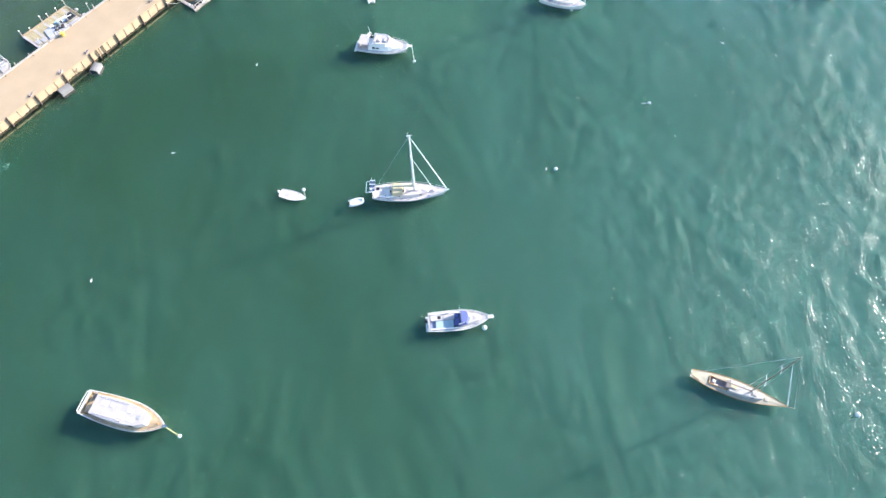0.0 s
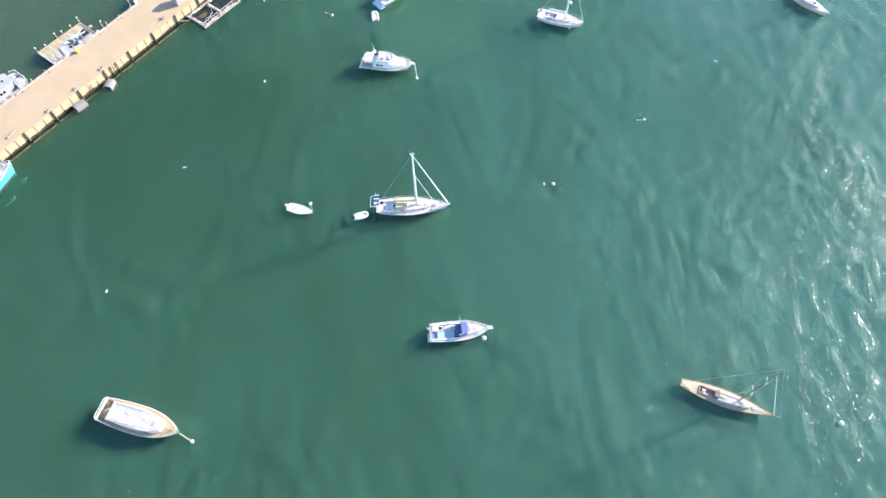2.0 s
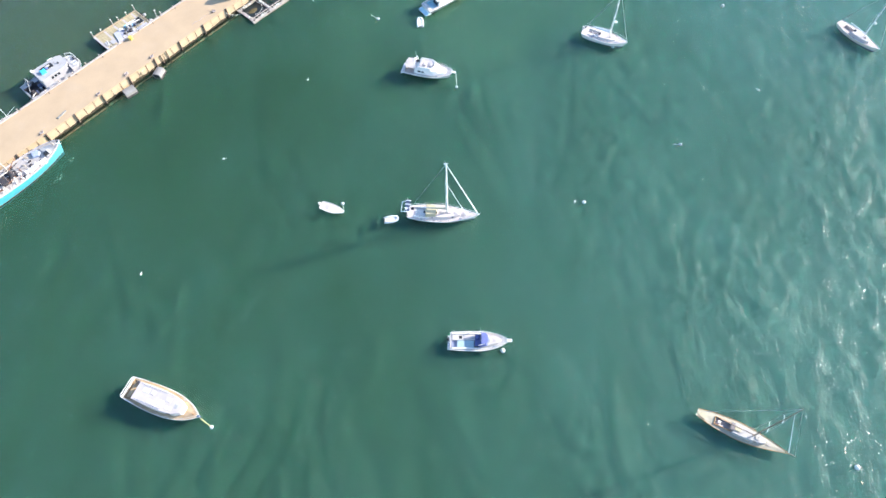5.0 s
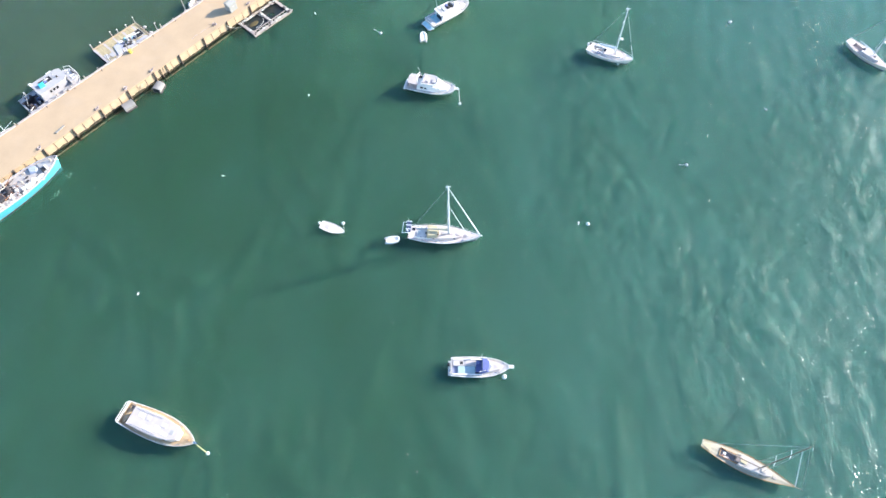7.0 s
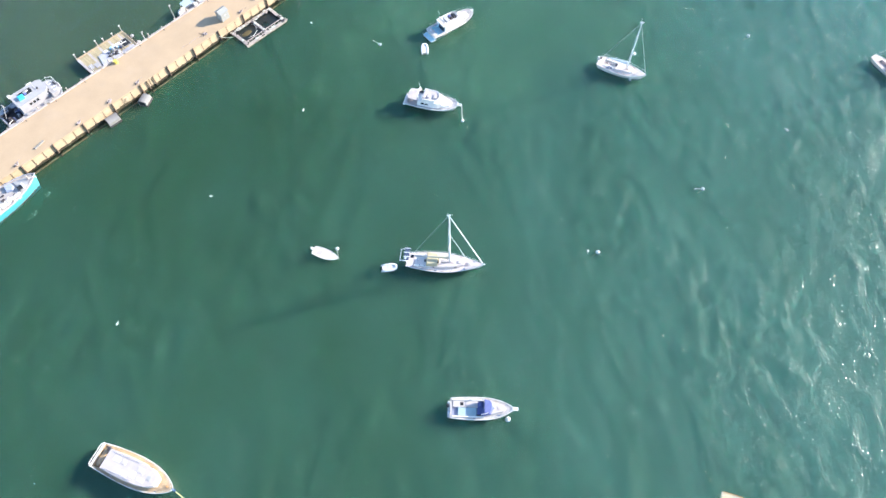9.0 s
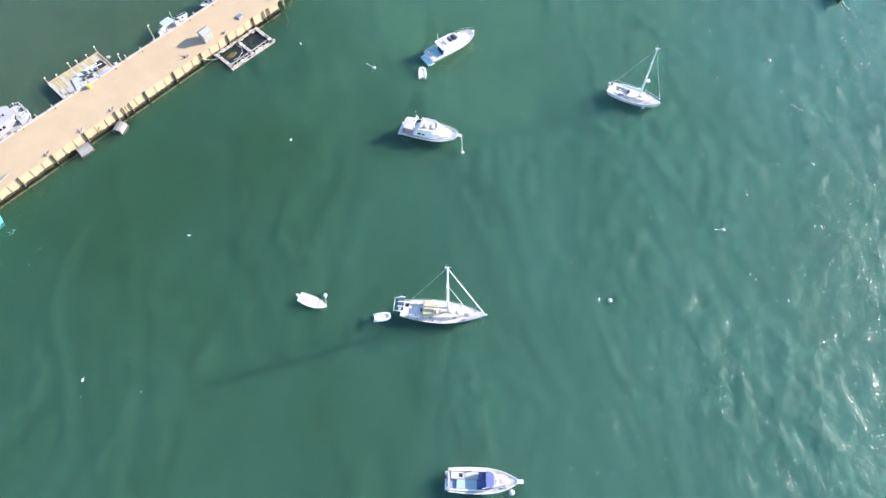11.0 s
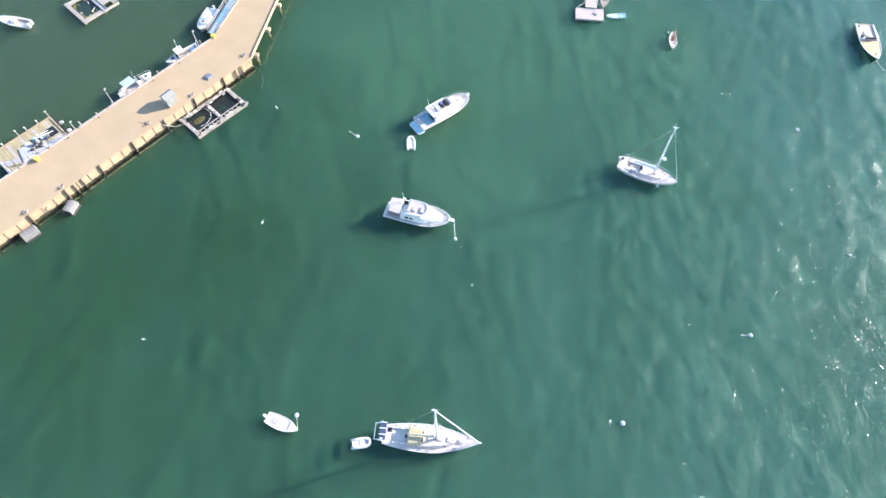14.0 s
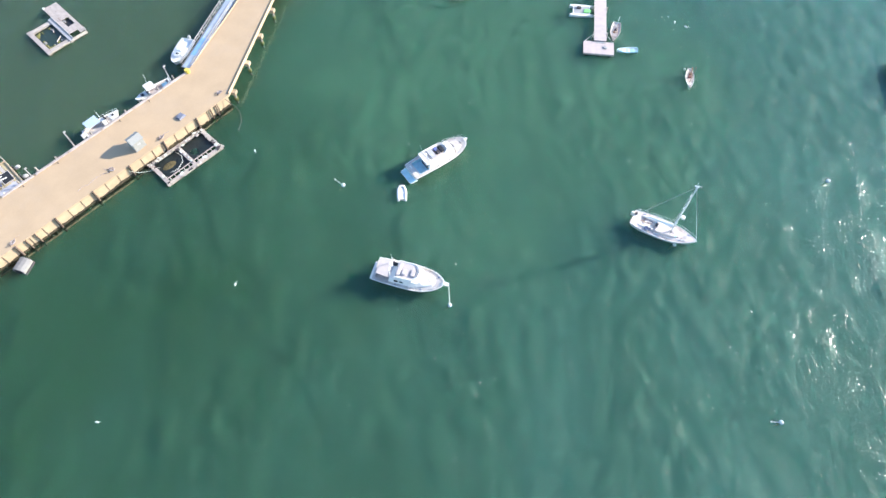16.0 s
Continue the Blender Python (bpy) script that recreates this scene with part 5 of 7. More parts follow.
for s in (-1, 1):
    for x in (-4.2, -3.2):
        part("roof_leg", tube((x, s * 1.15, 1.2), (x, s * 1.13, 2.37), 0.025, n=6), STEEL, sedan)
fly = part("flybridge", prism([(-1.7, -1.25), (0.6, -1.15), (1.25, -0.65), (1.25, 0.65), (0.6, 1.15), (-1.7, 1.25)], 2.36, 2.95, -0.06), GEL, sedan)
part("flybridge_sole", prism([(-1.65, -1.1), (0.5, -1.0), (0.95, -0.5), (0.95, 0.5), (0.5, 1.0), (-1.65, 1.1)], 2.955, 2.962), PINKISH, fly)
for s in (-1, 1):
    part("coaming", cable([(-1.65, s * 1.25, 2.98), (0.6, s * 1.18, 3.0), (1.25, s * 0.66, 3.15)], 0.09, 6), GEL, fly)
part("coaming", cable([(1.25, -0.66, 3.15), (1.35, 0, 3.15), (1.25, 0.66, 3.15)], 0.09, 6), GEL, fly)
windscreen(fly, [(1.25, -0.66), (1.38, 0.0), (1.25, 0.66)], 3.15, 3.3, 0.12)
part("helm_seat", box(-0.9, -0.35, -0.7, 0.1, 2.96, 3.25, 0.08), PINKISH, fly)
part("bench", box(-1.6, -1.1, -0.95, 0.95, 2.96, 3.15, 0.06), PINKISH, fly)
part("console", box(0.3, 0.85, -0.65, 0.35, 2.96, 3.2, 0.06), PINKISH, fly)
# black slab on the roof paints the dark of a ladder opening
part("stair_well_shade", box(-2.6, -1.85, 0.5, 1.1, 2.465, 2.485, 0.0), BLACK, roof)
rm = part("radar_arch", cable([(-2.3, -1.15, 2.9), (-2.5, -0.9, 3.7), (-2.5, 0.9, 3.7), (-2.3, 1.15, 2.9)], 0.07, 6), GEL, sedan)
part("radar_dome", tube((-2.5, 0, 3.75), (-2.5, 0, 3.98), 0.3, 0.25, 12), GEL, rm)
part("aerial", tube((-2.5, 0.8, 3.7), (-2.7, 0.85, 5.2), 0.02, n=5), SPAR, rm)
part("aerial", tube((-2.5, -0.8, 3.7), (-2.6, -0.85, 4.6), 0.02, n=5), SPAR, rm)
part("fore_cabin", prism(house_outline(h, 1.9, 3.6, 0.6, 0.45), 1.45, 1.82, 0.15, round_top=0.06), GEL, sedan)
part("fore_hatch", box(2.6, 3.1, -0.28, 0.28, 1.81, 1.88, 0.02), NONSKID, sedan)
rail_set(sedan, h, 0.45, 0.985, 0.1, 0.62, 6)
fittings(sedan, h, 3, 14)
pulpit(sedan, h, 4.55, 0.85, 0.26, 1.92)
part("swim_platform", box(-5.35, -4.83, -1.35, 1.35, 0.28, 0.38, 0.03), GEL, sedan)
part("transom_door", box(-4.86, -4.84, 0.4, 0.95, 0.5, 1.15), GEL, sedan)
part("fender_vent", box(-3.6, -3.0, -1.795, -1.76, 0.85, 0.95), BLACK, sedan)

# flybridge yacht with a pale blue swim platform
h = Hull(11.6, 4.05, (1.25, 1.35, 1.95), stern=0.9, widest=0.48, bow=3.4, fine=0.6, draft=0.6, rake=1.3)
cruiser = thing("motor_yacht", at((-14.2, 103.1), (-6.9, 109.75), 0.82), "white flybridge motor yacht with a pale blue swim platform", "motorboat")
hull_parts(cruiser, h, GEL, rail=GEL, railr=0.055)
well = (-4.75, -2.9, 1.4)
part("deck", deck_sheet(h, [well], drop=0.06), NONSKID, cruiser)
# pale blue in the well is skylit shade put into the colour
part("cockpit", well_liner(h, well, 0.72), PALEBLUE, cruiser, "cockpit sole tinted pale blue for its shade")
part("swim_platform", prism([(-6.95, -1.35), (-6.7, -1.6), (-5.5, -1.72), (-5.5, 1.72), (-6.7, 1.6), (-6.95, 1.35)], 0.3, 0.42), PALEBLUE, cruiser, "pale blue swim platform")
part("transom_bench", box(-5.35, -5.05, -1.25, 1.25, 0.9, 1.25, 0.05), GEL, cruiser)
# solid black bar paints the dark of the gap
part("gap_shade_strip", box(-5.52, -5.36, -1.5, 1.1, 0.44, 0.62, 0.02), BLACK, cruiser, "black strip painting the shaded gap between transom and platform")
part("rub_rail", cable(sheer_line(h, 22, -0.28, -0.01), 0.045, 5), BLACK, cruiser, "thin dark rubbing strake")
part("platform_edge", cable([(-5.6, -1.73, 0.45), (-6.72, -1.62, 0.45), (-6.98, -1.36, 0.45), (-6.98, 1.36, 0.45), (-6.72, 1.62, 0.45), (-5.6, 1.73, 0.45)], 0.05, 5), GEL, cruiser)
part("deckhouse", prism(house_outline(h, -2.9, 2.9, 0.45, 0.35), 1.2, 2.5, 0.28, round_top=0.07), GEL, cruiser)
side_windows(cruiser, ((-2.2, 1.46), (2.3, 1.14)), 1.72, 2.1, 0.12, 3)
part("saloon_door", box(-2.94, -2.88, -0.95, 0.95, 0.75, 2.25, 0.02), GLASS, cruiser)
windscreen(cruiser, [(2.85, -0.75), (3.15, 0.0), (2.85, 0.75)], 1.75, 2.35, 0.6)
fly = part("flybridge", prism([(-3.3, -1.3), (0.6, -1.2), (1.5, -0.7), (1.5, 0.7), (0.6, 1.2), (-3.3, 1.3)], 2.5, 2.95, -0.05), GEL, cruiser)
part("flybridge_sole", prism([(-3.0, -1.1), (0.5, -1.0), (1.1, -0.5), (1.1, 0.5), (0.5, 1.0), (-3.0, 1.1)], 2.955, 2.962), NONSKID, fly)
for s in (-1, 1):
    part("coaming", cable([(-3.3, s * 1.3, 2.98), (0.6, s * 1.22, 3.08), (1.5, s * 0.7, 3.12)], 0.09, 6), GEL, fly)
part("coaming", cable([(1.5, -0.7, 3.12), (1.62, 0, 3.12), (1.5, 0.7, 3.12)], 0.09, 6), GEL, fly)
part("console", box(0.1, 0.75, -0.75, 0.55, 2.96, 3.4, 0.06), BLACK, fly, "dark helm console")
part("helm_seat", box(-0.75, -0.2, -0.75, -0.15, 2.96, 3.45, 0.07), DARKGEAR, fly)
part("helm_seat", box(-0.75, -0.2, 0.05, 0.6, 2.96, 3.45, 0.07), NAVY, fly)
part("lounge", box(-2.0, -1.1, -0.95, 0.95, 2.96, 3.3, 0.06), LILAC, fly, "lilac lounge cushions")
part("table", box(-1.0, -0.8, -0.6, 0.3, 3.2, 3.26, 0.02), BLACK, fly)
windscreen(fly, [(1.5, -0.7), (1.65, 0.0), (1.5, 0.7)], 3.1, 3.5, 0.2)
ar = part("radar_arch", cable([(-2.4, -1.25, 2.95), (-2.7, -1.0, 3.65), (-2.7, 1.0, 3.65), (-2.4, 1.25, 2.95)], 0.08, 6), GEL, cruiser)
part("aerial", tube((-2.7, 1.0, 3.65), (-2.9, 1.05, 5.3), 0.02, n=5), SPAR, ar)
part("radar_dome", tube((-2.7, 0, 3.7), (-2.7, 0, 3.92), 0.3, 0.25, 12), GEL, ar)
part("fore_cabin", prism(house_outline(h, 2.8, 4.5, 0.7, 0.5), 1.5, 1.95, 0.18, round_top=0.07), NONSKID, cruiser)
for x, y, a, b in ((4.75, 0.0, 0.2, 0.3), (3.2, 0.95, 0.3, 0.12), (3.2, -0.95, 0.3, 0.12)):
    part("locker_lid", box(x - a, x + a, y - b, y + b, 1.6, 1.86, 0.03), PINKISH if y else LIGHTGREY, cruiser)
part("sun_pad", prism([(3.1, -0.55), (4.1, -0.4), (4.1, 0.4), (3.1, 0.55)], 1.95, 2.02, 0.03), PINKISH, cruiser)
rail_set(cruiser, h, 0.42, 0.985, 0.1, 0.65, 7)
fittings(cruiser, h, 4, 14)
pulpit(cruiser, h, 5.35, 0.7, 0.24, 1.9)

# express cruiser with a blue canvas top
h = Hull(8.5, 3.0, (1.0, 1.0, 1.4), stern=0.88, widest=0.40, bow=2.4, fine=0.85, draft=0.45, rake=0.9)
express = thing("express_cruiser", at((-2.4, 34.45), (6.05, 35.2)), "white cabin cruiser with a blue canvas top at its mooring", "motorboat")
hull_parts(express, h, GEL, rail=GEL, railr=0.05)
well = (-4.0, 0.2, 1.0)
LAVENDER = surface("lavender_sole", (0.30, 0.31, 0.40), 0.6, vary=0.12, scale=2, dirt=(0.24, 0.24, 0.3), dirt_amount=0.3)
part("deck", deck_sheet(h, [well], drop=0.05), NONSKID, express)
part("cockpit", well_liner(h, well, 0.72), LAVENDER, express, "lavender cockpit sole")
box_top = part("engine_box", box(-3.25, -0.75, -0.98, 0.12, 0.6, 0.98, 0.06), surface("pale_cyan_box", (0.36, 0.455, 0.465), 0.5, vary=0.1, scale=2), express, "pale cyan engine box")
part("box_hinge", box(-2.1, -1.9, 0.1, 0.15, 0.9, 1.0, 0.01), STEEL, box_top)
locker = part("side_locker", box(-3.95, -0.6, 0.14, 0.99, 0.6, 1.04, 0.05), NONSKID, express, "long white locker along the cockpit")
part("bait_hatch", box(-2.95, -2.5, 0.35, 0.78, 1.035, 1.06, 0.01), BLACK, locker)
part("locker_cushion", box(-2.2, -0.8, 0.3, 0.85, 1.035, 1.09, 0.02), PINKISH, locker)
part("helm_deck", box(-0.6, 0.25, -0.98, 0.98, 0.6, 0.95, 0.02), NAVY, express, "dark blue helm deck")
part("helm_console", box(0.0, 0.35, -0.85, -0.2, 0.95, 1.45, 0.05), NAVY, express)
part("helm_seat", box(-0.45, -0.1, 0.3, 0.8, 0.95, 1.4, 0.06), NAVY, express)
part("footrest", box(-0.75, -0.1, -0.98, -0.8, 0.98, 1.1, 0.02), BLACK, express)
part("trunk_cabin", prism(house_outline(h, 0.2, 3.2, 0.42, 0.4), 0.9, 1.5, 0.18, round_top=0.07), NONSKID, express)
top = part("canvas_top", prism([(0.25, -0.9), (0.95, -0.82), (1.25, -0.4), (1.25, 0.5), (0.95, 0.86), (0.25, 0.98)], 2.08, 2.18, 0.05, round_top=0.04), NAVY, express, "deep blue canvas top")
windscreen(express, [(0.2, -1.08), (1.15, -0.85), (1.6, 0.0), (1.15, 0.85), (0.2, 1.08)], 1.45, 2.05, 0.42, mat=NAVY, name="canvas_screen")
part("screen_frame", cable([(-0.2, -1.05, 2.06), (0.75, -0.82, 2.1), (1.2, 0, 2.1), (0.75, 0.82, 2.1), (-0.2, 1.05, 2.06)], 0.035, 6), GEL, express)
for x, y in ((0.1, -0.72), (0.1, 0.9), (0.7, -0.7), (0.7, 0.86)):
    part("top_leg", tube((x, y * 1.1, 1.05), (x, y * 0.98, 2.1), 0.02, n=5), STEEL, express)
for s in (-1, 1):
    part("coaming", box(-4.0, 0.3, s * 1.02, s * 1.2, 0.98, 1.14, 0.03), GEL, express)
part("aerial", tube((0.3, 1.05, 1.1), (0.1, 1.1, 3.6), 0.018, n=5), SPAR, express)
part("rod_holder", box(-1.5, -1.3, 1.1, 1.25, 1.1, 1.5, 0.02), GEL, express)
part("fore_hatch", box(2.0, 2.5, -0.26, 0.26, 1.49, 1.55, 0.02), PINKISH, express)
rail_set(express, h, 0.5, 0.985, 0.09, 0.55, 5)
fittings(express, h, 5, 14)
pulpit(express, h, 4.0, 0.75, 0.24, 1.36)
ob = part("outboard", box(-4.75, -4.4, 0.2, 0.55, 0.35, 1.15, 0.08), BLACK, express)
part("swim_ladder", box(-4.45, -4.28, -0.7, -0.3, 0.2, 0.9, 0.01), STEEL, express)
part("swim_platform", box(-4.62, -4.24, -1.1, 1.1, 0.22, 0.3, 0.02), GEL, express)

# varnished-deck lobster yacht
h = Hull(11.9, 3.85, (1.25, 1.15, 1.75), stern=0.80, widest=0.44, bow=2.3, fine=0.8, draft=0.6, rake=0.8)
lobster = thing("lobster_yacht", at((-47.1, 23.05), (-35.6, 19.95)), "white lobster yacht with varnished teak decks and a long white cabin", "motorboat")
hull_parts(lobster, h, GEL, rail=GEL, railr=0.04)
well = (-5.6, -3.8, 1.35)
part("deck", deck_sheet(h, [well], drop=0.05), TEAK, lobster, "orange varnished teak deck")
part("cockpit", well_liner(h, well, 0.55), TEAK, lobster)
part("cabin_house", prism(house_outline(h, -3.7, 3.7, 0.52, 0.35), 1.05, 2.12, 0.12, round_top=0.05), GEL, lobster)
part("hard_top", prism(house_outline(h, -4.15, 3.55, 0.50, 0.3), 2.12, 2.28, 0.0, round_top=0.08), PINKISH, lobster, "long sun-bleached white hard top")
side_windows(lobster, ((-3.4, 1.40), (2.2, 1.28)), 1.5, 1.95, 0.05, 6)
windscreen(lobster, [(3.62, -0.62), (3.8, 0.0), (3.62, 0.62)], 1.75, 2.1, 0.1, mat=SAILCLOTH, name="screen_cover")
part("roof_hatch", box(-1.8, -1.2, 0.2, 0.8, 2.27, 2.34, 0.02), NONSKID, lobster)
part("roof_hatch", box(0.6, 1.5, 0.1, 0.7, 2.27, 2.33, 0.02), NONSKID, lobster)
part("deck_hatch", box(2.3, 2.8, -0.28, 0.28, 2.27, 2.33, 0.02), LIGHTGREY, lobster)
for x, y, a, b in ((-2.6, 0.5, 0.5, 0.3), (-1.0, -0.7, 0.7, 0.25), (0.3, -0.4, 0.4, 0.4), (1.6, -0.6, 0.5, 0.2)):
    part("roof_locker", prism([(x - a, y - b), (x + a, y - b), (x + a, y + b), (x - a, y + b)], 2.27, 2.315, 0.03, round_top=0.02), GEL, lobster)
part("roof_rail", cable([(-3.6, 1.1, 2.36), (0.5, 1.15, 2.36)], 0.025, 5), STEEL, lobster)
part("roof_rail", cable([(-3.6, -1.1, 2.36), (0.5, -1.15, 2.36)], 0.025, 5), STEEL, lobster)
part("cockpit_seat", box(-5.55, -4.95, -1.2, 1.2, 0.55, 1.05, 0.04), TEAK, lobster)
part("engine_hatch", box(-4.8, -4.1, -0.9, 0.6, 0.56, 0.9, 0.04), TAN, lobster, "tan engine hatch in the cockpit")
part("stern_gear", box(-4.9, -4.4, 0.85, 1.3, 0.6, 1.7, 0.05), DARKGEAR, lobster, "dark covered gear on the stern")
part("transom_cap", box(-6.05, -5.75, -1.55, 1.55, 1.2, 1.3, 0.03), GEL, lobster)
part("stern_outboard", box(-6.35, -6.0, -1.25, -0.9, 0.5, 1.4, 0.08), BLACK, lobster)
part("samson_post", tube((5.0, 0, 1.6), (5.0, 0, 2.0), 0.08, n=8), WOODTRIM, lobster)
part("bow_roller", box(5.7, 6.3, -0.14, 0.14, 1.7, 1.8, 0.03), STEEL, lobster)
rail_set(lobster, h, 0.5, 0.985, 0.1, 0.5, 5, GEL)
fittings(lobster, h, 6, 6)
part("stern_rail", cable([(-3.6, 1.75, 1.75), (-5.7, 1.55, 1.8), (-5.95, 1.3, 1.8), (-5.95, -1.3, 1.8), (-5.7, -1.55, 1.8), (-3.6, -1.75, 1.75)], 0.045, 6), GEL, lobster)
for x, y in ((-3.7, 1.75), (-5.0, 1.6), (-5.9, 1.3), (-5.9, -1.3), (-5.0, -1.6), (-3.7, -1.75)):
    part("stern_stanchion", tube((x, y, 1.15), (x, y, 1.78), 0.03, n=5), GEL, lobster)

# open workboat near the outer moorings
h = Hull(8.8, 3.3, (0.75, 0.85, 1.35), stern=0.86, widest=0.40, bow=2.2, fine=0.85, draft=0.5, rake=0.7)
work = thing("workboat", at((58.5, 134.1), (58.7, 125.3)), "dark-hulled open workboat with a tan foredeck and white cockpit", "workboat")
hull_parts(work, h, surface("dark_green_hull_paint", (0.025, 0.045, 0.03), 0.4, vary=0.2, scale=1.2), boot=surface("green_boot_stripe", (0.05, 0.13, 0.06), 0.5), rail=GEL, railr=0.06)
well = (-4.2, -0.6, 1.3)
TANPAINT = surface("tan_deck_paint", (0.60, 0.43, 0.26), 0.6, vary=0.12, scale=1.4, dirt=(0.4, 0.26, 0.15), dirt_amount=0.4)
part("deck", deck_sheet(h, [well], drop=0.04), TANPAINT, work, "tan painted foredeck")
part("cockpit", well_liner(h, well, 0.68), NONSKID, work, "pale cockpit sole")
for s in (-1, 1):
    part("side_deck", box(-4.2, -0.4, s * 1.28, s * 1.5, 0.82, 0.9, 0.02), GEL, work)
part("bulkhead", box(-0.62, -0.4, -1.3, 1.3, 0.55, 1.05, 0.03), surface("lilac_grey_paint", (0.46, 0.45, 0.52), 0.5, vary=0.1, scale=2), work)
part("windscreen_frame", box(-0.45, -0.38, -0.9, 0.9, 1.05, 1.4, 0.01), GLASS, work)
part("engine_box", box(-2.6, -1.5, -0.45, 0.45, 0.55, 0.85, 0.05), GEL, work)
part("tan_mat", box(-3.2, -1.0, 0.55, 1.2, 0.555, 0.58), TANPAINT, work)
part("pot_hauler", box(-1.1, -0.8, -1.25, -0.95, 0.55, 1.15, 0.04), DARKGEAR, work)
part("bucket", tube((-1.5, -0.95, 0.55), (-1.5, -0.95, 0.85), 0.17, n=10), DARKGEAR, work)
part("bucket", tube((-3.7, -1.0, 0.55), (-3.7, -1.0, 0.85), 0.15, n=10), SOLAR, work)
part("aerial", tube((-0.5, 0.9, 1.0), (-0.6, 0.95, 2.8), 0.02, n=5), SPAR, work)
part("bitt", tube((3.3, 0, 1.0), (3.3, 0, 1.5), 0.08, n=8), GREYWOOD, work)


# ---- small boats ----
def open_boat(name, m, ln, wd, label, cat, hullmat, inmat, thwarts=3, free=(0.42, 0.38, 0.58), stern=0.78, rail=None, group="", engine=False, floor=0.2):
    h = Hull(ln, wd, free, stern=stern, widest=0.42, bow=2.1, fine=0.85, draft=0.18, rake=0.3)
    b = thing(name, m, label, cat, group)
    part("hull", hull_shell(h, 16, 6), hullmat, b, smooth=True)
    bm = bmesh.new()
    rows = []
    for s in [0.02 + 0.95 * k / 14 for k in range(15)]:
        x, hb, sh = h.point(s, 1).x, h.half(s), h.sheer(s)
        rows.append([bm.verts.new((x, y * hb, z)) for y, z in ((-0.97, sh + 0.005), (-0.86, sh - 0.04), (-0.72, floor), (0.72, floor), (0.86, sh - 0.04), (0.97, sh + 0.005))])
    for a, c in zip(rows, rows[1:]):
        for k in range(5):
            bm.faces.new((a[k], a[k + 1], c[k + 1], c[k]))
    part("inner_skin", bm, inmat, b)
    part("gunwale", cable(sheer_line(h, 16), 0.035, 5), rail or GEL, b)
    part("transom", box(-ln / 2 - 0.02, -ln / 2 + 0.05, -h.half(0) * 0.97, h.half(0) * 0.97, 0.0, h.sheer(0) + 0.01, 0.01), hullmat, b)
    for k in range(thwarts):
        s = 0.2 + 0.55 * k / max(1, thwarts - 1)
        x, hb = h.point(s, 1).x, h.half(s) * 0.86
        part("thwart", box(x - 0.13, x + 0.13, -hb, hb, h.sheer(s) - 0.16, h.sheer(s) - 0.11, 0.01), rail or inmat, b)
    if engine:
        e = part("outboard", box(-ln / 2 - 0.42, -ln / 2 - 0.05, -0.16, 0.16, 0.3, 0.85, 0.07), GEL if engine == "white" else BLACK, b)
        part("outboard_leg", box(-ln / 2 - 0.3, -ln / 2 - 0.14, -0.06, 0.06, -0.4, 0.32, 0.02), BLACK, e)
    return b, h


skiff, h = open_boat("skiff", at((-26.05, 56.25), (-21.85, 55.05)), 4.3, 1.65, "white open skiff with an outboard tied to a round buoy", "skiff", GEL, PINKDECK, 2, engine="white", floor=0.36)
part("locker", box(-1.5, -0.6, -0.4, 0.4, 0.3, 0.40, 0.05), PINKISH, skiff)
part("fore_deck", prism([(1.0, -0.55), (1.75, -0.25), (2.0, 0.0), (1.75, 0.25), (1.0, 0.55)], 0.46, 0.5, 0.0), GEL, skiff)


def inflatable(m, ln, wd, label, engine=False):
    b = thing("inflatable_dinghy", m, label, "dinghy", "inflatable dinghies")
    r = wd * 0.15
    w = wd / 2 - r
    pts = [(-ln / 2, -w, 0.2), (-ln * 0.2, -w, 0.2), (ln * 0.12, -w, 0.21), (ln * 0.3, -w * 0.85, 0.24), (ln * 0.42, -w * 0.5, 0.28), (ln / 2 - r, 0, 0.3), (ln * 0.42, w * 0.5, 0.28), (ln * 0.3, w * 0.85, 0.24), (ln * 0.12, w, 0.21), (-ln * 0.2, w, 0.2), (-ln / 2, w, 0.2)]
    part("tube", cable(pts, lambda t: r * (1 - 0.35 * max(0, abs(t - 0.5) * 2 - 0.9) * 10), 10), HYPALON, b, smooth=True)
    part("floor", prism([(-ln / 2 + 0.2, -w), (ln * 0.15, -w), (ln * 0.36, 0), (ln * 0.15, w), (-ln / 2 + 0.2, w)], 0.05, 0.27), HYPALON, b)
    part("transom", box(-ln / 2 + 0.18, -ln / 2 + 0.23, -w, w, 0.0, 0.38, 0.01), GREYWOOD, b)
    part("seat", box(-0.15, 0.12, -w - 0.03, w + 0.03, 0.3, 0.34, 0.01), HYPALON, b)
    part("grab_line", cable([(x, y * 1.32, z + 0.1) for x, y, z in pts[1:-1]], 0.015, 4), BLACK, b)
    part("bow_patch", ball((ln / 2 - r * 1.1, 0, 0.32), r * 0.9, r * 0.7, r * 0.72, 8), LIGHTGREY, b)
    if engine:
        e = part("outboard", box(-ln / 2 - 0.1, -ln / 2 + 0.16, -0.12, 0.12, 0.3, 0.75, 0.06), BLACK, b)
    return b


inflatable(at((-15.15, 54.3), (-12.9, 54.9)), 2.45, 1.35, "pale inflatable dinghy trailing behind the sailboat")
inflatable(pose(-14.85, 100.0, 0, 0, 0, 100), 2.6, 1.4, "pale inflatable dinghy tied behind the motor yacht")

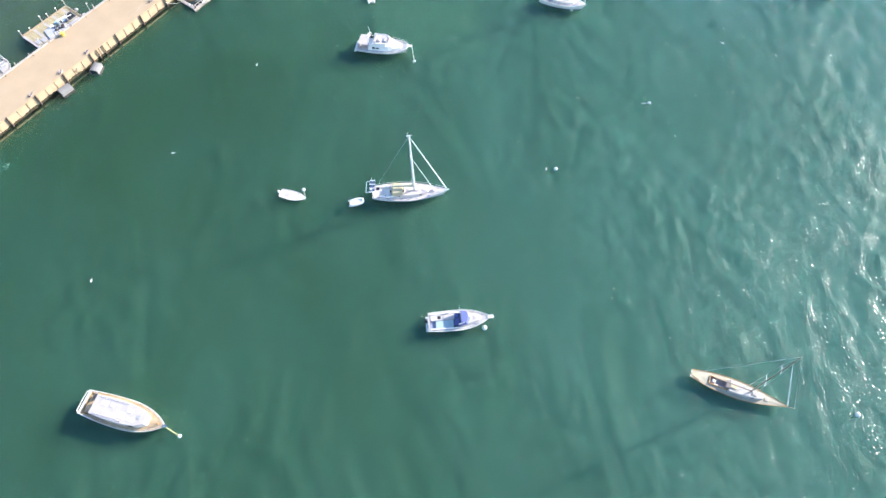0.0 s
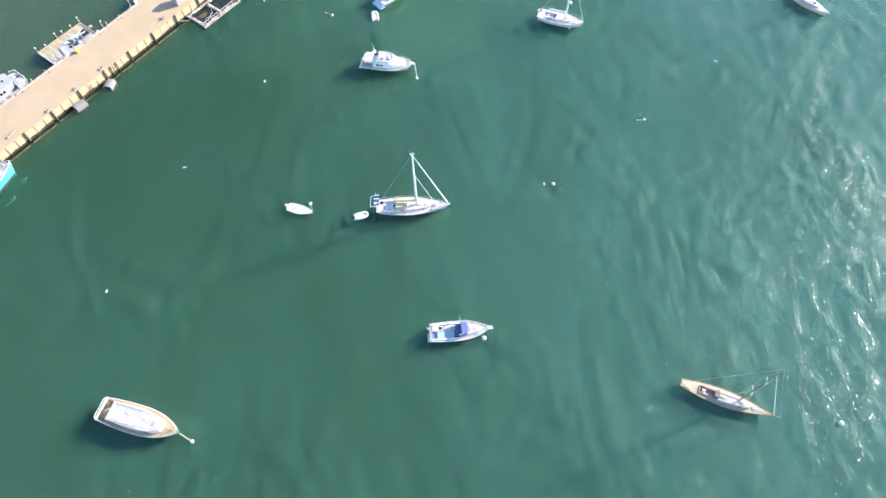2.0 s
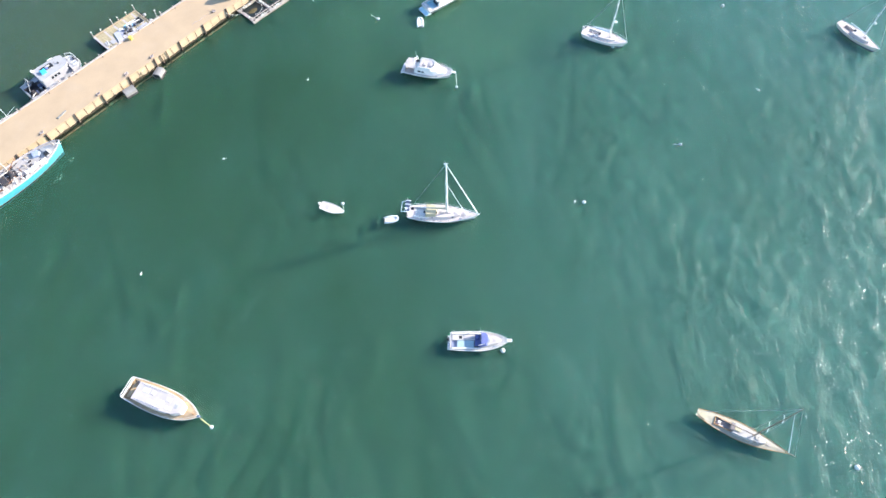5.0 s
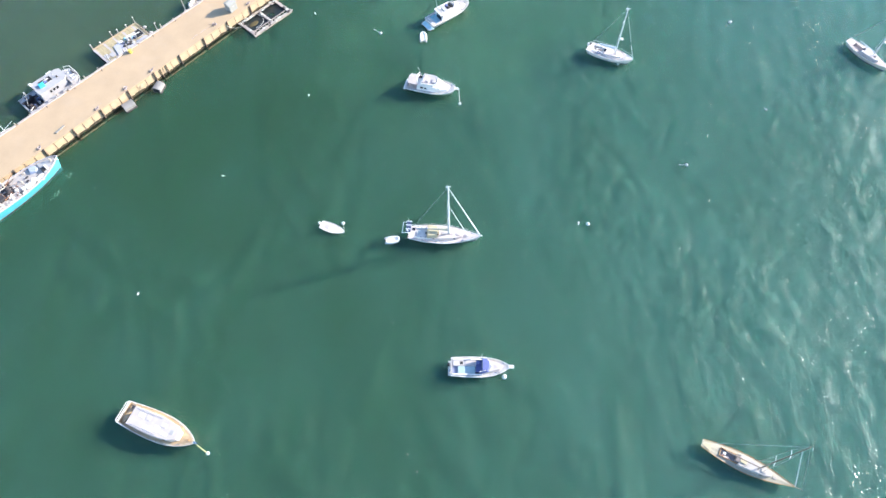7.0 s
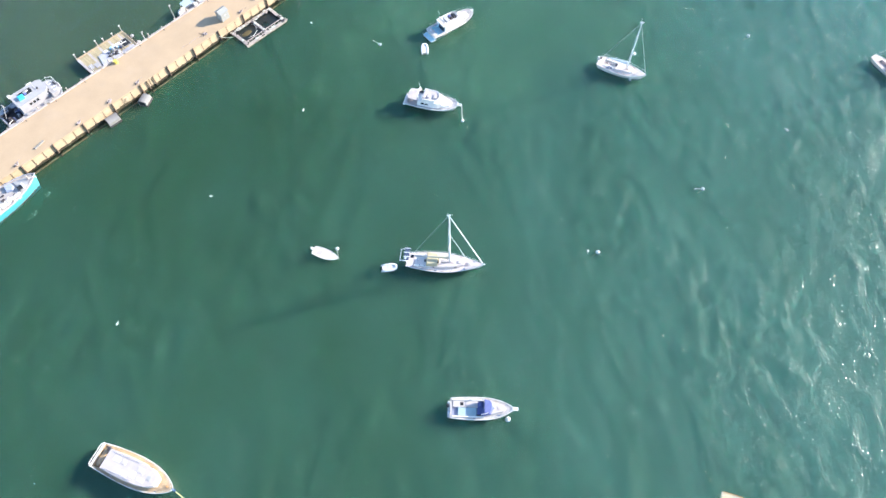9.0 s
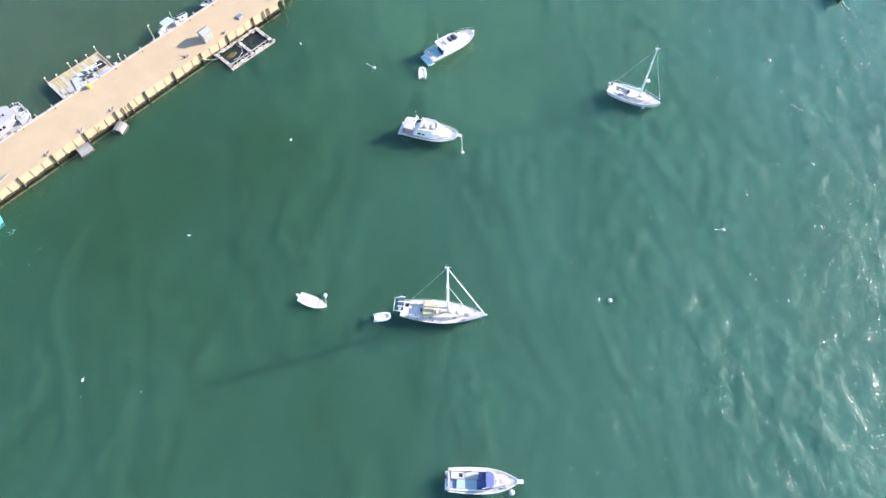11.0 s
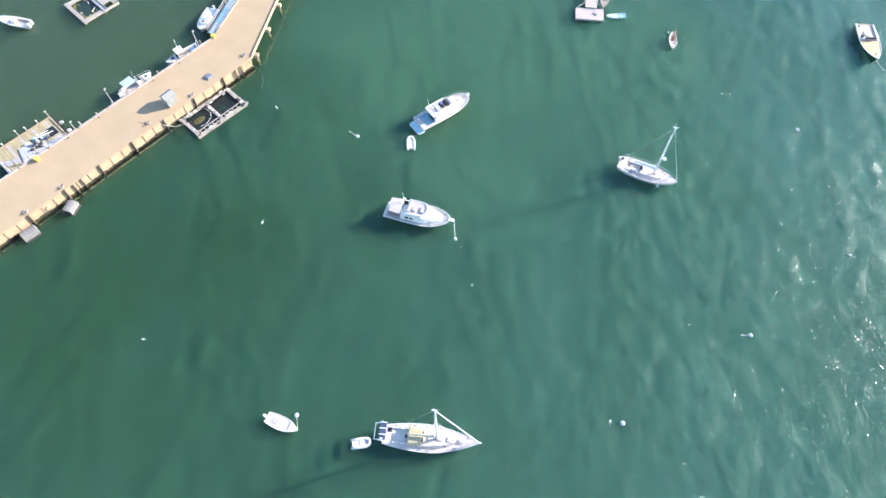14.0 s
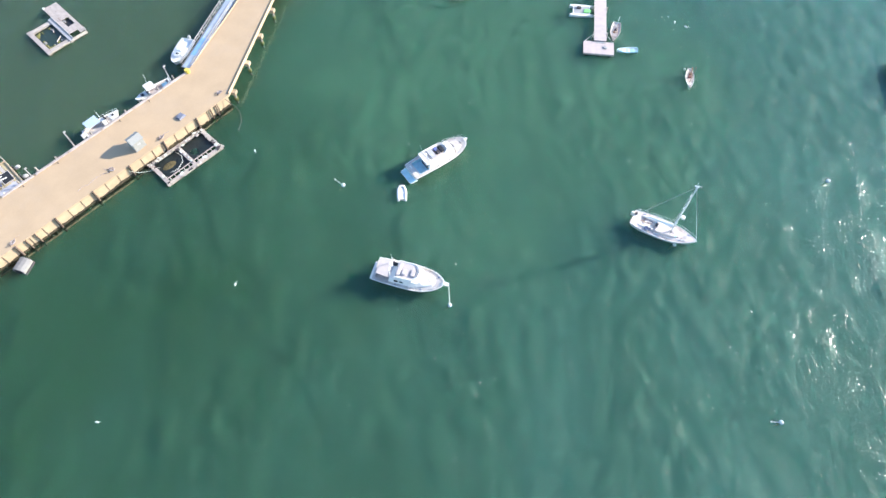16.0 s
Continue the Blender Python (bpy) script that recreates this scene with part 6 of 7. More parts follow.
rowing, h = open_boat("rowing_boat", at((26.2, 128.7), (26.0, 124.7)), 4.1, 1.25, "small pale sailing dinghy with a brown interior", "dinghy", GEL, surface("brown_bilge", (0.52, 0.41, 0.35), 0.7, vary=0.3, scale=3), 3, rail=GEL, floor=0.3, stern=0.3)
part("bag", box(-0.5, -0.1, -0.25, 0.2, 0.26, 0.55, 0.06), surface("dark_red_bag", (0.20, 0.06, 0.05), 0.7), rowing)
part("bag", box(-1.2, -0.8, -0.1, 0.3, 0.26, 0.5, 0.06), BROWN, rowing)
part("mast", tube((0.7, 0, 0.2), (0.7, 0, 3.6), 0.04, 0.03, 6), SPAR_WOOD, rowing)
part("boom", tube((0.65, 0, 0.85), (-1.9, 0.25, 1.0), 0.035, 0.03, 6), SPAR_WOOD, rowing)
part("sail_bundle", cable([(0.5, 0, 0.95), (-0.6, 0.1, 1.0), (-1.7, 0.22, 1.05)], 0.09, 7), BROWN, rowing, "brown furled sail")
part("float_bag", ball((-2.0, -0.75, 0.25), 0.22, 0.16, 0.16, 8), FLOATBALL, rowing)

moored, h = open_boat("rowing_boat", at((14.95, 137.8), (14.3, 133.5)), 4.3, 1.55, "small pinkish rowing boat beside the landing stage", "dinghy", GEL, PINKISH, 3, rail=PALEWOOD)
part("bag", box(-0.6, -0.2, -0.2, 0.2, 0.3, 0.6, 0.06), DARKGEAR, moored)
part("bag", box(0.1, 0.4, -0.3, 0.05, 0.3, 0.52, 0.05), BROWN, moored)
part("mast", tube((-1.2, 0, 0.2), (-1.2, 0.1, 2.4), 0.035, 0.03, 6), SPAR, moored)
part("oar", tube((-1.6, 0.25, 0.5), (0.9, 0.35, 0.5), 0.025, n=5), WOODTRIM, moored)

blue, h = open_boat("rowing_boat", at((18.2, 131.95), (14.85, 131.4)), 3.4, 1.1, "light blue pram dinghy tied to the landing stage", "dinghy", PALEBLUE, GEL, 3, rail=PALEBLUE)
part("bottom_board", box(-1.3, -0.5, -0.3, 0.3, 0.2, 0.25), SKYBLUE, blue)

open_boat("rowing_boat", at((-13.2, 140.6), (-9.8, 140.9)), 3.5, 1.2, "small white dinghy near the shore", "dinghy", GEL, GEL, 2, rail=GEL)

# twin-hulled beach boat beside the landing stage
cat = thing("catamaran", pose(9.15, 139.95, 0, 0, 0, 1.5), "small white catamaran with a lime green cover at the landing stage", "catamaran")
for y in (-1.05, 1.05):
    hh = Hull(4.1, 0.6, (0.45, 0.42, 0.5), stern=0.6, widest=0.4, bow=2.0, fine=0.9, draft=0.2, rake=0.2)
    bm = hull_shell(hh, 14, 5)
    bmesh.ops.translate(bm, verts=bm.verts, vec=(0, y, 0))
    part("hull", bm, GEL, cat, smooth=True)
    bm = deck_sheet(hh, drop=0.0, n=14)
    bmesh.ops.translate(bm, verts=bm.verts, vec=(0, y, 0))
    part("deck", bm, GEL, cat)
part("trampoline", box(-1.5, 1.2, -0.85, 0.85, 0.42, 0.46), LIGHTGREY, cat)
part("crossbeam", tube((-1.5, -1.05, 0.48), (-1.5, 1.05, 0.48), 0.07, n=7), SPAR, cat)
part("crossbeam", tube((1.2, -1.05, 0.48), (1.2, 1.05, 0.48), 0.07, n=7), SPAR, cat)
part("cover", prism([(0.2, -0.7), (1.5, -0.6), (1.4, 0.1), (0.3, 0.2)], 0.46, 0.62, 0.08, round_top=0.05), LIME, cat, "lime green folded cover")
part("gear", box(-0.9, -0.2, 0.2, 0.7, 0.46, 0.7, 0.05), DARKGEAR, cat)

# ---- landing stage ----
stage = thing("landing_stage", pose(11.97, 131.4, 0, 0, 0, 0.5), "pinkish bleached timber landing stage with a T-shaped float", "landing stage")
for k in range(16):
    part("head_plank", box(-2.42 + k * 0.3025, -2.42 + (k + 1) * 0.3025 - 0.012, -1.36, 1.36, 0.5, 0.56), PINKPLANK, stage)
part("head_frame", box(-2.4, 2.4, -1.34, 1.34, 0.2, 0.5, 0.02), GREYWOOD, stage)
for x in (-1.8, 0, 1.8):
    part("float_drum", tube((x, -1.2, 0.02), (x, 1.2, 0.02), 0.28, n=10), BLACK, stage)
for k in range(60):
    part("walk_plank", box(-0.78, 1.2, 1.4 + k * 0.45, 1.4 + (k + 1) * 0.45 - 0.012, 0.72, 0.78), PINKPLANK, stage)
part("walk_beam", box(-0.7, -0.5, 1.36, 28.4, 0.45, 0.72), GREYWOOD, stage)
part("walk_beam", box(0.9, 1.1, 1.36, 28.4, 0.45, 0.72), GREYWOOD, stage)
for y in (3, 9, 15, 21, 27):
    for x in (-0.85, 1.3):
        part("stage_pile", tube((x, y, -1.5), (x, y, 1.0), 0.12, n=8), GREYWOOD, stage)
part("ramp_plate", box(-0.6, 1.0, 1.0, 1.7, 0.562, 0.60, 0.01, turn=None), LIGHTGREY, stage)
part("deck_box", box(-0.35, 0.35, -0.22, 0.22, 0.562, 0.72, 0.03, turn=pose(1.0, 0.1, 0, 0, 0, -35)), LIGHTGREY, stage)
part("guy_line", tube((-2.3, 1.2, 0.6), (-0.75, 2.8, 0.8), 0.025, n=5), WHITEROPE, stage)
part("guy_line", tube((2.3, 1.2, 0.6), (1.2, 2.8, 0.8), 0.025, n=5), WHITEROPE, stage)


# ---- raft in the inner harbour ----
raft = thing("work_raft", pose(-77.85, 124.75, 0, 0, 0, -36), "weathered floating raft with a weedy pen and a pinkish decked platform", "raft")
for j in range(3):
    part("edge_walk", box(-1.8, 5.3, -3.15 + j * 0.24, -2.93 + j * 0.24, 0.3, 0.38, 0.01), PALEWOOD, raft)
    part("middle_walk", box(-1.9, 5.2, 0.85 + j * 0.2, 1.035 + j * 0.2, 0.42, 0.52, 0.01), SHIPDECK, raft)
for x0 in (-1.7, 4.3):
    for j in range(3):
        part("side_walk", box(x0 + j * 0.28, x0 + 0.26 + j * 0.28, -2.42, 0.84, 0.3, 0.37, 0.01), GREYWOOD if j == 1 else PALEWOOD, raft)
    part("float_log", tube((x0 + 0.4, -3.0, 0.02), (x0 + 0.4, 4.0, 0.02), 0.27, n=9), GREYWOOD, raft)
part("float_log", tube((-4.3, 1.8, 0.02), (-4.3, 3.9, 0.02), 0.27, n=9), GREYWOOD, raft)
for y in (-2.8, 1.1):
    part("float_log", tube((-1.7, y, 0.02), (5.1, y, 0.02), 0.25, n=9), GREYWOOD, raft)
part("pen_net", box(-0.85, 4.28, -2.41, 0.84, 0.078, 0.084), surface("green_murk_net", (0.02, 0.035, 0.024), 0.35, vary=0.5, scale=2, bump=0.02, bump_scale=12), raft)
wr = random.Random(8)
for k in range(26):
    a = wr.choice((-0.5, 3.7, None, None))
    x = a + wr.uniform(-0.3, 0.4) if a else wr.uniform(-0.6, 4.0)
    y = wr.uniform(-2.3, 0.6) if a else wr.choice((-2.2, -2.1, 0.5)) + wr.uniform(-0.15, 0.2)
    part("weed_clump", ball((x, y, 0.1), wr.uniform(0.15, 0.45), wr.uniform(0.1, 0.28), wr.uniform(0.05, 0.12), 8), WEED if k % 3 else BAULK, raft)
part("driftwood", tube((0.3, 0.3, 0.2), (1.2, 0.1, 0.3), 0.1, n=7), PALEWOOD, raft)
part("driftwood", tube((2.7, 0.4, 0.2), (3.6, -0.7, 0.3), 0.09, n=7), GREYWOOD, raft)
for k in range(10):
    y0, y1 = 1.6 + k * 0.245, 1.6 + (k + 1) * 0.245 - 0.015
    rows = [(-4.7, -0.02), (2.12, 4.75 if k > 5 else 3.75)] if 3 <= k <= 7 else [(-4.7, 4.75 if k > 5 else 3.75)]
    for x0, x1 in rows:
        part("deck_board", box(x0 + wr.uniform(-0.06, 0.06), x1 + wr.uniform(-0.06, 0.06), y0, y1, 0.5, 0.58, 0.01), PALEWOOD, raft)
part("hatch_well", box(-0.02, 2.12, 2.34, 3.54, 0.2, 0.3), BLACK, raft)
part("hatch_lid", box(0.05, 0.75, 2.4, 2.75, 0.32, 0.5, 0.03), GREYLID, raft)
part("hatch_bar", box(-0.9, 0.1, 2.25, 2.32, 0.585, 0.63), BROWN, raft)
part("rail_beam", box(-2.0, 5.2, 1.46, 1.58, 0.45, 0.66, 0.02), LIGHTGREY, raft)
part("corner_float", ball((-4.75, 1.75, 0.6), 0.2, seg=8), FLOATBALL, raft)
part("corner_post", tube((4.7, 4.0, 0.3), (4.7, 4.0, 1.0), 0.06, n=6), LIGHTGREY, raft)

# white runabout in the inner harbour, with two outboards
h = Hull(6.2, 2.1, (0.7, 0.7, 0.95), stern=0.9, widest=0.4, bow=2.2, fine=0.85, draft=0.3, rake=0.6)
run = thing("runabout", at((-84.9, 117.6), (-91.0, 118.4)), "white runabout with twin outboards in the inner harbour", "motorboat")
hull_parts(run, h, GEL, rail=GEL, railr=0.04)
well = (-2.8, 0.4, 0.75)
part("deck", deck_sheet(h, [well]), GEL, run)
part("cockpit", well_liner(h, well, 0.3), PINKISH, run)
part("console", box(-0.6, 0.1, -0.4, 0.4, 0.3, 1.2, 0.06), GEL, run)
for y in (-0.4, 0.4):
    part("outboard", box(-3.6, -3.1, y - 0.2, y + 0.2, 0.3, 1.05, 0.08), GEL, run)
part("aerial", tube((-0.2, 0.6, 0.8), (-0.3, 0.6, 2.6), 0.02, n=5), SPAR, run)


# ---- boats along the inner side of the pier ----
def inshore(name, u0, v0, u1, v1):
    a, b = PIER @ Vector((u0, v0, 0)), PIER @ Vector((u1, v1, 0))
    return at((a.x, a.y), (b.x, b.y))


h = Hull(5.9, 2.2, (0.8, 0.75, 1.05), stern=0.88, widest=0.4, bow=2.2, fine=0.85, draft=0.3, rake=0.5)
center = thing("centre_console_boat", inshore("", 17.7, 10.6, 23.6, 10.85), "white outboard boat with a pale blue canopy beside the pier", "motorboat")
hull_parts(center, h, GEL, rail=GEL, railr=0.04)
well = (-2.7, 1.3, 0.8)
part("deck", deck_sheet(h, [well]), GEL, center)
part("cockpit", well_liner(h, well, 0.3), NONSKID, center)
part("console", box(0.0, 0.7, -0.4, 0.4, 0.3, 1.3, 0.06), GEL, center)
part("windscreen", box(0.55, 0.75, -0.4, 0.4, 1.3, 1.65, 0.02), GLASS, center)
part("canopy", prism([(-2.2, -0.85), (-0.2, -0.85), (-0.2, 0.85), (-2.2, 0.85)], 2.0, 2.08, 0.0, round_top=0.03), surface("pale_blue_canopy", (0.42, 0.50, 0.62), 0.7, vary=0.1, scale=2), center, "pale blue canopy")
for x in (-2.1, -0.3):
    for y in (-0.8, 0.8):
        part("canopy_leg", tube((x, y, 0.75), (x, y, 2.02), 0.022, n=5), STEEL, center)
part("outboard", box(-3.5, -2.95, -0.22, 0.22, 0.3, 1.2, 0.1), GEL, center)
part("outboard", box(-3.3, -2.95, 0.35, 0.6, 0.3, 0.95, 0.08), BLACK, center)
part("fore_hatch", box(1.7, 2.1, -0.2, 0.2, 0.92, 0.98, 0.02), BLACK, center)
part("aerial", tube((0.3, 0.4, 1.3), (0.2, 0.45, 3.0), 0.02, n=5), SPAR, center)
rail_set(center, h, 0.55, 0.98, 0.07, 0.45, 4)

h = Hull(6.0, 2.2, (0.8, 0.75, 1.1), stern=0.86, widest=0.4, bow=2.2, fine=0.85, draft=0.3, rake=0.5)
second = thing("pilothouse_boat", inshore("", 32.5, 10.0, 26.6, 10.7), "white outboard boat with a small pilothouse roof beside the pier", "motorboat")
hull_parts(second, h, GEL, rail=GEL, railr=0.04)
well = (-2.7, 0.6, 0.8)
part("deck", deck_sheet(h, [well]), GEL, second)
part("cockpit", well_liner(h, well, 0.3), PINKISH, second)
part("cuddy", prism(house_outline(h, 0.6, 2.2, 0.3, 0.4), 0.75, 1.15, 0.1, round_top=0.05), GEL, second)
part("cuddy_window", box(1.5, 2.0, -0.3, 0.3, 1.14, 1.17, 0.01), GLASS, second)
part("roof", box(-0.4, 1.0, -0.8, 0.8, 1.95, 2.03, 0.03), GEL, second)
windscreen(second, [(1.0, -0.75), (1.15, 0), (1.0, 0.75)], 1.1, 1.9, 0.2)
for y in (-0.75, 0.75):
    part("roof_leg", tube((-0.3, y, 0.75), (-0.3, y, 1.96), 0.025, n=5), STEEL, second)
part("engine_cover", box(-2.4, -1.5, -0.5, 0.5, 0.3, 0.8, 0.06), PALEBLUE, second)
part("outboard", box(-3.5, -3.0, -0.22, 0.22, 0.3, 1.2, 0.1), BLACK, second)
part("aerial", tube((0.2, -0.6, 2.0), (0.1, -0.6, 3.8), 0.02, n=5), SPAR, second)
part("davit", cable([(-2.2, 0.9, 0.8), (-2.5, 0.9, 2.2), (-2.9, 0.5, 2.5)], 0.04, 6), GEL, second)

h = Hull(5.6, 2.6, (0.8, 0.75, 1.05), stern=0.86, widest=0.45, bow=2.6, fine=0.85, draft=0.3, rake=0.5)
third = thing("cuddy_boat", inshore("", 40.1, 15.6, 34.9, 12.7), "white covered boat lying beside the gangway", "motorboat")
hull_parts(third, h, GEL, rail=GEL, railr=0.04)
well = (-2.5, -0.6, 0.7)
part("deck", deck_sheet(h, [well]), GEL, third)
part("cockpit", well_liner(h, well, 0.55), SAILCLOTH, third)
part("cuddy", prism(house_outline(h, -0.6, 1.6, 0.3, 0.4), 0.7, 1.25, 0.12, round_top=0.06), GEL, third)
part("cover", prism([(-0.4, -0.6), (0.6, -0.55), (0.6, 0.55), (-0.4, 0.6)], 1.25, 1.45, 0.15, round_top=0.06), GEL, third)
part("hatch", box(0.9, 1.25, -0.2, 0.2, 1.22, 1.3, 0.02), GLASS, third)
part("outboard", box(-3.3, -2.8, -0.2, 0.2, 0.3, 1.15, 0.1), LIGHTGREY, third)

# grey steel workboat
h = Hull(11.0, 5.3, (1.25, 1.3, 1.75), stern=0.95, widest=0.5, bow=7.0, fine=0.5, draft=0.9, rake=0.4)
ship = thing("steel_workboat", inshore("", -19.0, 11.6, -8.0, 11.5), "pale grey steel workboat with a blunt bow tied to the pier", "workboat")
hull_parts(ship, h, LIGHTGREY, boot=RUST, rail=GREYSTEEL, railr=0.08)
well = (-5.2, -2.4, 1.5)
part("deck", deck_sheet(h, [well], drop=0.08), SHIPDECK, ship)
part("work_deck", well_liner(h, well, 0.6), DARKGEAR, ship, "dark cluttered working deck")
part("deckhouse", prism([(-2.2, -1.15), (2.9, -1.1), (3.5, -0.5), (3.5, 1.8), (2.9, 2.25), (-2.2, 2.3)], 1.2, 2.85, 0.06), SHIPDECK, ship)
for x in (-0.5, 0.15, 0.8):
    part("window", box(x, x + 0.42, -1.14, -1.06, 1.95, 2.4, 0.01), GLASS, ship)
windscreen(ship, [(2.92, -1.05), (3.52, -0.48), (3.52, 1.75), (2.92, 2.2)], 2.1, 2.6, 0.06)
up = part("upper_deck", prism([(-2.3, -1.22), (2.9, -1.18), (3.6, -0.5), (3.6, 1.85), (2.9, 2.32), (-2.3, 2.38)], 2.85, 2.93), SHIPDECK, ship)
# no recess is cut; a black plate paints its shade
part("well_shade_plate", box(-0.9, 1.3, 0.3, 1.6, 2.934, 2.95), BLACK, up, "black plate painting the shade of a well in the upper deck")
part("well_rim", cable([(-0.95, 0.25, 2.98), (1.35, 0.25, 2.98), (1.35, 1.65, 2.98), (-0.95, 1.65, 2.98)], 0.05, 4, close=True), LIGHTGREY, up)
part("tub", prism([(-1.35, -0.15), (-0.35, -0.2), (-0.25, 0.85), (-1.3, 0.9)], 2.95, 3.3, 0.05, round_top=0.08), CYAN, up, "bright cyan tub")
part("canvas_bundle", ball((0.35, 1.15, 3.0), 0.55, 0.25, 0.18, 10), SHIPDECK, up)
part("deck_chest", box(-0.15, 0.3, 0.45, 0.8, 2.95, 3.2, 0.04), NAVY, up)
part("life_raft", tube((1.2, 2.55, 2.6), (2.2, 2.55, 2.6), 0.3, n=12), GEL, ship, "white life raft canister")
part("raft_cradle", box(1.3, 2.1, 2.2, 2.6, 1.25, 2.4, 0.03), LIGHTGREY, ship)
part("vent", tube((2.2, 0.3, 2.93), (2.2, 0.3, 3.2), 0.14, n=9), BLACK, up)
part("radar_mast", tube((1.9, 1.0, 2.93), (1.9, 1.0, 3.9), 0.06, n=7), LIGHTGREY, up)
part("float_rack", box(-2.4, -1.9, 1.9, 2.4, 2.93, 3.2, 0.04), GEL, up)
part("gantry", cable([(-3.6, 1.75, 1.2), (-4.0, 1.3, 3.2), (-4.0, 0.5, 3.2), (-4.9, 0.1, 1.2)], 0.06, 7), LIGHTGREY, ship, "pale stern gantry")
part("gantry_brace", tube((-4.0, 0.9, 3.2), (-5.3, 1.9, 1.3), 0.05, n=6), LIGHTGREY, ship)
part("derrick", tube((-4.3, -0.9, 1.3), (-5.3, -2.2, 2.0), 0.05, n=6), GEL, ship)
wg = random.Random(31)
for k in range(22):
    x, y, s = wg.uniform(-5.2, -2.5), wg.uniform(-1.6, 2.2), wg.uniform(0.12, 0.32)
    part("deck_gear", box(x - s, x + s, y - s * 0.7, y + s * 0.7, 0.6 if abs(y) < 1.2 else 1.2, 1.25 + s * wg.uniform(0.1, 1.0), 0.04), wg.choice((DARKGEAR, DARKGEAR, DARKGEAR, SOLAR, GREYSTEEL, NAVY)), ship)
part("side_locker", box(-2.0, 0.2, -2.1, -1.6, 1.2, 1.5, 0.04), SHIPDECK, ship)
part("side_locker", box(1.2, 2.2, -2.2, -1.7, 1.2, 1.6, 0.04), LIGHTGREY, ship)
for x, y, a, b in ((4.3, -1.2, 0.4, 0.5), (4.2, 0.6, 0.5, 0.45), (4.6, 1.5, 0.3, 0.35), (3.9, -0.2, 0.25, 0.3)):
    part("bow_locker", box(x - a, x + a, y - b, y + b, 1.4, 2.0, 0.05), SHIPDECK, ship)
foredeck = part("raised_foredeck", prism([(3.3, -1.9), (4.5, -1.8), (5.1, -1.2), (5.1, 1.3), (4.5, 1.9), (3.3, 2.0)], 1.45, 2.15, 0.05), SHIPDECK, ship)
for y in (-0.9, 0.9):
    part("hatch_frame", cable([(4.0, y - 0.4, 2.2), (4.8, y - 0.4, 2.2), (4.8, y + 0.4, 2.2), (4.0, y + 0.4, 2.2)], 0.06, 4, close=True), GEL, foredeck)
    part("fore_hatch", box(4.05, 4.75, y - 0.35, y + 0.35, 2.155, 2.17), GREYSTEEL, foredeck)
part("anchor_windlass", tube((4.9, -0.3, 2.3), (4.9, 0.4, 2.3), 0.14, n=9), DARKGEAR, ship)
part("bow_frame", cable([(4.4, 2.2, 1.7), (4.4, 2.2, 2.5), (5.3, 1.5, 2.5), (5.3, -1.4, 2.4), (5.3, -1.4, 1.7)], 0.05, 6), GEL, ship)
rail_set(ship, h, 0.62, 0.97, 0.15, 0.7, 5, GREYSTEEL)
for x in (-3, 0, 3):
    part("tyre_fender", cable([(x + 0.35 * math.cos(a), -2.75, 0.7 + 0.35 * math.sin(a)) for a in np.linspace(0, 2 * math.pi, 13)[:-1]], 0.11, 6, close=True), BLACK, ship)

# decked barge with posts and gear
barge = thing("barge", on_pier(2.4, 12.25, 0, -1) @ Matrix.Diagonal((1.08, 1.0, 1.0, 1.0)), "beige-decked work barge with posts, gear and dark hatch", "barge")
part("hull", box(-4.6, 4.5, -2.85, 2.85, -0.6, 0.75, 0.08), DARKGEAR, barge)
for k in range(23):
    part("deck_board", box(-4.6 + k * 0.3957, -4.6 + (k + 1) * 0.3957 - 0.012, -2.85, 2.85, 0.754, 0.82), YELLOWDECK if k % 5 else TRAWLDECK, barge)
part("edge_beam", box(-4.65, 4.55, -2.95, -2.75, 0.82, 0.98, 0.03), SHIPDECK, barge)
part("edge_beam", box(-4.65, 4.55, 2.75, 2.95, 0.82, 0.98, 0.03), SANDWOOD, barge)
part("end_beam", box(-4.7, -4.5, -2.6, 2.6, 0.82, 0.98, 0.03), SHIPDECK, barge)
part("end_beam", box(4.35, 4.55, -2.6, 2.6, 0.82, 0.96, 0.03), SANDWOOD, barge)
for x, y, t in ((-4.5, 2.85, 2.0), (4.45, 2.8, 2.2), (-0.35, 2.9, 2.1), (0.9, 2.9, 1.7), (2.7, 2.9, 1.6), (-2.8, 2.95, 1.3), (-4.5, -2.75, 1.4), (4.4, -2.75, 1.4), (1.9, -2.8, 1.3)):
    pp = part("post", tube((x, y, 0.3), (x, y, t), 0.08, 0.07, 7), PALEWOOD, barge)
    part("post_cap", ball((x, y, t + 0.05), 0.13, 0.13, 0.1, 8), GEL, pp)
for x in (-2.8, 2.7):
    part("side_float", tube((x - 0.35, 3.15, 0.5), (x + 0.35, 3.15, 0.5), 0.2, n=9), LIGHTGREY, barge)
# flat black plate on the boards paints the shade of an open pit
part("hatch", box(2.6, 3.95, -1.05, 1.0, 0.825, 0.86), BLACK, barge)
part("hatch_rim", cable([(2.6, -1.05, 0.9), (3.95, -1.05, 0.9), (3.95, 1.0, 0.9), (2.6, 1.0, 0.9)], 0.05, 4, close=True), SHIPDECK, barge)
part("cover_sheet", prism([(-2.3, -2.3), (-0.4, -2.2), (0.2, 0.7), (-1.7, 0.6)], 0.825, 1.0, 0.08, round_top=0.06), LILAC, barge, "pale lilac sheet over stacked gear")
part("deck_sheet", prism([(-0.2, -2.4), (4.1, -2.5), (4.0, -1.5), (-0.1, -1.4)], 0.824, 0.85, 0.02), LILAC, barge)
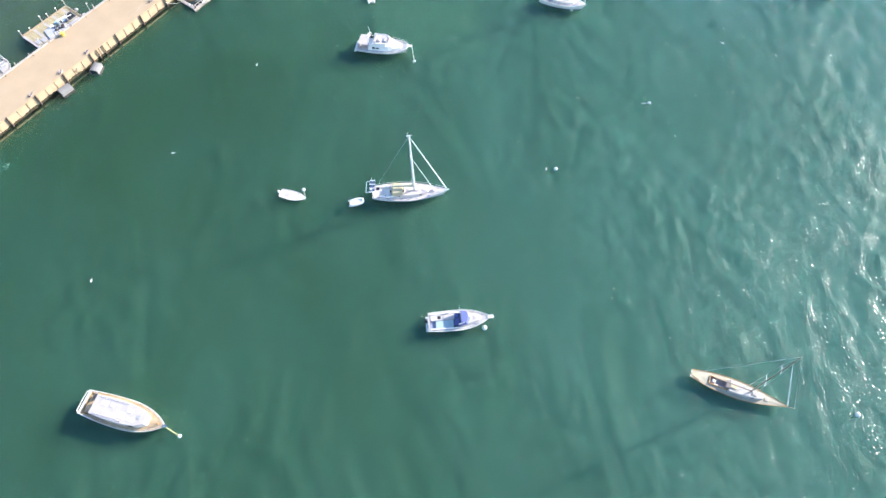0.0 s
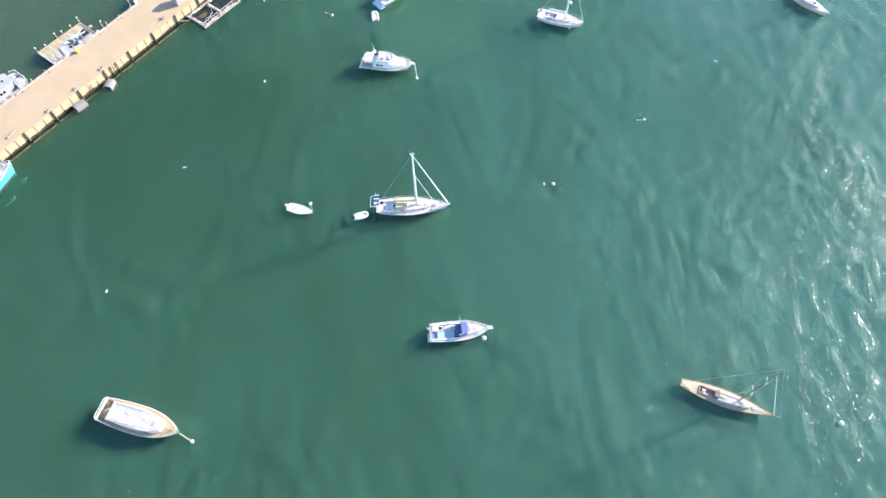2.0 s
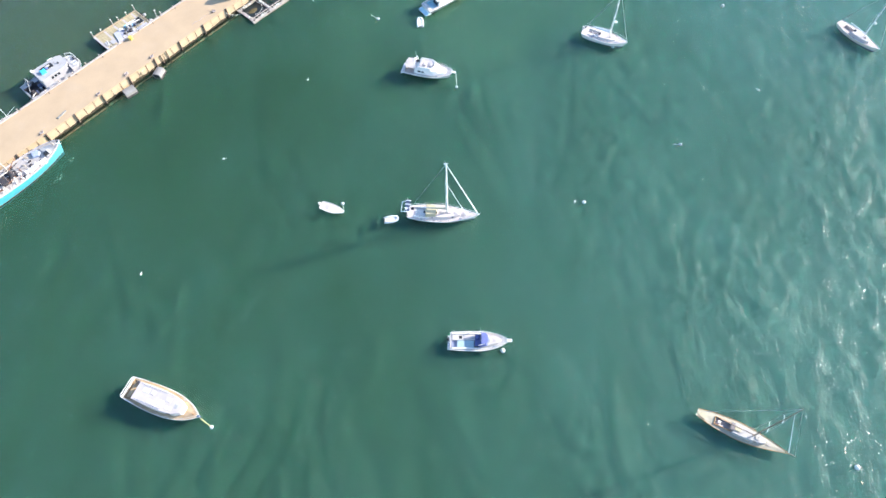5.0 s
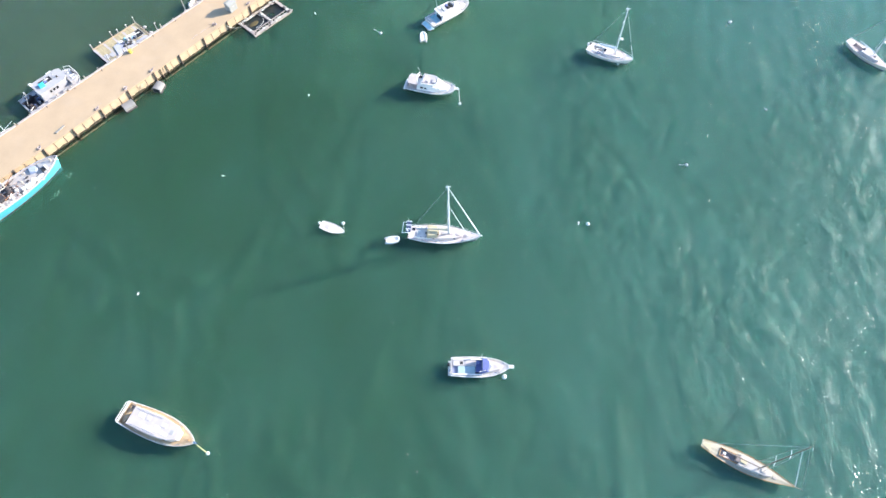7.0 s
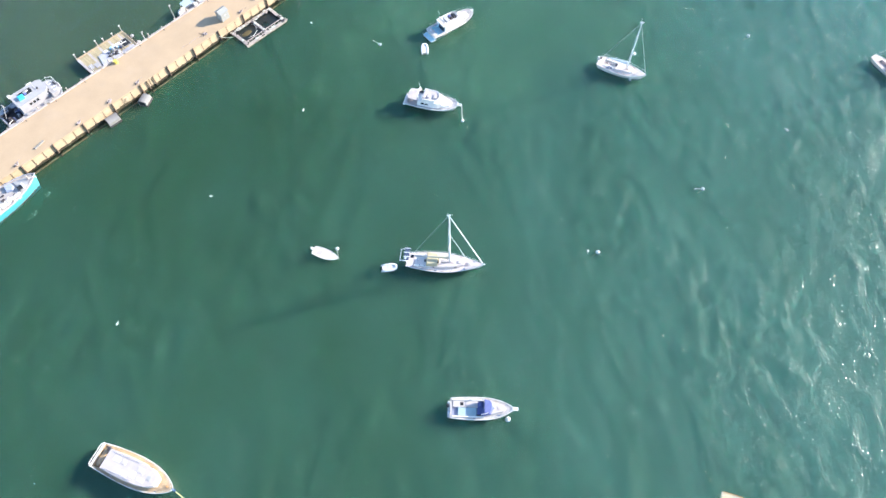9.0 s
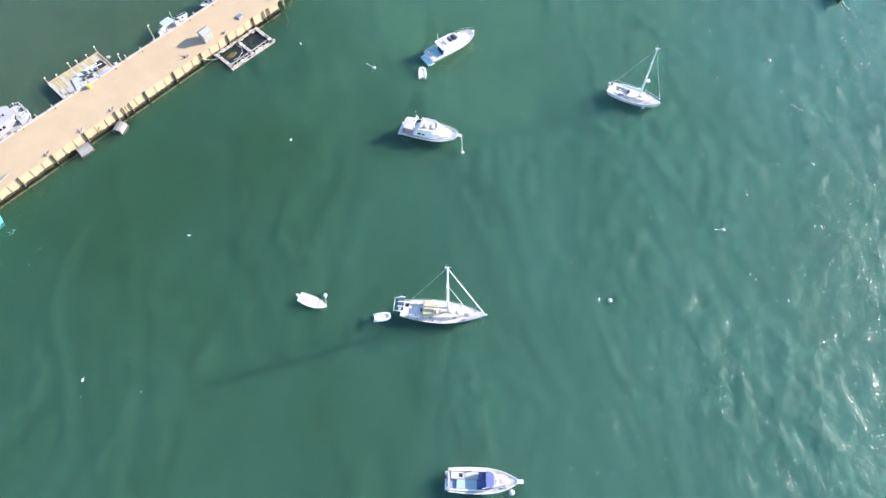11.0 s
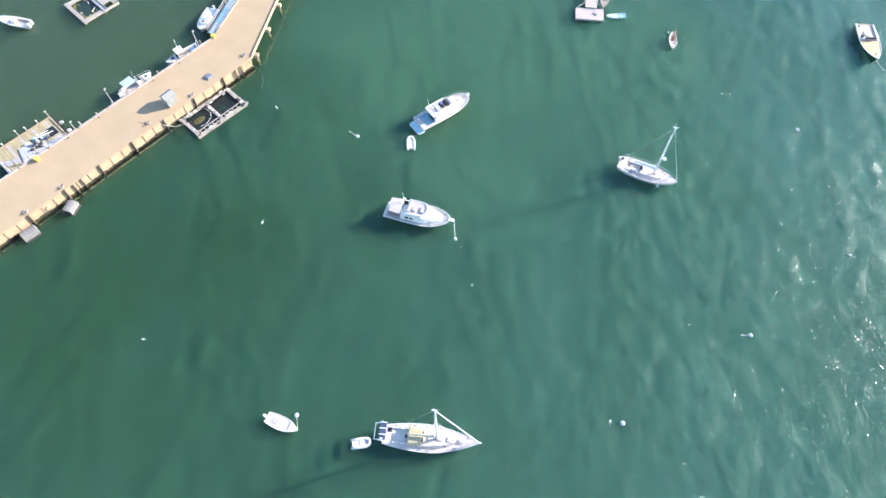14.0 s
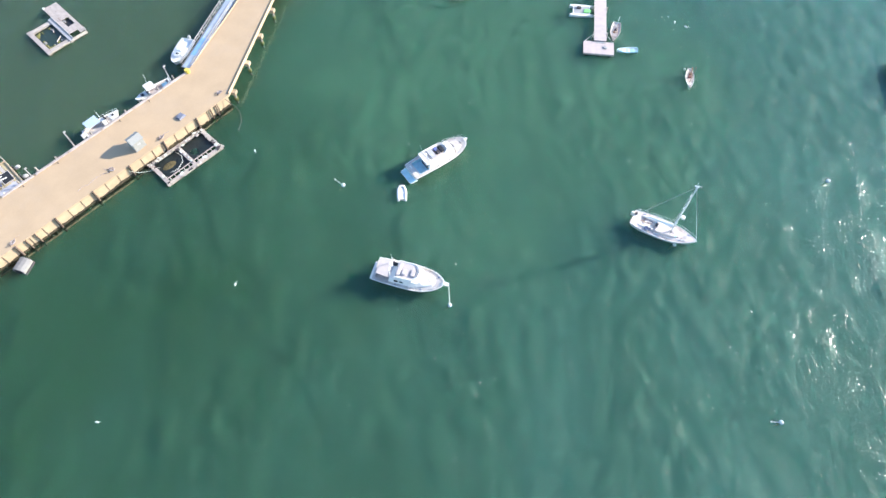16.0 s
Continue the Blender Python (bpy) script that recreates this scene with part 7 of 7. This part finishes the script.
for x, y in ((-3.8, -0.5), (-2.9, -0.9)):
    part("grating", box(x - 0.38, x + 0.38, y - 0.85, y + 0.35, 0.825, 0.92, 0.02, turn=None), SHIPDECK, barge)
bg = random.Random(21)
for k in range(34):
    x, y, s = bg.uniform(-0.4, 2.7), 0, bg.uniform(0.09, 0.26)
    y = bg.uniform(-1.5, 0.6) - 0.12 * x
    part("gear_box", box(-s, s, -s * 0.7, s * 0.7, 0.825, 0.84 + s * bg.uniform(0.8, 2.2), 0.03, turn=pose(x, y, 0, 0, 0, bg.uniform(-45, 45))), bg.choice((DARKGEAR, DARKGEAR, SOLAR, SKYBLUE, LIGHTGREY, SHIPDECK, GREYSTEEL)), barge)
part("winch_drum", tube((0.9, -0.9, 1.2), (0.9, -0.2, 1.2), 0.26, n=12), LIGHTGREY, barge)
part("winch_cover", ball((-0.3, 0.35, 0.95), 0.5, 0.35, 0.35, 10), GEL, barge)
part("boom_arm", tube((0.9, -0.1, 1.5), (3.4, -0.75, 1.5), 0.09, n=7), GEL, barge)
part("boom_arm", tube((1.2, 0.45, 1.3), (3.0, 0.15, 1.3), 0.07, n=7), GEL, barge)
part("boom_post", tube((1.6, -0.4, 0.82), (1.6, -0.4, 1.55), 0.1, n=8), GEL, barge)
for y in (1.2, -1.1):
    part("tyre_fender", cable([(4.72, y + 0.35 * math.cos(a), 0.5 + 0.35 * math.sin(a)) for a in np.linspace(0, 2 * math.pi, 13)[:-1]], 0.11, 6, close=True), BLACK, barge)
    part("stern_float", ball((5.1, y, 0.25), 0.42, 0.3, 0.3, 10), SHIPDECK, barge)

# turquoise fishing vessel
h = Hull(19.0, 5.0, (1.9, 1.85, 2.5), stern=0.85, widest=0.46, bow=2.9, fine=0.75, draft=1.2, rake=0.8, full=0.2)
trawler = thing("fishing_vessel", inshore("", -40.4, -3.4, -21.3, -3.5), "turquoise-hulled fishing vessel with pale decks tied to the pier", "fishing vessel")
hull_parts(trawler, h, TEAL, boot=RUST, rail=surface("lilac_rail_paint", (0.44, 0.42, 0.45), 0.5, vary=0.12, scale=2), railr=0.08, hull_label="turquoise painted hull")
part("deck", deck_sheet(h, drop=0.1, camber=0.06), TRAWLDECK, trawler)
part("bulwark_lining", cable(sheer_line(h, 30, -0.02, 0.2), 0.06, 4, flat=1.6), TRAWLDECK, trawler, "pale inner bulwark")
DZ = 1.8
part("foredeck", prism(house_outline(h, 6.2, 8.5, 0.5, 0.7), 1.5, 2.25, 0.05, round_top=0.03), LIGHTGREY, trawler)
part("fore_hatch", box(6.1, 6.8, -1.0, -0.3, DZ, 2.5, 0.04), BLACK, trawler)
part("hatch_rim", box(6.85, 7.2, -1.1, -0.2, DZ, 2.6, 0.04), GEL, trawler)
NETBLUE = surface("grey_blue_net", (0.34, 0.37, 0.46), 0.8, vary=0.25, scale=4, bump=0.03, bump_scale=9)
part("net_store", prism([(4.4, 0.4), (5.4, -0.2), (6.1, 0.6), (5.9, 1.6), (4.7, 1.9)], DZ, 2.3, 0.15, round_top=0.15), NETBLUE, trawler, "grey-blue net heap")
part("wheelhouse", box(-8.2, -5.0, -1.7, 1.7, 1.2, 3.9, 0.1), GEL, trawler)
part("wheelhouse_roof", box(-8.4, -4.7, -1.9, 1.9, 3.9, 4.05, 0.04), LIGHTGREY, trawler)
windscreen(trawler, [(-4.98, -1.5), (-4.9, 0.0), (-4.98, 1.5)], 2.7, 3.4, 0.05)
part("mast", tube((0.2, 0.9, 1.2), (0.2, 0.9, 6.0), 0.13, 0.09, 9), GREYWOOD, trawler)
part("derrick", tube((0.2, 0.9, 2.4), (2.6, 2.1, 2.9), 0.08, 0.06, 7), BROWN, trawler)
part("derrick", tube((0.2, 0.9, 2.2), (2.4, -0.2, 2.4), 0.07, 0.05, 7), LIGHTGREY, trawler)
part("derrick", tube((0.2, 0.9, 2.4), (-3.4, -1.4, 4.5), 0.1, 0.07, 7), GREYWOOD, trawler)
part("winch", tube((0.2, -0.5, 2.1), (0.2, 1.3, 2.1), 0.4, n=12), DARKGEAR, trawler)
part("winch_base", box(-0.8, 1.0, -0.7, 1.5, DZ - 0.1, 1.9, 0.04), DARKGEAR, trawler)
part("engine_casing", box(-1.9, -0.9, -1.0, 1.0, DZ - 0.1, 2.3, 0.06), DARKGEAR, trawler)
tg = random.Random(9)
for k in range(46):
    x, y, s = tg.uniform(-4.4, 5.8), tg.uniform(-1.9, 2.0), tg.uniform(0.1, 0.3)
    if x > 3.6 and abs(y) < 1.4:
        continue
    dark = -2.4 < x < 2.0
    part("deck_gear", box(-s, s, -s * 0.6, s * 0.6, DZ - 0.1, DZ + s * tg.uniform(0.6, 1.8), 0.03, turn=pose(x, y, 0, 0, 0, tg.uniform(-40, 40))), tg.choice((DARKGEAR, DARKGEAR, BROWN, GEL, RUST) if dark else (GEL, TRAWLDECK, PINKISH, GREYWOOD, DARKGEAR)), trawler)
for k in range(58):
    x = tg.uniform(-4.6, 7.4)
    y = -h.half(h.s_of(x)) + 0.45 + abs(tg.gauss(0, 0.3))
    s = tg.uniform(0.07, 0.22)
    part("net_float", ball((x, y, DZ + 0.12), s * 1.2, s, s * 0.8, 8), tg.choice((GEL, GEL, PINKISH, FLOATBALL)), trawler)
for k in range(40):
    x, y, s = tg.uniform(-4.4, 5.6), tg.uniform(-1.3, 2.0), tg.uniform(0.06, 0.2)
    part("deck_gear", box(-s * 1.6, s * 1.6, -s * 0.6, s * 0.6, DZ - 0.1, DZ + s * tg.uniform(0.5, 1.6), 0.02, turn=pose(x, y, 0, 0, 0, tg.uniform(-70, 70))), tg.choice((GEL, PINKISH, GREYWOOD, DARKGEAR, BROWN)), trawler)
for k in range(9):
    x, y = tg.uniform(-3.5, 2.5), tg.uniform(-1.2, 1.6)
    part("spar", tube((x, y, DZ + 0.2), (x + tg.uniform(-1.6, 1.6), y + tg.uniform(-0.9, 0.9), DZ + tg.uniform(0.3, 1.1)), 0.06, n=6), tg.choice((BROWN, GREYWOOD, DARKGEAR)), trawler)
for k in range(7):
    x = 1.9 + k * 0.6
    part("fish_box", box(x, x + 0.5, -1.5 - 0.08 * (3 - abs(k - 2)), -1.0, DZ - 0.05, DZ + 0.35, 0.03), GEL, trawler)
for x, y in ((2.8, 2.5), (3.7, 2.45), (5.2, 2.25), (6.4, 1.9)):
    part("tyre_fender", cable([(x + 0.28 * math.cos(a), y, h.sheer(h.s_of(x)) - 0.3 + 0.28 * math.sin(a)) for a in np.linspace(0, 2 * math.pi, 11)[:-1]], 0.1, 6, close=True), BLACK, trawler)
part("anchor", cable([(8.7, -0.6, 2.8), (9.2, -0.9, 2.7), (9.3, -1.05, 2.5)], 0.05, 6), GEL, trawler)
part("bow_post", tube((8.3, 0, 1.9), (8.3, 0, 3.0), 0.12, n=8), GREYWOOD, trawler)

# open launch tied astern, beyond the workboat
launch, h = open_boat("launch", inshore("", -27.5, 10.2, -22.3, 10.0), 5.0, 1.9, "grey open launch with a mast tied to the pier", "launch", GREYSTEEL, LIGHTGREY, 3, engine="black")
part("mast", tube((0.6, 0, 0.2), (0.6, 0, 3.4), 0.05, 0.04, 6), SPAR, launch)
part("boom", tube((0.55, 0, 1.2), (2.6, -0.4, 2.2), 0.04, 0.03, 6), SPAR, launch)
